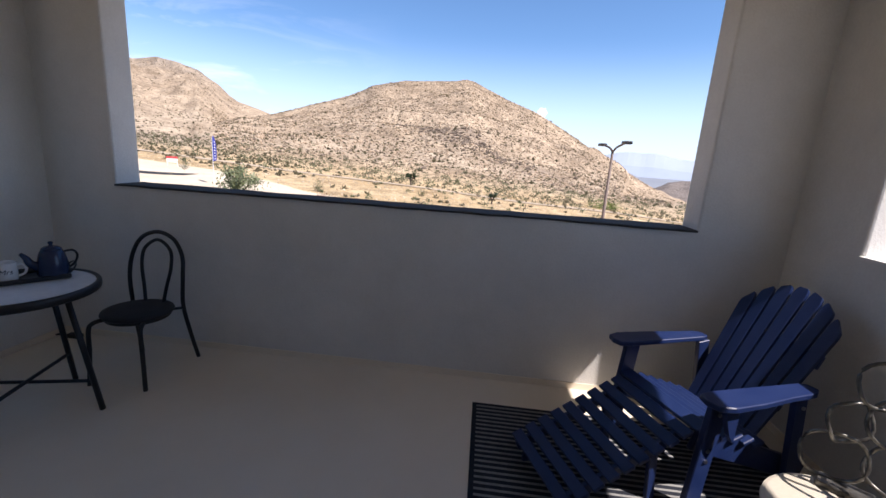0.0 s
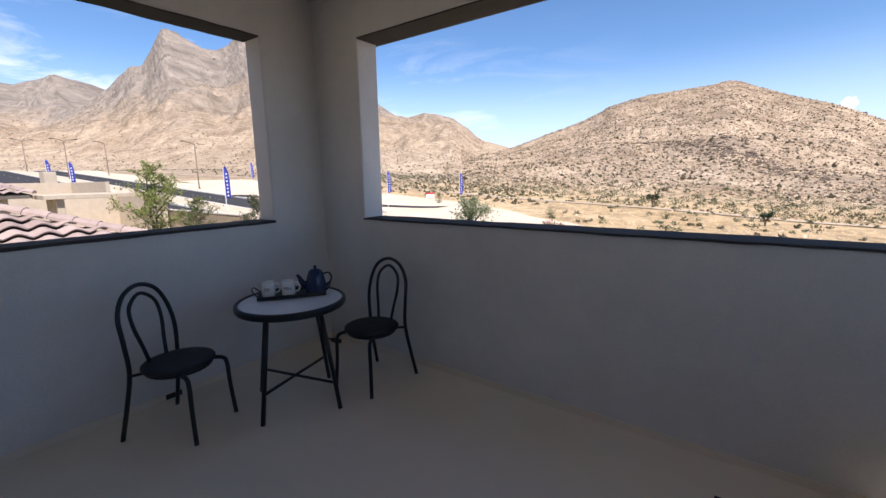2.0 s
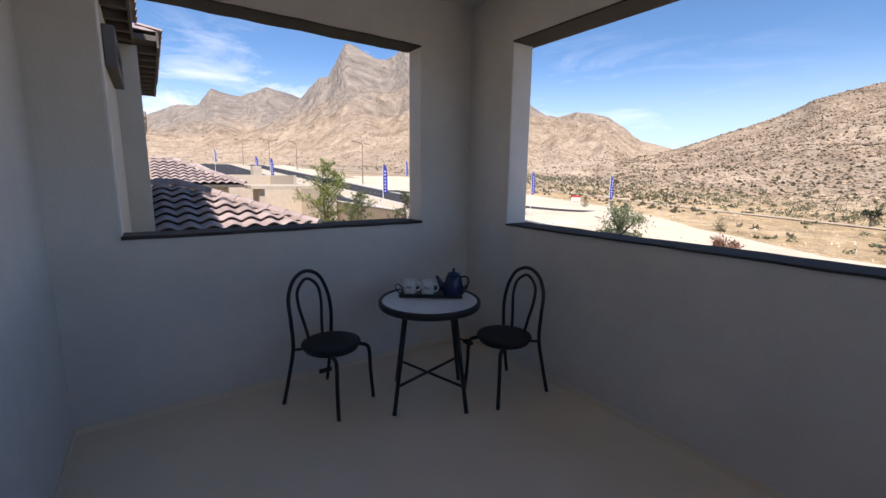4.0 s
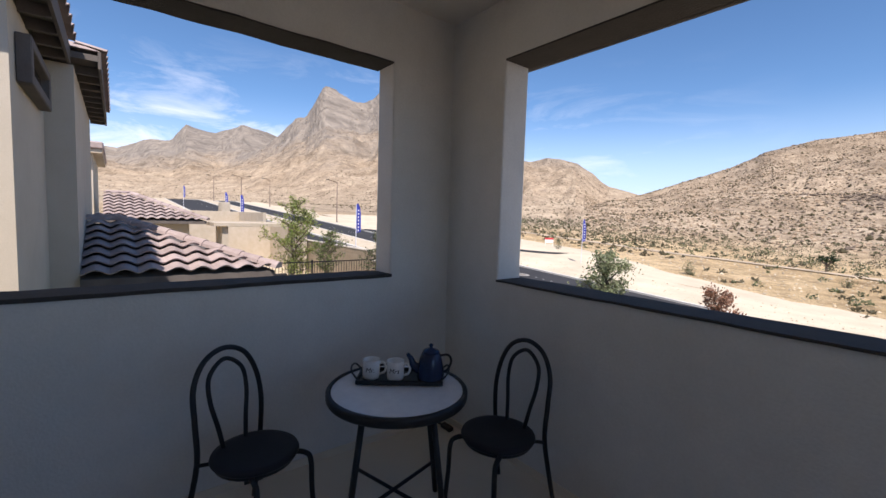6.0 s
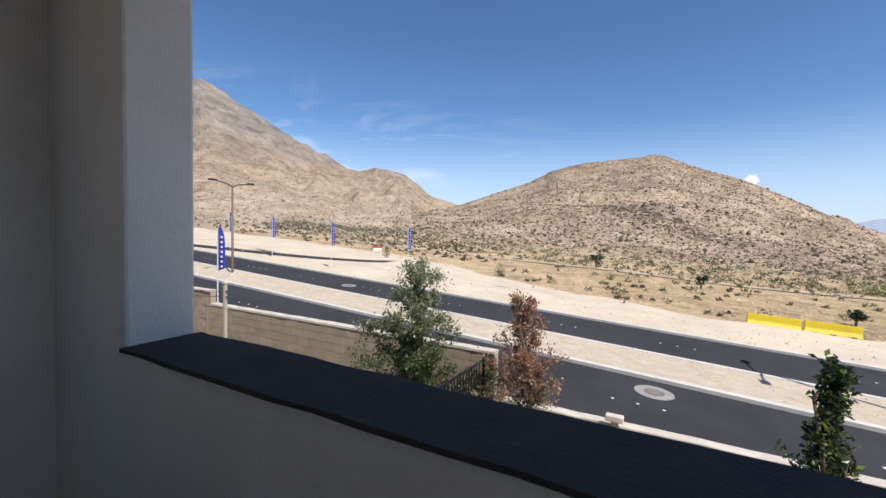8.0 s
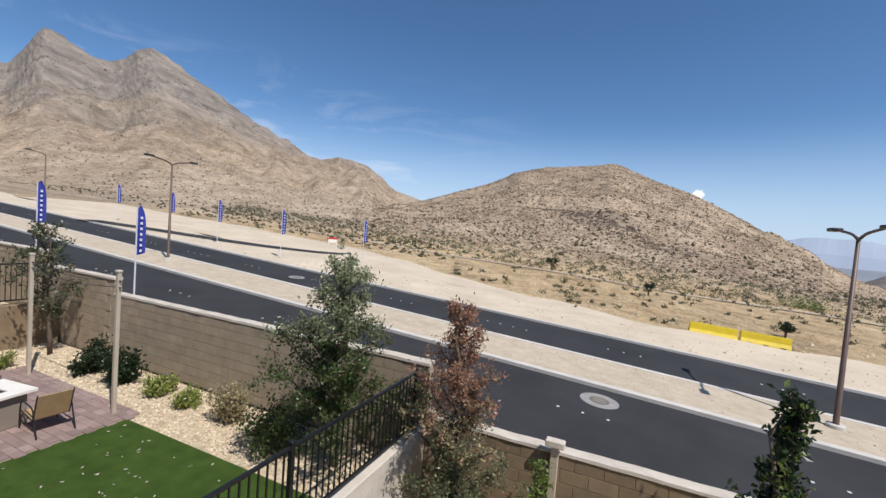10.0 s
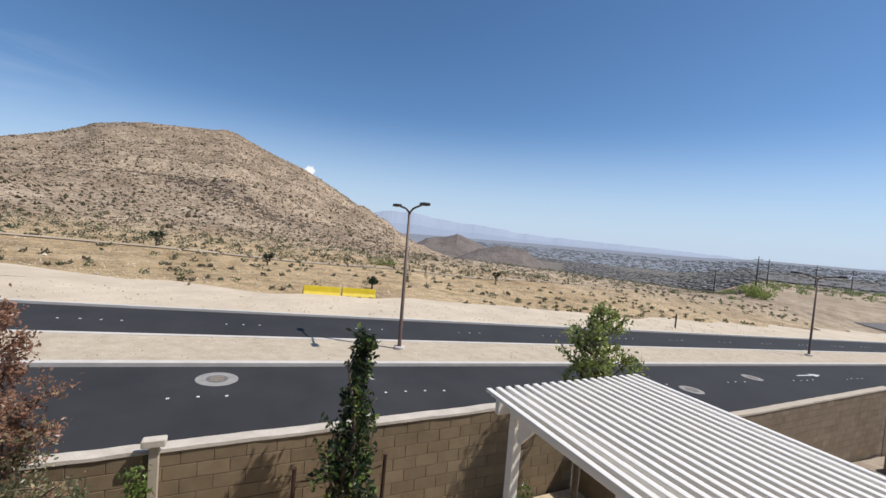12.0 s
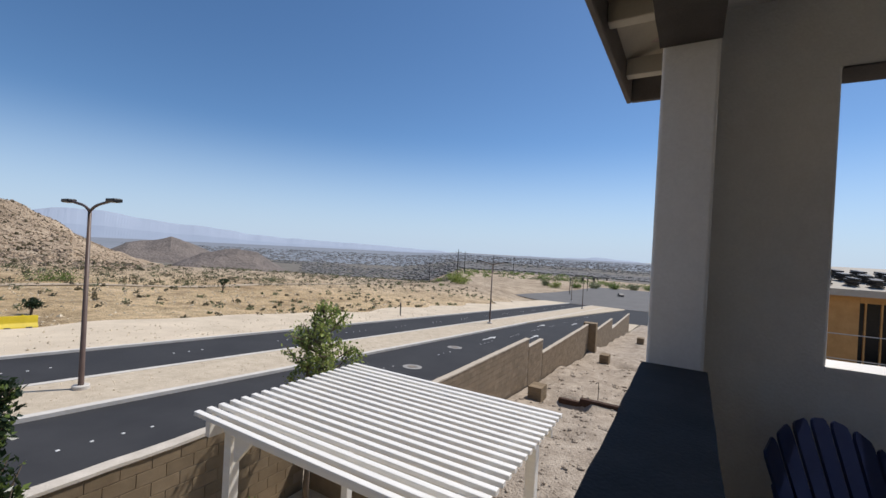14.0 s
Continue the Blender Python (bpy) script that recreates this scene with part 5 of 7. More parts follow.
shrub(6.5, 5.7, -3.4, 1.0, 0.8, 0.06, 1200, M_GREEN, 30, "green bush in gravel beside the pergola")
shrub(-0.5, 5.0, -3.4, 1.3, 1.0, 0.06, 1800, M_OLIVE, 31, "grey-green bush at the foot of a retaining wall")
shrub(0.3, 5.3, -3.4, 1.5, 0.9, 0.06, 1700, M_OLIVE, 32, "grey-green bush at the foot of a young tree")
for x, y in ((2.78, 5.85), (4.0, 5.85)):
    bm = bmesh.new()
    tube(bm, [(x, y, -3.4), (x + 0.03, y, -1.68)], 0.028, 8)
    solo("tree_stake", bm, M_STAKE, "dark round wooden tree stake", "stake", group="tree stakes")
for x0, x1 in ((2.81, 3.48), (3.52, 3.99)):
    bm = bmesh.new()
    tube(bm, [(x0, 5.85, -1.87), ((x0 + x1) / 2, 5.85, -1.89), (x1, 5.88, -1.86)], 0.012, 6)
    solo("tree_tie", bm, M_STAKE, "dark rubber tie between stake and trunk", "tie")

# ---------------------------------------------------------------- western back yard
pv = thing("paver_patio", "reddish brown paver patio beside the lawn", "patio", kind="structure")
bm = bmesh.new()
box(bm, -10.6, -6.19, -1.9, 5.25, -2.42, -2.392)
part("bed", bm, M_MORTAR, pv)
_p = bmesh.new()
box(_p, -0.11, 0.11, -0.073, 0.073, 0, 0.022, 0.004)
PAVE_ME = bpy.data.meshes.new("paver")
_p.to_mesh(PAVE_ME)
_p.free()
PAVE_ME.materials.append(M_STONEPAVE)
for i in range(16):
    for j in range(19):
        x = -6.31 - i * 0.228
        y = 5.16 - j * 0.152
        if i * 19 + j < 300 and x > -10.5:
            o = new("paver", PAVE_ME)
            o.parent = pv
            o.location = (x + (0.114 if j % 2 else 0.0) - 0.05, y, -2.392)
bm = bmesh.new()
for i in range(19):
    for j in range(44):
        x, y = -6.36 - i * 0.228 + (0.114 if j % 2 else 0.0), 5.16 - j * 0.152
        if not (i < 16 and j < 19 and i * 19 + j < 300):
            if y > -1.8:
                box(bm, x - 0.11, x + 0.11, y - 0.073, y + 0.073, -2.392, -2.371)
o = part("far_pavers", bm, M_STONEPAVE, pv)
tagged(o, kind="stuff")


def patio_post(x, y):
    t = thing("patio_post", "tall beige post carrying string lights", "post", "string light posts", m=pose(x, y, -2.39))
    bm = bmesh.new()
    box(bm, -0.034, 0.034, -0.034, 0.034, 0.0, 2.66, 0.005)
    part("shaft", bm, M_PILASTER, t)
    bm = bmesh.new()
    box(bm, -0.045, 0.045, -0.045, 0.045, 2.66, 2.70, 0.005)
    part("cap", bm, M_CAP, t)
    for z in (2.5, 2.38):
        bm = bmesh.new()
        tube(bm, [(0.033, 0, z), (0.07, 0, z)], 0.015, 8)
        part("hook", bm, M_HEAD, t)
    return t


patio_post(-6.57, 4.95)
patio_post(-9.91, 5.04)
for z in (0.11, -0.01):
    bm = bmesh.new()
    tube(bm, [(-9.84 + 3.2 * k / 12, 5.04 - 0.09 * k / 12, z - 0.10 * math.sin(math.pi * k / 12)) for k in range(13)], 0.007, 5)
    solo("string_light_cable", bm, M_HEAD, "thin dark string light cable between posts", "cable")

ft = thing("fire_table", "rectangular fire table with white top and dark burner tray", "table", m=pose(-7.6, 3.45, -2.37, 0, 0, 8))
bm = bmesh.new()
for x0, x1, y0, y1 in ((-0.45, 0.45, -0.62, -0.33), (-0.45, 0.45, 0.33, 0.62), (-0.45, -0.22, -0.33, 0.33), (0.22, 0.45, -0.33, 0.33)):
    box(bm, x0, x1, y0, y1, 0.55, 0.60, 0.003)
part("tabletop", bm, M_WHITE, ft, "white stone top")
bm = bmesh.new()
box(bm, -0.215, 0.215, -0.325, 0.325, 0.54, 0.575)
part("burner", bm, M_BLACK, ft, "black burner tray")
bm = bmesh.new()
box(bm, -0.36, 0.36, -0.52, 0.52, 0.0, 0.548, 0.01)
part("body", bm, M_HOUSED, ft)


def sling_chair(x, y, turn):
    c = thing("patio_chair", "tan sling patio chair with a black tube frame", "chair", "chairs round the fire table", m=pose(x, y, -2.37, 0, 0, turn) @ Matrix.Scale(0.84, 4))
    bm = bmesh.new()
    board(bm, (0.28, 0, 0.36), (-0.22, 0, 0.29), 0.54, 0.018, Vector((0, 1, 0)), 0.006)
    part("seat", bm, M_SLING, c)
    bm = bmesh.new()
    board(bm, (-0.24, 0, 0.31), (-0.42, 0, 0.82), 0.54, 0.018, Vector((0, 1, 0)), 0.006)
    part("backrest", bm, M_SLING, c)
    for s in (-1, 1):
        bm = bmesh.new()
        tube(bm, smoothpath([(0.34, s * 0.30, 0.0), (0.32, s * 0.30, 0.3), (0.26, s * 0.30, 0.55), (0.1, s * 0.30, 0.58), (-0.25, s * 0.30, 0.54), (-0.36, s * 0.30, 0.3), (-0.48, s * 0.30, 0.0)], 4), 0.014, 7)
        part("arm_frame", bm, M_BLACK, c)
        bm = bmesh.new()
        tube(bm, [(0.3, s * 0.285, 0.36), (-0.24, s * 0.285, 0.29), (-0.43, s * 0.285, 0.84)], 0.012, 7)
        part("seat_frame", bm, M_BLACK, c)
    return c


sling_chair(-7.02, 2.95, 150)
sling_chair(-6.9, 4.1, 176)
sling_chair(-9.6, 4.15, -25)

# scattered leaves on the lawn
rng = np.random.default_rng(5)
bm = bmesh.new()
for k in range(120):
    x, y = rng.uniform(-6.0, -1.6), rng.uniform(1.0, 4.8)
    m = pose(x, y, -2.366, rng.uniform(-15, 15), rng.uniform(-15, 15), rng.uniform(0, 360))
    slab(bm, [(-0.03, 0), (0, -0.012), (0.03, 0), (0, 0.012)], 0.003, m)
solo("fallen_leaves", bm, M_CREAM, "dry fallen leaves on the lawn", "leaves", "stuff")

# ---------------------------------------------------------------- tile roofs and houses to the west
bm = bmesh.new()
TW, TL = 0.33, 0.36
n = 8
top, low = [], []
for end, lift in ((0.0, 0.068), (TL, 0.0)):
    top.append([bm.verts.new((end, TW * k / n, lift + 0.07 * (0.5 - 0.5 * math.cos(2 * math.pi * k / n)) ** 0.8)) for k in range(n + 1)])
low = [bm.verts.new((v.co.x + 0.004, v.co.y, v.co.z - 0.02)) for v in top[0]]
for k in range(n):
    bm.faces.new((top[0][k], top[1][k], top[1][k + 1], top[0][k + 1]))
    bm.faces.new((low[k], top[0][k], top[0][k + 1], low[k + 1]))
bmesh.ops.recalc_face_normals(bm, faces=bm.faces)
TILE_ME = bpy.data.meshes.new("roof_tile")
bm.to_mesh(TILE_ME)
bm.free()
TILE_ME.materials.append(M_TILE)
bm = bmesh.new()
a = [[bm.verts.new((x, r * math.cos(math.pi * k / 6), r * math.sin(math.pi * k / 6))) for k in range(7)] for x, r in ((0.0, 0.115), (0.42, 0.095))]
for k in range(6):
    bm.faces.new((a[0][k], a[1][k], a[1][k + 1], a[0][k + 1]))
bm.faces.new(a[0])
bmesh.ops.recalc_face_normals(bm, faces=bm.faces)
RIDGE_ME = bpy.data.meshes.new("ridge_tile")
bm.to_mesh(RIDGE_ME)
bm.free()
RIDGE_ME.materials.append(M_TILE)


def east_roof(parent, xe, yn, ze, ys, run, slope):
    """An east slope with a hip at its north end: eave at x=xe from ys to yn, climbing to the west."""
    bm = bmesh.new()
    A, B = (xe, ys, ze), (xe, yn, ze)
    C, D = (xe - run, yn - run, ze + slope * run), (xe - run, ys, ze + slope * run)
    W = (xe - 2 * run - 3, yn, ze)
    E = (xe - run - 3, yn - run, ze + slope * run)
    vs = [bm.verts.new(p) for p in (A, B, C, D, W, E)]
    F, G = bm.verts.new((xe - 2 * run - 3, yn, ze - 0.12)), bm.verts.new((xe, yn, ze - 0.12))
    H = bm.verts.new((xe, ys, ze - 0.12))
    bm.faces.new(vs[:4])
    bm.faces.new((vs[1], vs[4], vs[5], vs[2]))
    bm.faces.new((vs[1], vs[0], H, G))
    bm.faces.new((vs[4], vs[1], G, F))
    part("roof_deck", bm, M_WOODP, parent)
    ang = math.degrees(math.atan(slope))
    rows = int(run / (0.33 * math.cos(radians(ang)))) + 1
    for r in range(rows):
        d = r * 0.33 * math.cos(radians(ang))
        y = ys
        while y + TW < yn - d + 0.12:
            o = new("roof_tile", TILE_ME)
            o.parent = parent
            o.matrix_basis = Matrix.Translation((xe + 0.03 - d, y, ze + slope * d + 0.012)) @ pose(0, 0, 0, 0, 0, 180) @ pose(0, 0, 0, 0, -ang, 0) @ Matrix.Translation((0, -TW, 0))
            y += TW
    p, q = Vector((xe + 0.05, yn + 0.05, ze + 0.02)), Vector((xe - run, yn - run, ze + slope * run + 0.06))
    L = (q - p).length
    for k in range(int(L / 0.36)):
        o = new("ridge_tile", RIDGE_ME)
        o.parent = parent
        d = (q - p).normalized()
        o.matrix_basis = Matrix.Translation(p + d * 0.36 * k + Vector((0, 0, 0.03))) @ d.to_track_quat("X", "Z").to_matrix().to_4x4()
    q2 = Vector((q.x, ys, q.z))
    for k in range(max(1, int((q - q2).length / 0.36))):
        o = new("ridge_tile", RIDGE_ME)
        o.parent = parent
        o.matrix_basis = Matrix.Translation((q.x, q.y - 0.36 * k, q.z)) @ pose(0, 0, 0, 0, 0, -90)


hw = thing("house", "stucco house with dark eaves and low tile roof", "house", m=None)
bm = bmesh.new()
box(bm, -5.3, -3.0, -14, -2.65, -2.6, 3.42)
box(bm, -9.9, -5.301, -14, -2.34, -2.6, 3.42)
part("wall", bm, M_HOUSE, hw)
bm = bmesh.new()
box(bm, -11.5, -5.7, -2.339, -0.2, -2.6, 0.36)
part("lower_wall", bm, M_HOUSE, hw)
for x0, x1, yw, ye in ((-5.28, -2.6, -2.65, -2.40), (-10.4, -5.285, -2.34, -2.08)):
    bm = bmesh.new()
    box(bm, x0, x1, -14.4, ye, 3.52, 3.60)
    part("eave", bm, M_WOODP, hw, "dark painted eave boards")
    bm = bmesh.new()
    box(bm, x0, x1, ye, ye + 0.035, 3.42, 3.66, 0.004)
    part("fascia", bm, M_WOODP, hw)
    k = x0 + 0.2
    while k < x1:
        bm = bmesh.new()
        box(bm, k, k + 0.06, yw, ye - 0.002, 3.40, 3.519)
        part("rafter", bm, M_WOODP, hw)
        k += 0.5
    for k in range(int((x1 - x0) / TW)):
        o = new("roof_tile", TILE_ME)
        o.parent = hw
        o.matrix_basis = Matrix.Translation((x0 + k * TW + TW, ye + 0.07, 3.665)) @ pose(0, 0, 0, 0, 0, -90) @ pose(0, 0, 0, 0, -18, 0) @ Matrix.Translation((0, -TW, 0))
for a0, a1, yn_, zt in ((-10.4, -5.282, -2.05, 4.9), (-5.278, -2.6, -2.37, 4.3)):
    bm = bmesh.new()
    mx, in_ = (a0 + a1) / 2, (a1 - a0) / 2
    vs = [bm.verts.new(p) for p in ((a0, -14.4, 3.66), (a1, -14.4, 3.66), (a1, yn_, 3.66), (a0, yn_, 3.66), (mx, -14.4 + in_, zt), (mx, yn_ - in_, zt))]
    for f in ((0, 1, 4), (1, 2, 5, 4), (2, 3, 5), (3, 0, 4, 5), (3, 2, 1, 0)):
        bm.faces.new([vs[i] for i in f])
    part("roof", bm, M_TILE, hw)
# carved wooden shutter frame under the near eave
bm = bmesh.new()
for x0, x1, z0, z1 in ((-4.85, -4.73, 2.68, 3.14), (-3.42, -3.3, 2.68, 3.14), (-4.729, -3.421, 2.68, 2.79), (-4.729, -3.421, 3.04, 3.14)):
    box(bm, x0, x1, -2.648, -2.53, z0, z1, 0.01)
w = part("window", bm, M_WOODP, hw, "dark brown window surround")
bm = bmesh.new()
box(bm, -4.728, -3.422, -2.645, -2.61, 2.791, 3.039)
part("pane", bm, M_GLASS, w)
east_roof(hw, -5.2, 0.27, 0.5, -2.338, 2.2, 0.33)

h2 = thing("house", "pale two-storey stucco house with a tile roof", "house")
bm = bmesh.new()
box(bm, -27, -20.2, -14, -2.62, -2.5, 3.7)
box(bm, -26, -18.0, -2.619, 0.5, -2.5, 0.95)
part("wall", bm, M_HOUSE, h2)
bm = bmesh.new()
box(bm, -27.5, -19.8, -14.4, -2.3, 3.7, 3.85)
part("eave", bm, M_PILASTER, h2)
bm = bmesh.new()
box(bm, -27.6, -19.7, -14.4, -2.25, 3.86, 4.15, 0.05)
part("roof", bm, M_TILE, h2)
bm = bmesh.new()
box(bm, -17.999, -17.97, -0.9, -0.2, -0.6, 0.55)
part("window", bm, M_GLASS, h2)
east_roof(h2, -17.4, 1.05, 1.07, -2.3, 2.5, 0.40)
pc = thing("patio_cover", "flat cream patio cover on square posts", "patio cover")
bm = bmesh.new()
box(bm, -18.2, -16.4, 1.15, 4.6, 0.9, 1.05, 0.01)
part("canopy", bm, M_PILASTER, pc)
for x, y in ((-16.7, 1.6), (-17.9, 1.6), (-16.7, 4.3)):
    bm = bmesh.new()
    box(bm, x - 0.11, x + 0.11, y - 0.11, y + 0.11, -1.75, 0.9, 0.01)
    part("post", bm, M_PILASTER, pc)
bm = bmesh.new()
box(bm, -45, -12.61, -3, 6.6, -3.2, -1.75)
solo("yard_west_lots", bm, M_GRAVEL, "gravel yards of neighbouring lots", "yard", "structure")
for x0, x1, zt in ((-27, -20.5, 0.9), (-36, -28.5, 1.5)):
    bm = bmesh.new()
    box(bm, x0, x0 + 0.2, 0.5, 6.6, -1.75, zt, 0.01)
    box(bm, x0, x1, 6.2, 6.4, -1.75, zt, 0.01)
    solo("garden_wall", bm, M_PILASTER, "tan plastered garden wall between lots", "wall", "structure")
bm = bmesh.new()
box(bm, -40.0, -38.6, 5.4, 6.1, -1.75, 2.3, 0.03)
solo("utility_cabinet", bm, M_PILASTER, "cream utility cabinet beyond the garden walls", "cabinet")
shrub(-15.5, 2.6, -1.75, 1.0, 1.6, 0.08, 900, M_GREEN, 41, "green leafy bushes under a patio cover")
sofa = thing("patio_sofa", "grey patio sofa in a neighbouring yard", "sofa", m=pose(-14.6, 2.7, -1.75, 0, 0, 0))
for x0, x1, y0, y1, z0, z1, nm in ((-0.4, 0.4, -0.9, 0.9, 0.1, 0.42, "seat"), (-0.55, -0.401, -0.9, 0.9, 0.1, 0.8, "backrest"), (-0.4, 0.4, -1.1, -0.901, 0.1, 0.6, "armrest"), (-0.4, 0.4, 0.901, 1.1, 0.1, 0.6, "armrest")):
    bm = bmesh.new()
    box(bm, x0, x1, y0, y1, z0, z1, 0.04, 2)
    part(nm, bm, M_HEAD, sofa)
for sx in (-0.35, 0.35):
    for sy in (-0.95, 0.95):
        bm = bmesh.new()
        box(bm, sx - 0.03, sx + 0.03, sy - 0.03, sy + 0.03, 0.0, 0.1)
        part("leg", bm, M_BLACK, sofa)

# ---------------------------------------------------------------- building site to the east
cs = thing("unfinished_house", "house under construction with orange sheathing and stacked roof tiles", "house", m=pose(24, -1.0, -5.0, 0, 0, 0))
for y0, y1, z0, z1 in ((-4.5, 0.0, 0, 5.6), (-12, -7.6, 0, 5.6), (-7.6, -4.5, 0, 2.9), (-7.6, -4.5, 5.35, 5.6)):
    bm = bmesh.new()
    box(bm, 0, 0.15, y0 + 0.004, y1 - 0.004, z0, z1)
    part("sheathing", bm, M_OSB, cs, "orange sheathing board")
bm = bmesh.new()
box(bm, 0.16, 10, -0.15, 0.0, 0, 5.6)
part("sheathing", bm, M_OSB, cs)
for k in range(7):
    bm = bmesh.new()
    y = -4.65 - k * 0.45
    box(bm, 0.02, 0.12, y - 0.05, y, 2.9, 5.35)
    part("stud", bm, M_OSB, cs)
# near-black sheet added to paint the dark inside of the opening
bm = bmesh.new()
box(bm, 3.0, 3.1, -12, -0.2, 0, 5.6)
part("dark_backing", bm, M_HEAD, cs)
bm = bmesh.new()
box(bm, -0.6, 10.5, -12.6, 0.7, 5.61, 5.85)
part("roof_edge", bm, M_RAFTER, cs)
bm = bmesh.new()
vs = [bm.verts.new(p) for p in ((-0.6, -12.6, 5.86), (10.5, -12.6, 5.86), (10.5, 0.7, 5.86), (-0.6, 0.7, 5.86), (5, -8, 6.7), (5, -4, 6.7))]
for f in ((0, 1, 4), (1, 2, 5, 4), (2, 3, 5), (3, 0, 4, 5), (3, 2, 1, 0)):
    bm.faces.new([vs[i] for i in f])
part("roof", bm, M_RAFTER, cs)
r_ = random.Random(3)
for k in range(48):
    x, y = 0.2 + (k % 3) * 0.9 + r_.uniform(-0.15, 0.15), -0.8 - (k // 3) * 0.68 + r_.uniform(-0.12, 0.12)
    z = 5.9 + 0.15 * min(x + 0.6, 5)
    for j in range(4):
        bm = bmesh.new()
        box(bm, -0.2, 0.2, -0.17, 0.17, j * 0.07, j * 0.07 + 0.055, 0, 1, pose(x, y, z, 0, -8, r_.uniform(0, 50)))
        part("loose_tile", bm, M_HEAD, cs)
sg = thing("scaffold", "thin metal guard frame before an unfinished house", "scaffold", m=pose(22.8, -2.2, lot_z(22.8, -2.2), 0, 0, 0))
for k in range(4):
    bm = bmesh.new()
    tube(bm, [(0, -k * 2.0, -0.3), (0, -k * 2.0, 4.4)], 0.025, 6)
    part("upright", bm, M_STEEL, sg)
for z in (2.4, 3.4, 4.3):
    bm = bmesh.new()
    tube(bm, [(0, 0, z), (0, -6.0, z)], 0.02, 6)
    part("bar", bm, M_STEEL, sg)


def rubble(cx, cy, w, n, smin, smax, seed, label, zf):
    g = random.Random(seed)
    bm = bmesh.new()
    for _ in range(n):
        x, y = max(8.7, cx + g.gauss(0, w)), cy + g.gauss(0, w * 0.6)
        s = g.uniform(smin, smax) * g.random()
        if y > 6.3 or s < smin * 0.6:
            continue
        vs = bmesh.ops.create_icosphere(bm, subdivisions=1, radius=s)["verts"]
        q = (g.uniform(0.6, 1.3), g.uniform(0.6, 1.3), g.uniform(0.4, 0.8))
        for v in vs:
            v.co = Vector((x + v.co.x * q[0] * g.uniform(0.8, 1.2), y + v.co.y * q[1] * g.uniform(0.8, 1.2), zf(x, y) + v.co.z * q[2]))
    return solo("rubble", bm, M_DIRT, label, "rubble", "stuff")


rubble(12.5, 2.5, 2.8, 1100, 0.02, 0.09, 7, "broken stones and dirt clods on the lot", lot_z)
rubble(23, 2.5, 6.5, 1300, 0.03, 0.17, 8, "broken stones and dirt clods on the lot", lot_z)
for x, y in ((20.0, 5.6), (32.9, 4.9), (46.8, 3.9), (62.5, 2.6)):
    bp_ = thing("block_stack", "stack of tan concrete blocks on the dirt lot", "blocks", "block stacks", m=pose(x, y, lot_z(x, y) - 0.05))
    for j in range(3):
        for i in range(2):
            bm = bmesh.new()
            box(bm, i * 0.42, i * 0.42 + 0.4, -0.3, 0.3, j * 0.21, j * 0.21 + 0.2, 0.006)
            part("block", bm, M_BLOCK, bp_)

# ---------------------------------------------------------------- street furniture
def street_lamp(x, y, arm=2.1, h=7.45, single=False, turn=4):
    z = grade(x) + 0.19
    t = thing("street_lamp", "bronze street lamp with twin heads on a median" if not single else "bronze street lamp with a single arm", "street lamp", "street lamps", m=pose(x, y, z, 0, 0, turn))
    bm = bmesh.new()
    lathe(bm, [(0.29, -0.05), (0.30, 0.0), (0.30, 0.13), (0.27, 0.16), (0.05, 0.165)], 20)
    part("footing", bm, M_CURB, t)
    bm = bmesh.new()
    tube(bm, [(0, 0, 0.16), (0, 0, 0.2), (0, 0, h)], 0.1, 12, taper=[0.125, 0.105, 0.065])
    part("pole", bm, M_BROWNPOLE, t, smooth=True)
    for s in ((1,) if single else (-1, 1)):
        bm = bmesh.new()
        tube(bm, smoothpath([(0, 0, h - 0.12), (0, s * 0.5, h + 0.12), (0, s * (arm - 0.55), h + 0.3)], 5), 0.055, 8)
        a = part("arm", bm, M_BROWNPOLE, t, smooth=True)
        bm = bmesh.new()
        box(bm, -0.17, 0.17, min(s * (arm - 0.6), s * arm), max(s * (arm - 0.6), s * arm), h + 0.25, h + 0.40, 0.035, 2)
        hd = part("lamp_head", bm, M_HEAD, t)
        bm = bmesh.new()
        box(bm, -0.12, 0.12, min(s * (arm - 0.45), s * (arm - 0.08)), max(s * (arm - 0.45), s * (arm - 0.08)), h + 0.238, h + 0.2495)
        part("lens", bm, M_LAMPGLASS, hd)
    return t


for x in (9.75, -30.9, 51, 104, -105, -140):
    street_lamp(x, 21.5)
for x, y in ((-71.0, 30.3), (-118, 31.5), (134.5, 31.3)):
    street_lamp(x, y, single=True, turn=180)


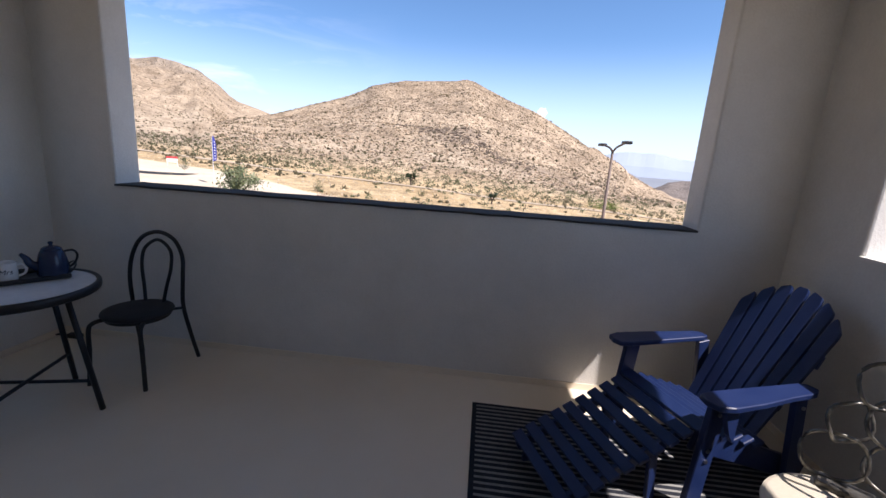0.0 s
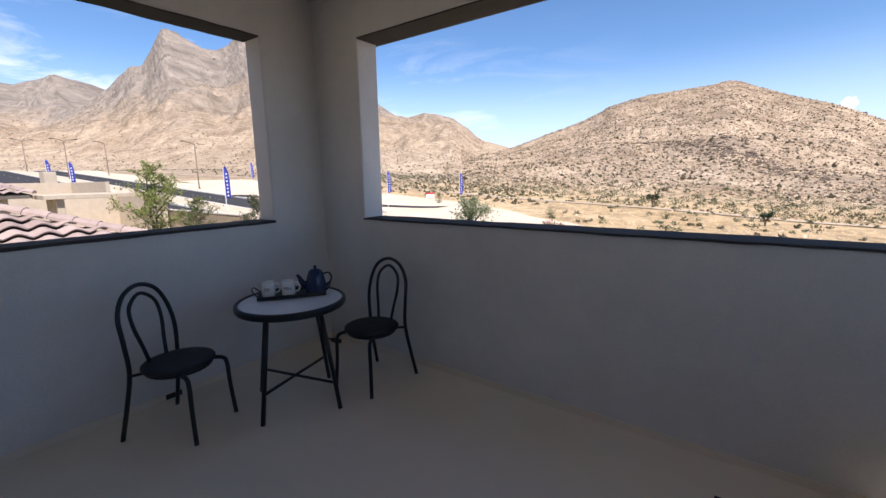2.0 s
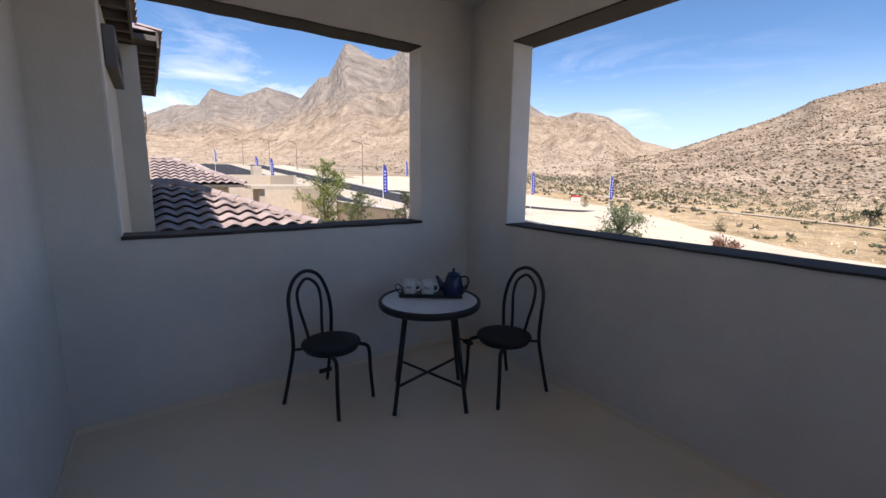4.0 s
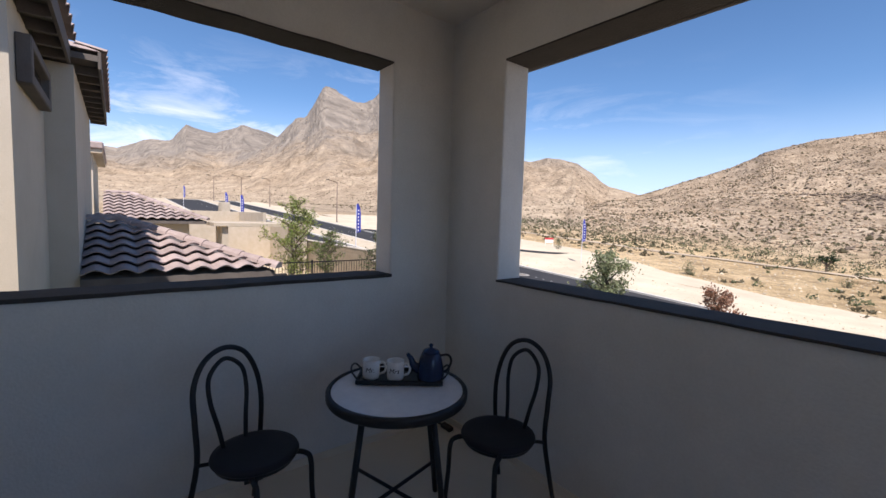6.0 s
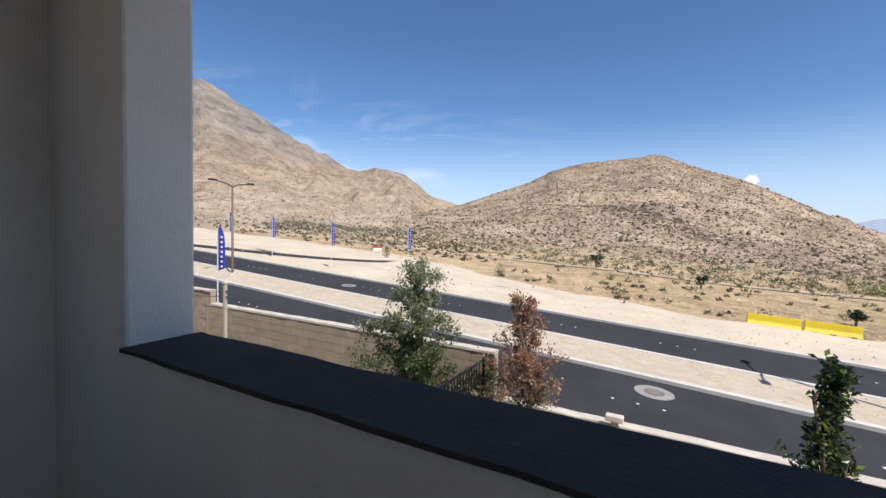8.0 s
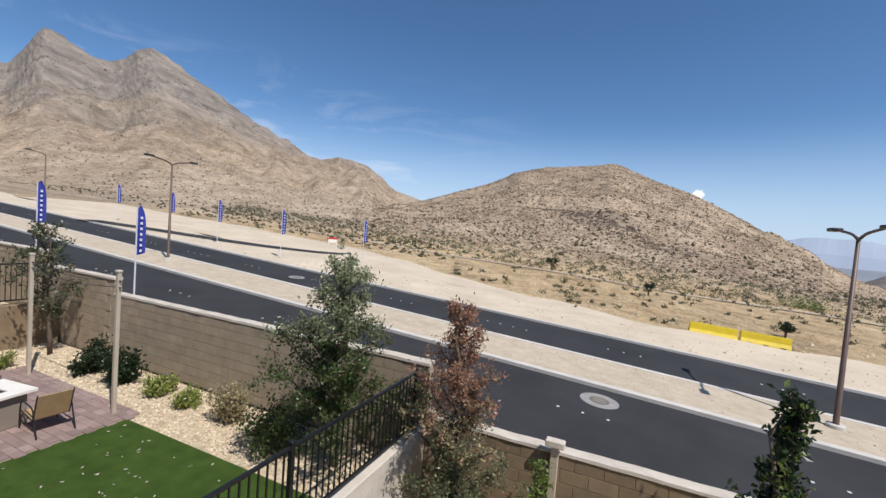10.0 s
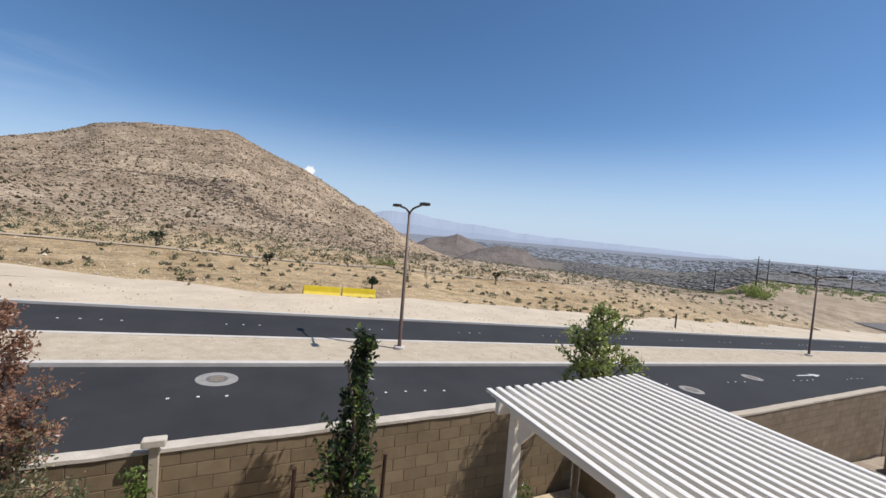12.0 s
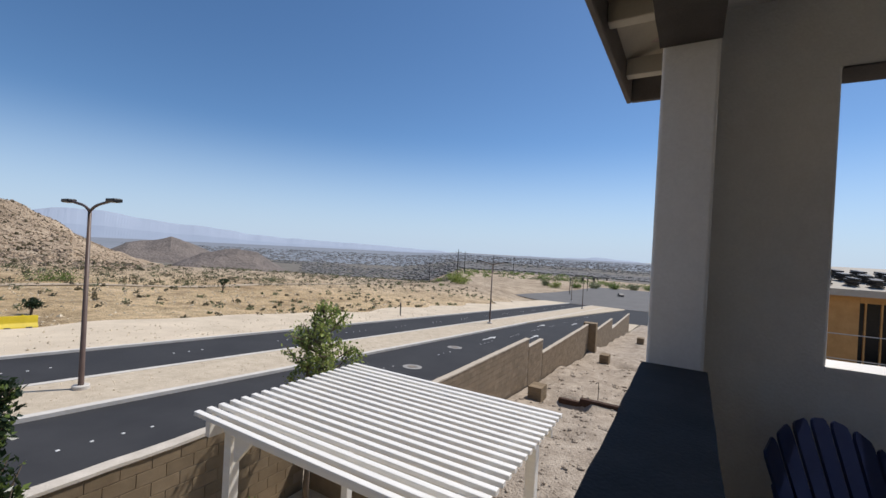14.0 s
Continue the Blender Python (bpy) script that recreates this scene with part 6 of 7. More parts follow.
def barrier(x, y, turn):
    t = thing("road_barrier", "yellow plastic water-filled road barrier on dirt", "barrier", "yellow barriers", m=pose(x, y, land(x, y) + 0.02, 0, math.degrees(math.atan(0.062)), turn))
    bm = bmesh.new()
    prof = [(-0.30, 0.0), (0.30, 0.0), (0.28, 0.12), (0.14, 0.38), (0.10, 0.86), (-0.10, 0.86), (-0.14, 0.38), (-0.28, 0.12)]
    A = [bm.verts.new((-1.6, p, q)) for p, q in prof]
    B = [bm.verts.new((1.6, p, q)) for p, q in prof]
    bm.faces.new(A)
    bm.faces.new(B[::-1])
    for k in range(8):
        bm.faces.new((A[k], B[k], B[(k + 1) % 8], A[(k + 1) % 8]))
    bmesh.ops.recalc_face_normals(bm, faces=bm.faces)
    bmesh.ops.bevel(bm, geom=list(bm.edges), offset=0.025, segments=2, affect="EDGES")
    part("body", bm, M_YELLOW, t)
    for s in (-0.8, 0.8):
        bm = bmesh.new()
        tube(bm, [(s, 0, 0.85), (s, 0, 0.93)], 0.06, 10)
        part("filler_cap", bm, M_YELLOW, t)
    for s in (-1.1, 0.0, 1.1):
        bm = bmesh.new()
        box(bm, s - 0.16, s + 0.16, -0.345, -0.22, 0.03, 0.13, 0.01)
        part("foot_slot", bm, M_HEAD, t, "dark fork pocket")
    return t


barrier(8.1, 38.1, 3)
barrier(11.5, 38.5, 5)


def banner(x, y, h=5.0, cloth=2.4, turn=60):
    t = thing("banner_flag", "tall blue feather flag with white lettering on a white pole", "flag", "blue flags along the road", m=pose(x, y, grade(x) + 0.1, 0, 0, turn))
    bm = bmesh.new()
    tube(bm, [(0, 0, 0), (0, 0, h)], 0.03, 8, taper=[0.035, 0.02])
    part("pole", bm, M_FLAGW, t)
    bm = bmesh.new()
    n = 14
    rows = []
    for k in range(n + 1):
        z = h - cloth + cloth * k / n
        w = 0.15 * cloth * (1 - (k / n) ** 6 * 0.7)
        rows.append([[bm.verts.new((0.02 + w * j / 4, d + 0.05 * math.sin(z * 2.2 + j), z + 0.10 * j / 4)) for j in range(5)] for d in (0.0, 0.006)])
    for A, B in zip(rows, rows[1:]):
        for s in (0, 1):
            for j in range(4):
                bm.faces.new((A[s][j], A[s][j + 1], B[s][j + 1], B[s][j]))
    bmesh.ops.recalc_face_normals(bm, faces=bm.faces)
    c = part("cloth", bm, M_BLUE, t, "blue printed cloth")
    for k in range(7):
        z = h - cloth * 0.92 + k * cloth * 0.115
        for d in (-0.07, 0.075):
            bm = bmesh.new()
            box(bm, cloth * 0.06, cloth * 0.10, d - 0.004, d + 0.004, z, z + cloth * 0.05)
            part("lettering_bar", bm, M_FLAGW, c)
    return t


for x, y, h in ((-24.4, 38.2, 4.8), (-29.9, 32.0, 4.8), (-40.0, 32.7, 4.8), (-60.6, 33.6, 4.8), (-49.5, 33.6, 4.8), (-49.5, 9.3, 4.8), (-58, 9.3, 4.8), (-100, 9.3, 4.8)):
    banner(x, y, h)
banner(-13.7, 9.3, 5.1, 1.65)
banner(-20.4, 9.3, 5.4, 1.7)

sg = thing("road_sign", "small red and white notice board on two posts", "sign", m=pose(-37.6, 49.5, land(-37.6, 49.5), 0, 0, 35))
for s in (-0.55, 0.55):
    bm = bmesh.new()
    box(bm, s - 0.04, s + 0.04, -0.05, 0.05, 0, 1.15)
    part("post", bm, M_WHITE, sg)
bm = bmesh.new()
box(bm, -0.62, 0.62, -0.08, -0.051, 0.5, 1.0)
part("panel", bm, M_WHITE, sg)
bm = bmesh.new()
box(bm, -0.62, 0.62, -0.08, -0.051, 1.001, 1.28)
part("panel", bm, M_RED, sg, "red panel")
fr_ = thing("bike_rack", "small dark metal frame at the roadside", "frame", m=pose(45.8, 31.6, grade(45.8) + 0.17, 0, 0, 40))
bm = bmesh.new()
tube(bm, smoothpath([(-0.5, 0, 0), (-0.5, 0, 1.3), (-0.4, 0, 1.55), (0.4, 0, 1.55), (0.5, 0, 1.3), (0.5, 0, 0)], 4), 0.05, 6)
part("hoop", bm, M_HEAD, fr_)
bm = bmesh.new()
tube(bm, [(-0.5, 0, 0.7), (0.5, 0, 0.7)], 0.04, 6)
part("bar", bm, M_HEAD, fr_)


def manhole(x, y, r=0.62):
    z = grade(x) + 0.06
    t = thing("manhole", "concrete ringed iron manhole cover in the road", "manhole", "manholes", m=pose(x, y, z, 0, math.degrees(math.atan(0.062)), 0))
    bm = bmesh.new()
    lathe(bm, [(r, -0.02), (r, 0.006), (r * 0.55, 0.008)], 32)
    part("collar", bm, M_RING, t)
    bm = bmesh.new()
    lathe(bm, [(r * 0.52, 0.002), (r * 0.52, 0.013), (0.03, 0.015)], 28)
    part("cover", bm, M_OLDROAD, t)
    for k in range(3):
        bm = bmesh.new()
        box(bm, -r * 0.32, r * 0.32, -0.2 + k * 0.17, -0.12 + k * 0.17, 0.014, 0.019)
        part("rib", bm, M_MORTAR, t)


manhole(1.3, 17.6, 0.72)
manhole(24.5, 15.0)
manhole(33.0, 16.6)
manhole(-22.0, 26.0)
bm = bmesh.new()
g = random.Random(9)
for k in range(-18, 16):
    for y in (15.9, 26.2):
        for j in range(3 + g.randrange(2)):
            x = k * 7.3 + j * 0.85 + (1.2 if y > 20 else 0)
            yy = y + g.uniform(-0.06, 0.06)
            z = grade(x) + 0.062
            box(bm, x - 0.05, x + 0.05, yy - 0.05, yy + 0.05, z, z + 0.02, 0.008)
solo("road_studs", bm, M_PAINT, "small white raised road studs", "road studs", "stuff")
for x, y, tn in ((40.5, 16.8, 0), (46.5, 14.2, 4), (58, 17.0, 0), (66, 14.5, 0)):
    bm = bmesh.new()
    m = pose(x, y, grade(x) + 0.064, 0, math.degrees(math.atan(0.062)), tn)
    slab(bm, [(-1.6, -0.08), (0.4, -0.08), (0.4, -0.35), (1.6, 0.0), (0.4, 0.35), (0.4, 0.08), (-1.6, 0.08)], 0.005, m)
    solo("road_arrow", bm, M_PAINT, "white painted turn arrow on asphalt", "road marking", group="road arrows")


# ---------------------------------------------------------------- desert scatter
def scatter(name, places, material, label, category, kind_seed, squash=0.75):
    """Rough low stones or clumps, one small polyhedron each."""
    rng = np.random.default_rng(kind_seed)
    base = np.array([(1, 0, 0), (-1, 0, 0), (0, 1, 0), (0, -1, 0), (0, 0, 1), (0, 0, -0.6)], float)
    tri = np.array([(0, 2, 4), (2, 1, 4), (1, 3, 4), (3, 0, 4), (2, 0, 5), (1, 2, 5), (3, 1, 5), (0, 3, 5)])
    P = np.asarray(places)
    n = len(P)
    j = base[None] * rng.uniform(0.55, 1.35, (n, 6, 1))
    a = rng.uniform(0, 6.28, n)
    c, s = np.cos(a)[:, None], np.sin(a)[:, None]
    x = j[:, :, 0] * c - j[:, :, 1] * s
    y = j[:, :, 0] * s + j[:, :, 1] * c
    v = np.stack([x, y, j[:, :, 2] * squash], 2) * P[:, 3][:, None, None] + P[:, None, :3]
    f = tri[None] + (np.arange(n) * 6)[:, None, None]
    me = bpy.data.meshes.new(name)
    me.from_pydata(v.reshape(-1, 3).tolist(), [], f.reshape(-1, 3).tolist())
    me.materials.append(material)
    return tagged(new(name, me), label, category, kind="stuff")


M_ROCKD = surf("dark_varnished_rock", (0.115, 0.088, 0.066), (0.22, 0.172, 0.132), 0.8, 0.95, 0.6, 6, vary=0.3, island=True, depth=0.2)
M_ROCKL = surf("pale_limestone", (0.29, 0.215, 0.145), (0.44, 0.335, 0.23), 0.8, 0.95, 0.6, 6, vary=0.25, island=True, depth=0.2)
M_SCRUBD = leafy("dark_scrub", (0.085, 0.075, 0.042), (0.155, 0.13, 0.078), 0.9)
g = random.Random(77)
pl, pd, ps = [], [], []
for _ in range(30000):
    az, r = g.uniform(-34, 24), 105 + 245 * g.random() ** 0.8
    x, y = polar(az, r)
    s = g.uniform(0.18, 0.55) * (1.7 if g.random() < 0.08 else 1.0)
    q = (x, y, land(x, y) + s * 0.15, s)
    k = g.random()
    (pl if k < 0.55 else pd if k < 0.75 else ps).append(q)
for _ in range(380):
    az, el = g.gauss(-3, 4.5), g.gauss(0, 1)
    r = 171 + el * 7 - 2.0 * (az + 4)
    x, y = polar(az, r)
    s = g.uniform(0.3, 1.0)
    pd.append((x, y, land(x, y) + s * 0.2, s))
for _ in range(7500):
    az = g.uniform(-95, -30)
    r = g.uniform(0.2, 0.95) * float(np.interp(az, (-92, -72, -45, -41, -28), (1050, 980, 800, 660, 600)))
    x, y = polar(az, r)
    s = g.uniform(0.25, 0.6) * (r / 500 + 0.4)
    (pl if g.random() < 0.4 else ps if g.random() < 0.5 else pd).append((x, y, land(x, y) + s * 0.1, s))
for _ in range(4500):
    az, r = g.uniform(-96, -24), 62 + 300 * g.random() ** 1.3
    x, y = polar(az, r)
    if y < 44 + min(14.0, max(0.0, (-4 - x) * 0.42)):
        continue
    s = g.uniform(0.18, 0.45)
    ps.append((x, y, land(x, y) + s * 0.2, s))
scatter("boulders", pl, M_ROCKL, "pale limestone boulders over the hillsides", "boulders", 1)
scatter("dark_boulders", pd, M_ROCKD, "dark varnished boulders and outcrops on the hill", "boulders", 2)
scatter("hill_scrub", ps, M_SCRUBD, "dark low scrub dotted over the hillsides", "scrub", 3, 0.9)

# leafy scrub on the flat desert, and small stones
pts_g, pts_s, stones = [], [], []
for _ in range(3000):
    y = 37.5 + 85 * g.random() ** 1.25
    x = g.uniform(-1.0, 1.45) * (y + 25)
    if x < -3 and y < 40 + min(14.0, (-4 - x) * 0.42):
        continue
    dens = noise.noise(Vector((x * 0.03, y * 0.05, 4)))
    if g.random() > 0.36 + dens + (0.45 if y > 66 else 0):
        continue
    h = g.uniform(0.18, 0.6) * (1.9 if g.random() < 0.07 else 1.0) * (1.2 if y > 70 else 0.8)
    z = land(x, y) - 0.02
    green = g.random() < 0.45
    for _ in range(26):
        a, rr = g.uniform(0, 6.28), h * 0.9 * math.sqrt(g.random())
        (pts_g if green else pts_s).append((x + rr * math.cos(a), y + rr * math.sin(a), z + h * g.random() * (1.1 - rr / h * 0.6)))
for _ in range(11000):
    y = 29.8 + 70 * g.random() ** 1.2
    x = g.uniform(-0.9, 1.3) * (y + 20)
    s = g.uniform(0.02, 0.075) * (1.8 if g.random() < 0.06 else 1) * (2.0 if y > 39 else 1.0)
    z = grade(x) + 0.17 if y < 36 else land(x, y)
    stones.append((x, y, z + s * 0.2, s))
for _ in range(1500):
    y = g.uniform(19.6, 22.8)
    x = g.uniform(-40, 60)
    s = g.uniform(0.015, 0.05)
    stones.append((x, y, grade(x) + 0.19 + s * 0.2, s))
for _ in range(1500):
    y = g.uniform(66, 112)
    x = g.uniform(-1.0, 1.3) * (y + 20)
    h = g.uniform(0.4, 1.1)
    z = land(x, y) - 0.02
    for _ in range(16):
        a, rr = g.uniform(0, 6.28), h * 1.1 * math.sqrt(g.random())
        (pts_g if g.random() < 0.5 else pts_s).append((x + rr * math.cos(a), y + rr * math.sin(a), z + h * g.random() * 0.8))
holder = thing("desert_scrub", "low dry scrub and creosote bushes over the desert flat", "scrub", kind="stuff")
leaf_cloud("sage_leaves", pts_s, 0.29, M_SAGE, holder, 91)
leaf_cloud("creosote_leaves", pts_g, 0.27, M_OLIVE, holder, 92)
M_PEBBLE = surf("tan_pebble", (0.42, 0.33, 0.22), (0.68, 0.58, 0.43), 9, 0.9, 0.2, 60, vary=0.3, island=True)
peb_ = []
for _ in range(9000):
    x, y = g.uniform(-12.1, -1.25), g.uniform(5.0, 6.5)
    s = g.uniform(0.014, 0.036)
    peb_.append((x, y, -2.4 + s * 0.25, s))
scatter("landscape_pebbles", peb_, M_PEBBLE, "tan landscape pebbles along the yard wall", "pebbles", 14)
scatter("desert_stones", stones, M_PEBBLE, "pale stones strewn over dirt and gravel", "stones", 4)
for k, (x, y, h, w, m, lf, n) in enumerate(((-16, 45, 1.9, 1.5, M_OLIVE, 0.13, 320), (24, 72, 1.5, 6.5, M_GREEN, 0.22, 900), (-5.5, 55, 1.4, 1.5, M_OLIVE, 0.13, 260), (60, 75, 1.5, 4.0, M_OLIVE, 0.2, 500),
                                             (-34, 47, 2.6, 1.6, M_OLIVE, 0.14, 300), (92, 66, 1.2, 3.0, M_OLIVE, 0.2, 400), (104, 60, 1.0, 2.2, M_GREEN, 0.2, 300))):
    shrub(x, y, land(x, y) - 0.1, h, w, lf, n, m, 60 + k, "green desert bush on the flat", name="desert_bush", group="desert bushes", cat="bush")
for k, (x, y, h, w, m) in enumerate(((124, 65, 4.6, 9.0, M_LIME), (131, 70, 3.6, 6.0, M_GREEN), (205, 56, 4.0, 7.0, M_LIME), (222, 50, 3.6, 6.0, M_GREEN), (238, 44, 4.2, 7.0, M_OLIVE), (250, 36, 4.0, 6.5, M_GREEN),
                                      (262, 27, 4.2, 7.0, M_OLIVE), (276, 20, 4.0, 7.0, M_GREEN), (215, 64, 3.5, 6.0, M_OLIVE))):
    shrub(x, y, land(x, y) - 0.1, h, w, 0.5, 1000, m, 160 + k, "spreading green palo verde tree beyond the desert flat", name="desert_tree", group="trees by the far junction", cat="tree")


def joshua(x, y, h, seed):
    q = random.Random(seed)
    t = thing("joshua_tree", "dark spiky joshua tree in the desert", "tree", "joshua trees", m=pose(x, y, land(x, y) - 0.05))
    bm = bmesh.new()
    tips = []
    tube(bm, [(0, 0, 0), (0.05, 0, h * 0.5)], 0.1, 6)
    for k in range(4):
        a = k * 1.6 + q.random()
        e = Vector((0.05 + math.cos(a) * h * 0.28, math.sin(a) * h * 0.28, h * q.uniform(0.75, 1.0)))
        tube(bm, [(0.05, 0, h * 0.48), (e.x * 0.6, e.y * 0.6, h * 0.62), tuple(e)], 0.07, 6)
        tips.append(e)
    part("trunk", bm, M_BARK, t)
    pts = [tuple(e + Vector((q.gauss(0, 0.13), q.gauss(0, 0.13), q.gauss(0, 0.13)))) for e in tips for _ in range(60)]
    leaf_cloud("foliage", pts, 0.3, M_DARKLEAF, t, seed)


joshua(4.3, 58, 1.4, 1)
joshua(14.5, 45, 1.05, 2)
joshua(41, 62, 1.8, 3)
joshua(-9, 66, 2.0, 4)

# dirt track across the flat
M_TRACK = surf("dirt_track_soil", (0.38, 0.30, 0.21), (0.52, 0.42, 0.305), 0.3, 0.95, 0.5, 6, depth=0.03, big=0.75)
bm = bmesh.new()
rows = []
for k in range(60):
    x = -60 + k * 2.6
    y = 66 + 5 * math.sin(x * 0.02) - x * 0.03
    rows.append([bm.verts.new((x, y + d, land(x, y + d) + 0.12)) for d in (-1.1, 0, 1.1)])
for A, B in zip(rows, rows[1:]):
    for j in range(2):
        bm.faces.new((A[j], B[j], B[j + 1], A[j + 1]))
solo("dirt_track", bm, M_TRACK, "pale dirt track through the scrub", "track", "structure")
bm = bmesh.new()
rows = []
for k in range(25):
    s = k / 24
    x = -60 + 30 * s
    y = 30 + 14 * s * s + 1.5 * math.sin(s * 5)
    rows.append([bm.verts.new((x, y + d, max(grade(x) + 0.2, land(x, y + d) + 0.14))) for d in (-1.4, 1.4)])
for A, B in zip(rows, rows[1:]):
    bm.faces.new((A[0], B[0], B[1], A[1]))
solo("side_road", bm, M_ASPHALT, "short dark asphalt spur off the road", "road", "structure")

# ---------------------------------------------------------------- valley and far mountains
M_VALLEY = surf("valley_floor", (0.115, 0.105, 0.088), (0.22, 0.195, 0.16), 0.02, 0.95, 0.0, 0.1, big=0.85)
# far copy of the valley floor, blued to paint in the haze
M_VALLEYFAR = surf("valley_floor_haze_tint", (0.17, 0.19, 0.215), (0.26, 0.28, 0.31), 0.004, 0.95, 0.0, 0.02, big=0.85)
# distance haze is mixed into this range's base colour
M_FARM = surf("far_range_haze_tint", (0.335, 0.385, 0.465), (0.37, 0.42, 0.50), 0.003, 1.0, 0.0, 0.01)
M_FARHILL = surf("dark_far_hill", (0.115, 0.098, 0.088), (0.25, 0.21, 0.18), 0.035, 0.95, 0.9, 0.25, depth=3.0, big=0.8)


def far_hill(azs, els, d, foot, back, seed):
    """A low rocky cone standing in the valley."""
    n, verts, faces = 70, [], []
    steps = [foot + (d + back - foot) * i / 26 for i in range(27)]
    for r in steps:
        for k in range(n + 1):
            a = azs[0] + (azs[-1] - azs[0]) * k / n
            x, y = polar(a, r)
            z = land(x, y, False)
            top = EYE0[2] + d * math.tan(radians(float(np.interp(a, azs, els))))
            s = max(0.0, (r - foot) / (d - foot) if r < d else 1 - (r - d) / back)
            up = max(0.0, top - z) * s ** 0.85
            verts.append((x, y, z - 1 + up + min(1.0, up / 8) * 3.0 * noise.fractal(Vector((x * 0.02, y * 0.02, seed)), 1.0, 2.0, 6)))
    for i in range(26):
        for k in range(n):
            faces.append((i * (n + 1) + k, i * (n + 1) + k + 1, (i + 1) * (n + 1) + k + 1, (i + 1) * (n + 1) + k))
    me = bpy.data.meshes.new("far_hill")
    me.from_pydata(verts, [], faces)
    me.materials.append(M_FARHILL)
    tagged(new("far_hill", me), "grey-brown rocky hill rising from the valley", "hill", kind="structure")


far_hill((17.5, 20.5, 22.5, 24.6, 26.5, 28.2, 30.4, 32.5), (-4.0, -2.2, -1.1, -0.75, -0.2, -0.75, -1.7, -4.0), 900.0, 760.0, 180.0, 3)
far_hill((25.0, 27, 29.5, 31.5, 33.4, 35.6, 38.4, 40.5), (-5.5, -3.4, -2.1, -1.5, -1.3, -1.6, -3.5, -5.5), 640.0, 540.0, 140.0, 8)
verts, faces = [], []
azs = [float(a) for a in np.arange(16, 100.1, 1.0)]
rs = (400, 440, 520, 650, 820, 1050, 1300, 1500, 2000, 2700, 3600, 4500)
for r in rs:
    for a in azs:
        x, y = polar(a, r)
        verts.append((x, y, land(x, y, False) + (0.5 if r > 430 else -1.5)))
nA = len(azs)
for i in range(len(rs) - 1):
    for k in range(nA - 1):
        faces.append((i * nA + k, (i + 1) * nA + k, (i + 1) * nA + k + 1, i * nA + k + 1))
me = bpy.data.meshes.new("valley_floor")
me.from_pydata(verts, [], faces)
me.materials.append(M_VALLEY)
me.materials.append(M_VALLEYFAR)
# outer rings take the haze-coloured copy
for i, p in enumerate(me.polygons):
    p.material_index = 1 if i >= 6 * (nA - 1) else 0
tagged(new("valley_floor", me), "valley floor with a spread of suburbs, haze coloured into its far part", "valley", kind="structure")
FM_AZ = (8, 12, 15, 17.5, 20.4, 23.5, 27, 30.2, 34, 37.8, 45, 52.4, 64, 70.8, 75, 80.7, 85.2, 92, 100)
FM_EL = (0.3, 1.0, 1.5, 2.1, 2.0, 1.45, 1.15, 1.0, 0.45, 0.25, 0.0, -0.15, -0.75, -0.45, -0.5, -0.15, -0.6, -0.9, -1.2)
verts, faces = [], []
aa = np.arange(8, 100, 0.25)
for a in aa:
    e = float(np.interp(a, FM_AZ, FM_EL)) + 0.14 * noise.fractal(Vector((a * 0.35, 0, 1)), 1.0, 2.0, 6)
    for r, z in ((4200, -110), (4350, EYE0[2] + 4350 * math.tan(radians(e * 0.5 - 0.6))), (4550, EYE0[2] + 4550 * math.tan(radians(e))), (4700, -110)):
        x, y = polar(float(a), r)
        verts.append((x, y, z))
for k in range(len(aa) - 1):
    for j in range(3):
        faces.append((k * 4 + j, (k + 1) * 4 + j, (k + 1) * 4 + j + 1, k * 4 + j + 1))
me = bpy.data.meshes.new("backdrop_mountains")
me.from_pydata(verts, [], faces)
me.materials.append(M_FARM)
tagged(new("backdrop_mountains", me), "distant mountain range, coloured pale blue for haze", "mountains", kind="structure")
houses, trees_far = [], []
for _ in range(13000):
    a, r = g.uniform(22, 92), 430 * math.exp(g.random() * 1.9)
    x, y = polar(a, r)
    if y < 70 and x < 300 or (a > 66 and r < 480) or (a < 41 and r < 1050):
        continue
    (houses if g.random() < 0.5 else trees_far).append((x, y, land(x, y, False) + 0.5, g.uniform(1.0, 2.0) * (1 + r / 2000)))
verts, faces = [], []
for x, y, z, s in houses:
    w, d, h = s * g.uniform(1.0, 2.2), s * g.uniform(1.0, 1.8), 0.9 + s * 0.12
    k = len(verts)
    verts += [(x - w, y - d, z), (x + w, y - d, z), (x + w, y + d, z), (x - w, y + d, z), (x - w, y - d, z + h), (x + w, y - d, z + h), (x + w, y + d, z + h), (x - w, y + d, z + h), (x - w * 0.4, y, z + h * 1.5), (x + w * 0.4, y, z + h * 1.5)]
    faces += [(k, k + 1, k + 5, k + 4), (k + 1, k + 2, k + 6, k + 5), (k + 2, k + 3, k + 7, k + 6), (k + 3, k, k + 4, k + 7), (k + 4, k + 5, k + 9, k + 8), (k + 5, k + 6, k + 9), (k + 6, k + 7, k + 8, k + 9), (k + 7, k + 4, k + 8)]
me = bpy.data.meshes.new("suburb")
me.from_pydata(verts, [], faces)
me.materials.append(surf("suburb_walls", (0.135, 0.13, 0.125), (0.215, 0.205, 0.195), 0.02, 0.9, 0.0, 0.2, vary=0.16, island=True))
tagged(new("suburb", me), "far low houses of a suburb in the valley", "houses", kind="stuff")
trees_far = [(x, y, z, s * 0.9) for x, y, z, s in trees_far]
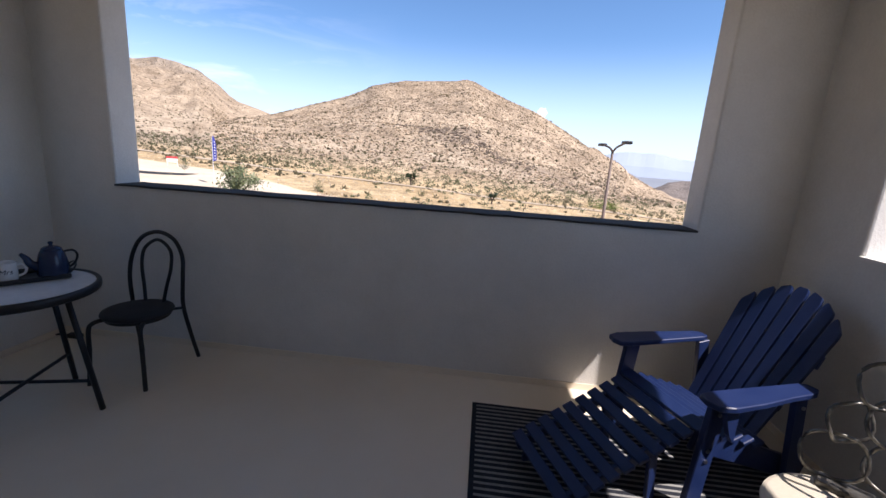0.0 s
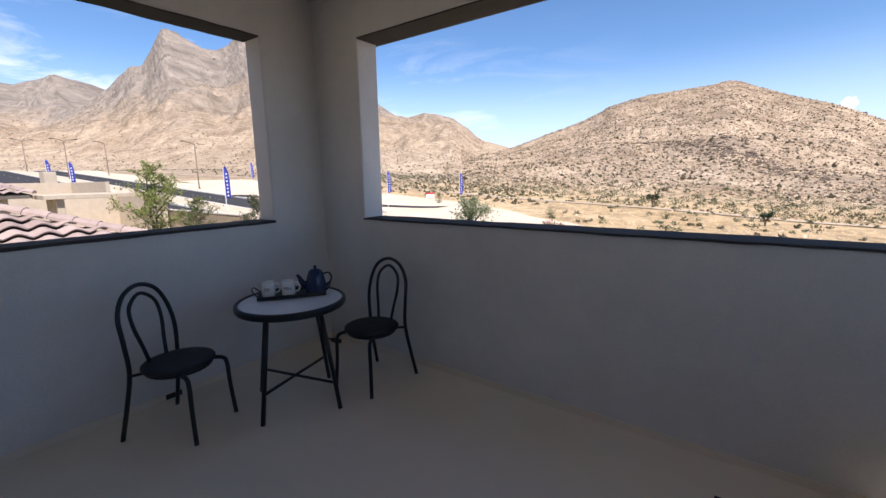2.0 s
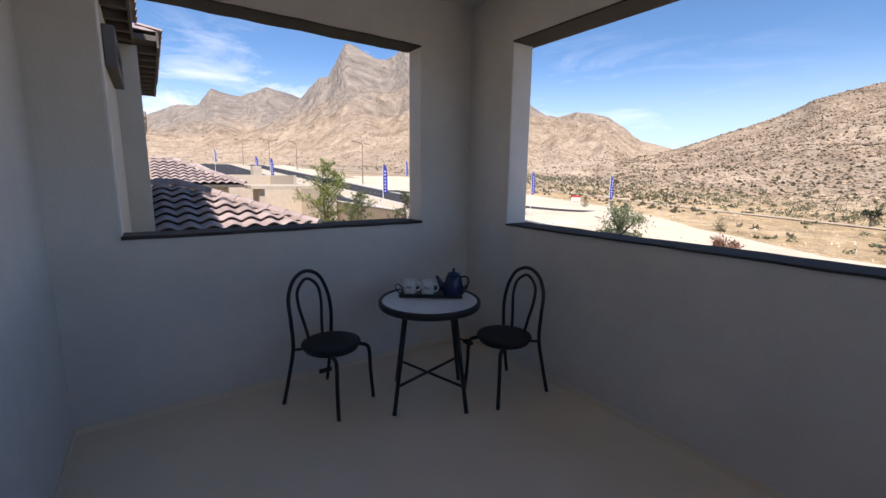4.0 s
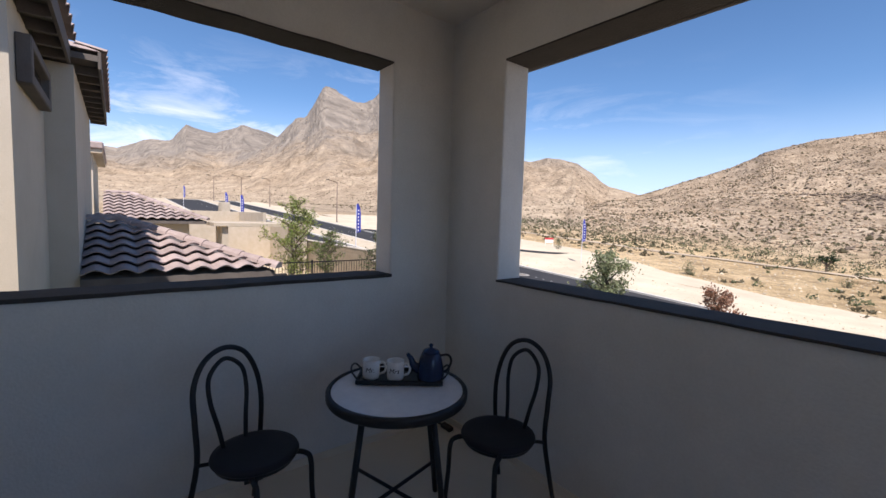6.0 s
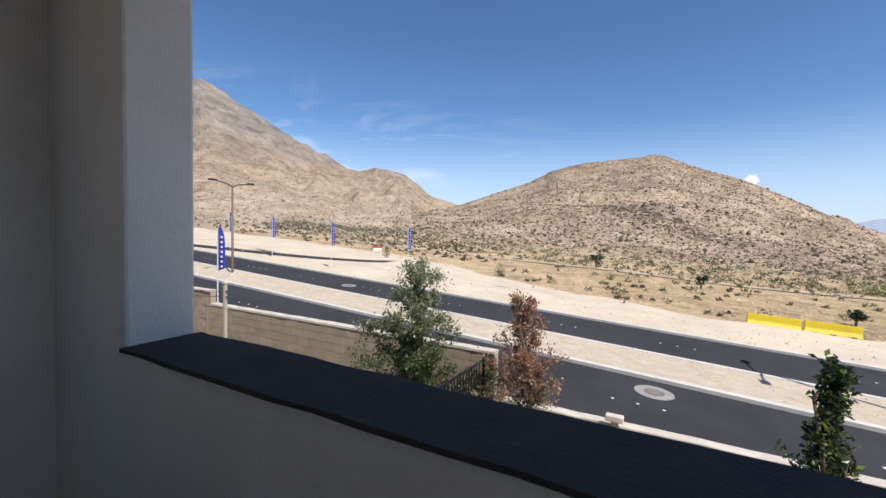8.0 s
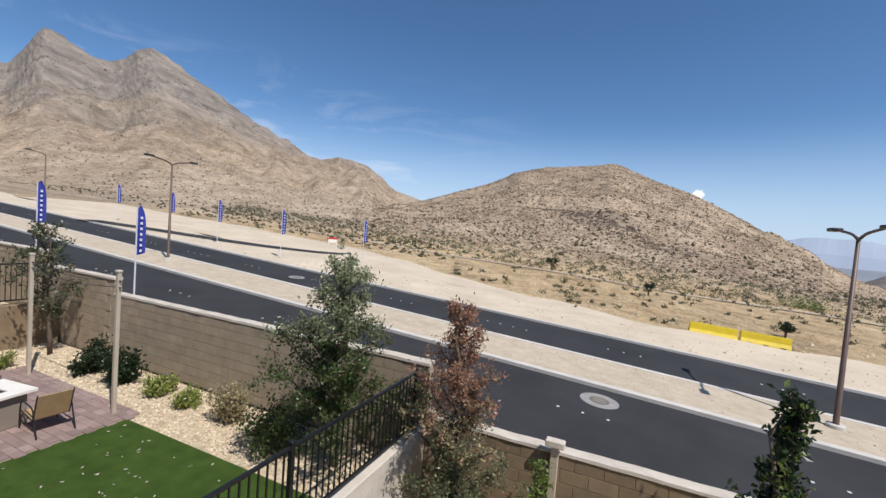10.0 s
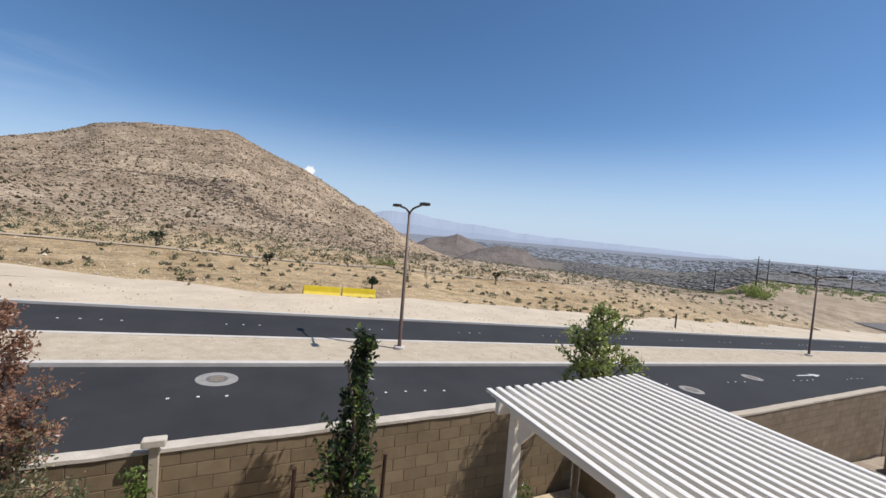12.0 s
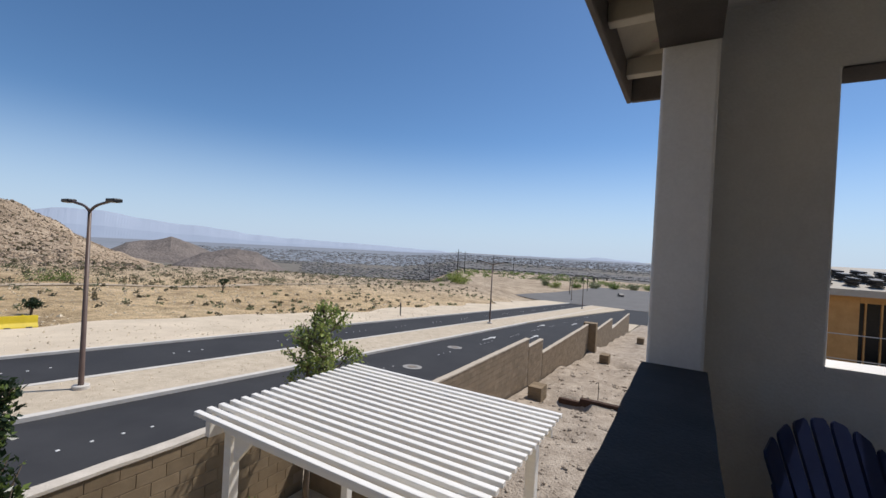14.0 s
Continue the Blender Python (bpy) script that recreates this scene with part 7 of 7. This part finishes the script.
# tree green is greyed and lightened to paint in distance haze
scatter("suburb_trees", trees_far, surf("tree_green_haze_tint", (0.095, 0.11, 0.105), (0.14, 0.155, 0.145), 0.02, 0.95, 0.0, 0.2, vary=0.2, island=True), "dark far trees between the suburb houses, haze in their colour", "trees", 6, 0.8)
for x, y in ((240, 150), (290, 150), (345, 150), (205, 110), (420, 160)):
    t = thing("power_pylon", "thin far steel power pylon", "pylon", "power pylons", m=pose(x, y, land(x, y)))
    bm = bmesh.new()
    tube(bm, [(0, 0, 0), (0, 0, 16)], 0.3, 6, taper=[0.35, 0.15])
    part("mast", bm, M_HEAD, t)
    for z in (12.5, 14.5):
        bm = bmesh.new()
        tube(bm, [(0, -2.0, z), (0, 2.0, z)], 0.12, 5)
        part("crossarm", bm, M_HEAD, t)

# belt of trees and a long wall between the desert flat and the suburb
belt_g, belt_o = [], []
for _ in range(330):
    a = g.uniform(34, 80)
    r = float(np.interp(a, (34, 55, 80), (170, 205, 320))) * g.uniform(1.0, 1.6)
    x, y = polar(a, r)
    if y < 50:
        continue
    h, w = g.uniform(1.0, 2.8), g.uniform(1.2, 3.0)
    z = land(x, y)
    for _ in range(60):
        b, rr = g.uniform(0, 6.28), w * math.sqrt(g.random())
        (belt_g if h > 1.9 else belt_o).append((x + rr * math.cos(b), y + rr * math.sin(b), z + h * (0.15 + 0.95 * g.random() * (1.1 - 0.6 * rr / w))))
for _ in range(130):
    x, y = g.uniform(266, 330), g.uniform(-45, 95)
    h, w = g.uniform(1.4, 3.4), g.uniform(1.5, 3.2)
    z = land(x, y)
    for _ in range(60):
        b, rr = g.uniform(0, 6.28), w * math.sqrt(g.random())
        (belt_g if h > 2.6 else belt_o).append((x + rr * math.cos(b), y + rr * math.sin(b), z + h * (0.1 + g.random() * (1.1 - 0.6 * rr / w))))
belt = thing("tree_belt", "belt of low green trees beyond the desert flat", "trees", kind="stuff")
leaf_cloud("green_leaves", belt_g, 0.75, M_GREEN, belt, 301)
leaf_cloud("olive_leaves", belt_o, 0.65, M_OLIVE, belt, 302)
bm = bmesh.new()
for k in range(24):
    x, y = polar(42 + k * 0.8, 205 + k * 1.5)
    z = land(x, y)
    box(bm, -1.55, 1.55, -0.1, 0.1, -0.8, 1.7, 0, 1, pose(x, y, z, 0, 0, -(42 + k * 0.8) + 8))
solo("boundary_wall", bm, M_HOUSED, "long brown block wall beyond the desert flat", "wall", "structure")

# ---------------------------------------------------------------- far junction
def sheet(name, x0, x1, y0, y1, lift, material, label, cat):
    bm = bmesh.new()
    nx, ny = 12, 16
    g2 = [[bm.verts.new((x0 + (x1 - x0) * i / nx, y0 + (y1 - y0) * j / ny, max(grade(x0 + (x1 - x0) * i / nx), land(x0 + (x1 - x0) * i / nx, y0 + (y1 - y0) * j / ny)) + lift)) for j in range(ny + 1)] for i in range(nx + 1)]
    for i in range(nx):
        for j in range(ny):
            bm.faces.new((g2[i][j], g2[i + 1][j], g2[i + 1][j + 1], g2[i][j + 1]))
    solo(name, bm, material, label, cat, "structure")


sheet("cross_road", 124.02, 262, -60, 46, 0.12, M_OLDROAD, "wide asphalt junction of two roads", "road")
bm = bmesh.new()
rows = [[bm.verts.new((x, y, grade(x) + 0.07)) for y in (4.5, 9.999)] for x in (78.02, 90, 100, 112, 124.01)]
for A, B in zip(rows, rows[1:]):
    bm.faces.new((A[0], B[0], B[1], A[1]))
solo("road_widening", bm, M_ASPHALT, "dark asphalt widening before the junction", "road", "structure")
bm = bmesh.new()
top, low = [], []
for x, y in ((58, 19.0), (74, 17.9), (90, 16.7), (106, 15.3), (118, 14.2), (121.5, 14.4), (122.5, 16.0), (122.5, 18.99)):
    top.append(bm.verts.new((x, y, grade(x) + 0.22)))
    low.append(bm.verts.new((x, y, grade(x) - 0.1)))
bm.faces.new(top)
for k in range(len(top) - 1):
    bm.faces.new((top[k], low[k], low[k + 1], top[k + 1]))
bmesh.ops.recalc_face_normals(bm, faces=bm.faces)
solo("median_flare", bm, M_MEDIAN, "pale gravel median widening towards the junction", "median", "structure")
fb = thing("form_board", "long dark form board lying across the dirt lot", "board")
bm = bmesh.new()
for k in range(12):
    y = 5.0 - k * 0.95
    box(bm, 21.72, 21.98, y - 0.94, y, min(lot_z(21.8, y), lot_z(21.8, y - 0.9)) - 0.1, max(lot_z(21.8, y), lot_z(21.8, y - 0.9)) + 0.12)
part("plank", bm, M_STAKE, fb)
for y in (3.4, 2.2, 1.2):
    bm = bmesh.new()
    z = lot_z(22.4, y)
    tube(bm, smoothpath([(22.4, y, z - 0.1), (22.4, y, z + 0.7), (22.4, y + 0.06, z + 0.78), (22.4, y + 0.13, z + 0.7)], 5), 0.018, 6)
    solo("rebar_hook", bm, M_BARK, "thin rusty hooked bar standing in the dirt", "rebar", group="rebar hooks")

def traffic_signal(x, y, turn):
    z = grade(x) + 0.2
    t = thing("traffic_signal", "dark traffic signals hung from a mast arm", "traffic light", "signals at the junction", m=pose(x, y, z, 0, 0, turn))
    bm = bmesh.new()
    tube(bm, [(0, 0, 0), (0, 0, 6.5)], 0.14, 8)
    part("mast", bm, M_HEAD, t)
    bm = bmesh.new()
    tube(bm, [(0, 0, 6.0), (9, 0, 6.5)], 0.09, 8)
    part("arm", bm, M_HEAD, t)
    for u in (4.5, 8.6):
        bm = bmesh.new()
        box(bm, u - 0.25, u + 0.25, -0.2, 0.2, 5.4, 6.7, 0.05)
        part("signal_head", bm, M_HEAD, t)


lot("lot_dirt_far", 78.1, 123.9, -40, 4.4, lambda x, y: grade(x) + 0.15 + 0.3 * noise.noise(Vector((x * 0.2, y * 0.2, 4))), M_DIRT, "bare dirt lot beside the junction")

traffic_signal(168, 40, -75)
traffic_signal(205, 41, -95)

car = thing("car", "small dark car standing at the far junction", "car", m=pose(186, 24, grade(186) + 0.13, 0, 0, 20))
bm = bmesh.new()
slab(bm, [(-2.1, 0.25), (2.1, 0.25), (2.15, 0.7), (1.2, 0.85), (0.55, 1.35), (-1.2, 1.38), (-1.9, 0.9), (-2.15, 0.8)], 1.7, pose(0, 0.85, 0, 90, 0, 0))
part("body", bm, M_HEAD, car)
for wx in (-1.35, 1.35):
    for wy in (-0.8, 0.8):
        bm = bmesh.new()
        tube(bm, [(wx, wy - 0.1, 0.32), (wx, wy + 0.1, 0.32)], 0.32, 14)
        part("wheel", bm, M_BLACK, car)

# ---------------------------------------------------------------- block walls, last
block_wall("yard_wall_east", -0.96, 8.3, -3.4, -1.64)
block_wall("yard_wall_west", -9.85, -0.97, -2.4, -0.78, single=False, blocks=M_BLOCKLIT, core=M_BLOCKLIT)
block_wall("yard_wall_corner", -13.4, -9.86, -2.4, -0.40, single=False, blocks=M_BLOCKLIT, core=M_BLOCKLIT)
block_wall("yard_wall_far_west", -27.0, -13.41, -1.75, 0.0, single=False, blocks=M_BLOCKLIT, core=M_BLOCKLIT)
block_wall("yard_wall_lot_a", 8.46, 22.1, -4.9, -2.62, single=False, cap=M_PILASTER, label="tan concrete block lot wall stepping down with the road")
block_wall("yard_wall_lot_b", 22.11, 24.4, -5.3, -3.02, single=False, cap=M_PILASTER, label="tan concrete block lot wall stepping down with the road")
block_wall("yard_wall_lot_c", 24.41, 36.2, -6.1, -3.75, single=False, cap=M_PILASTER, label="tan concrete block lot wall stepping down with the road")
block_wall("yard_wall_lot_d", 36.9, 48, -7.4, -4.7, single=False, cap=M_PILASTER, label="tan concrete block lot wall stepping down with the road")
block_wall("yard_wall_lot_e", 48.01, 62, -8.6, -5.7, single=False, cap=M_PILASTER, label="tan concrete block lot wall stepping down with the road")
bm = bmesh.new()
box(bm, 36.21, 36.89, 6.1, 7.05, -7.0, -3.62, 0.02)
solo("wall_pier", bm, M_BLOCK, "square tan block wall pier", "pier", "structure")
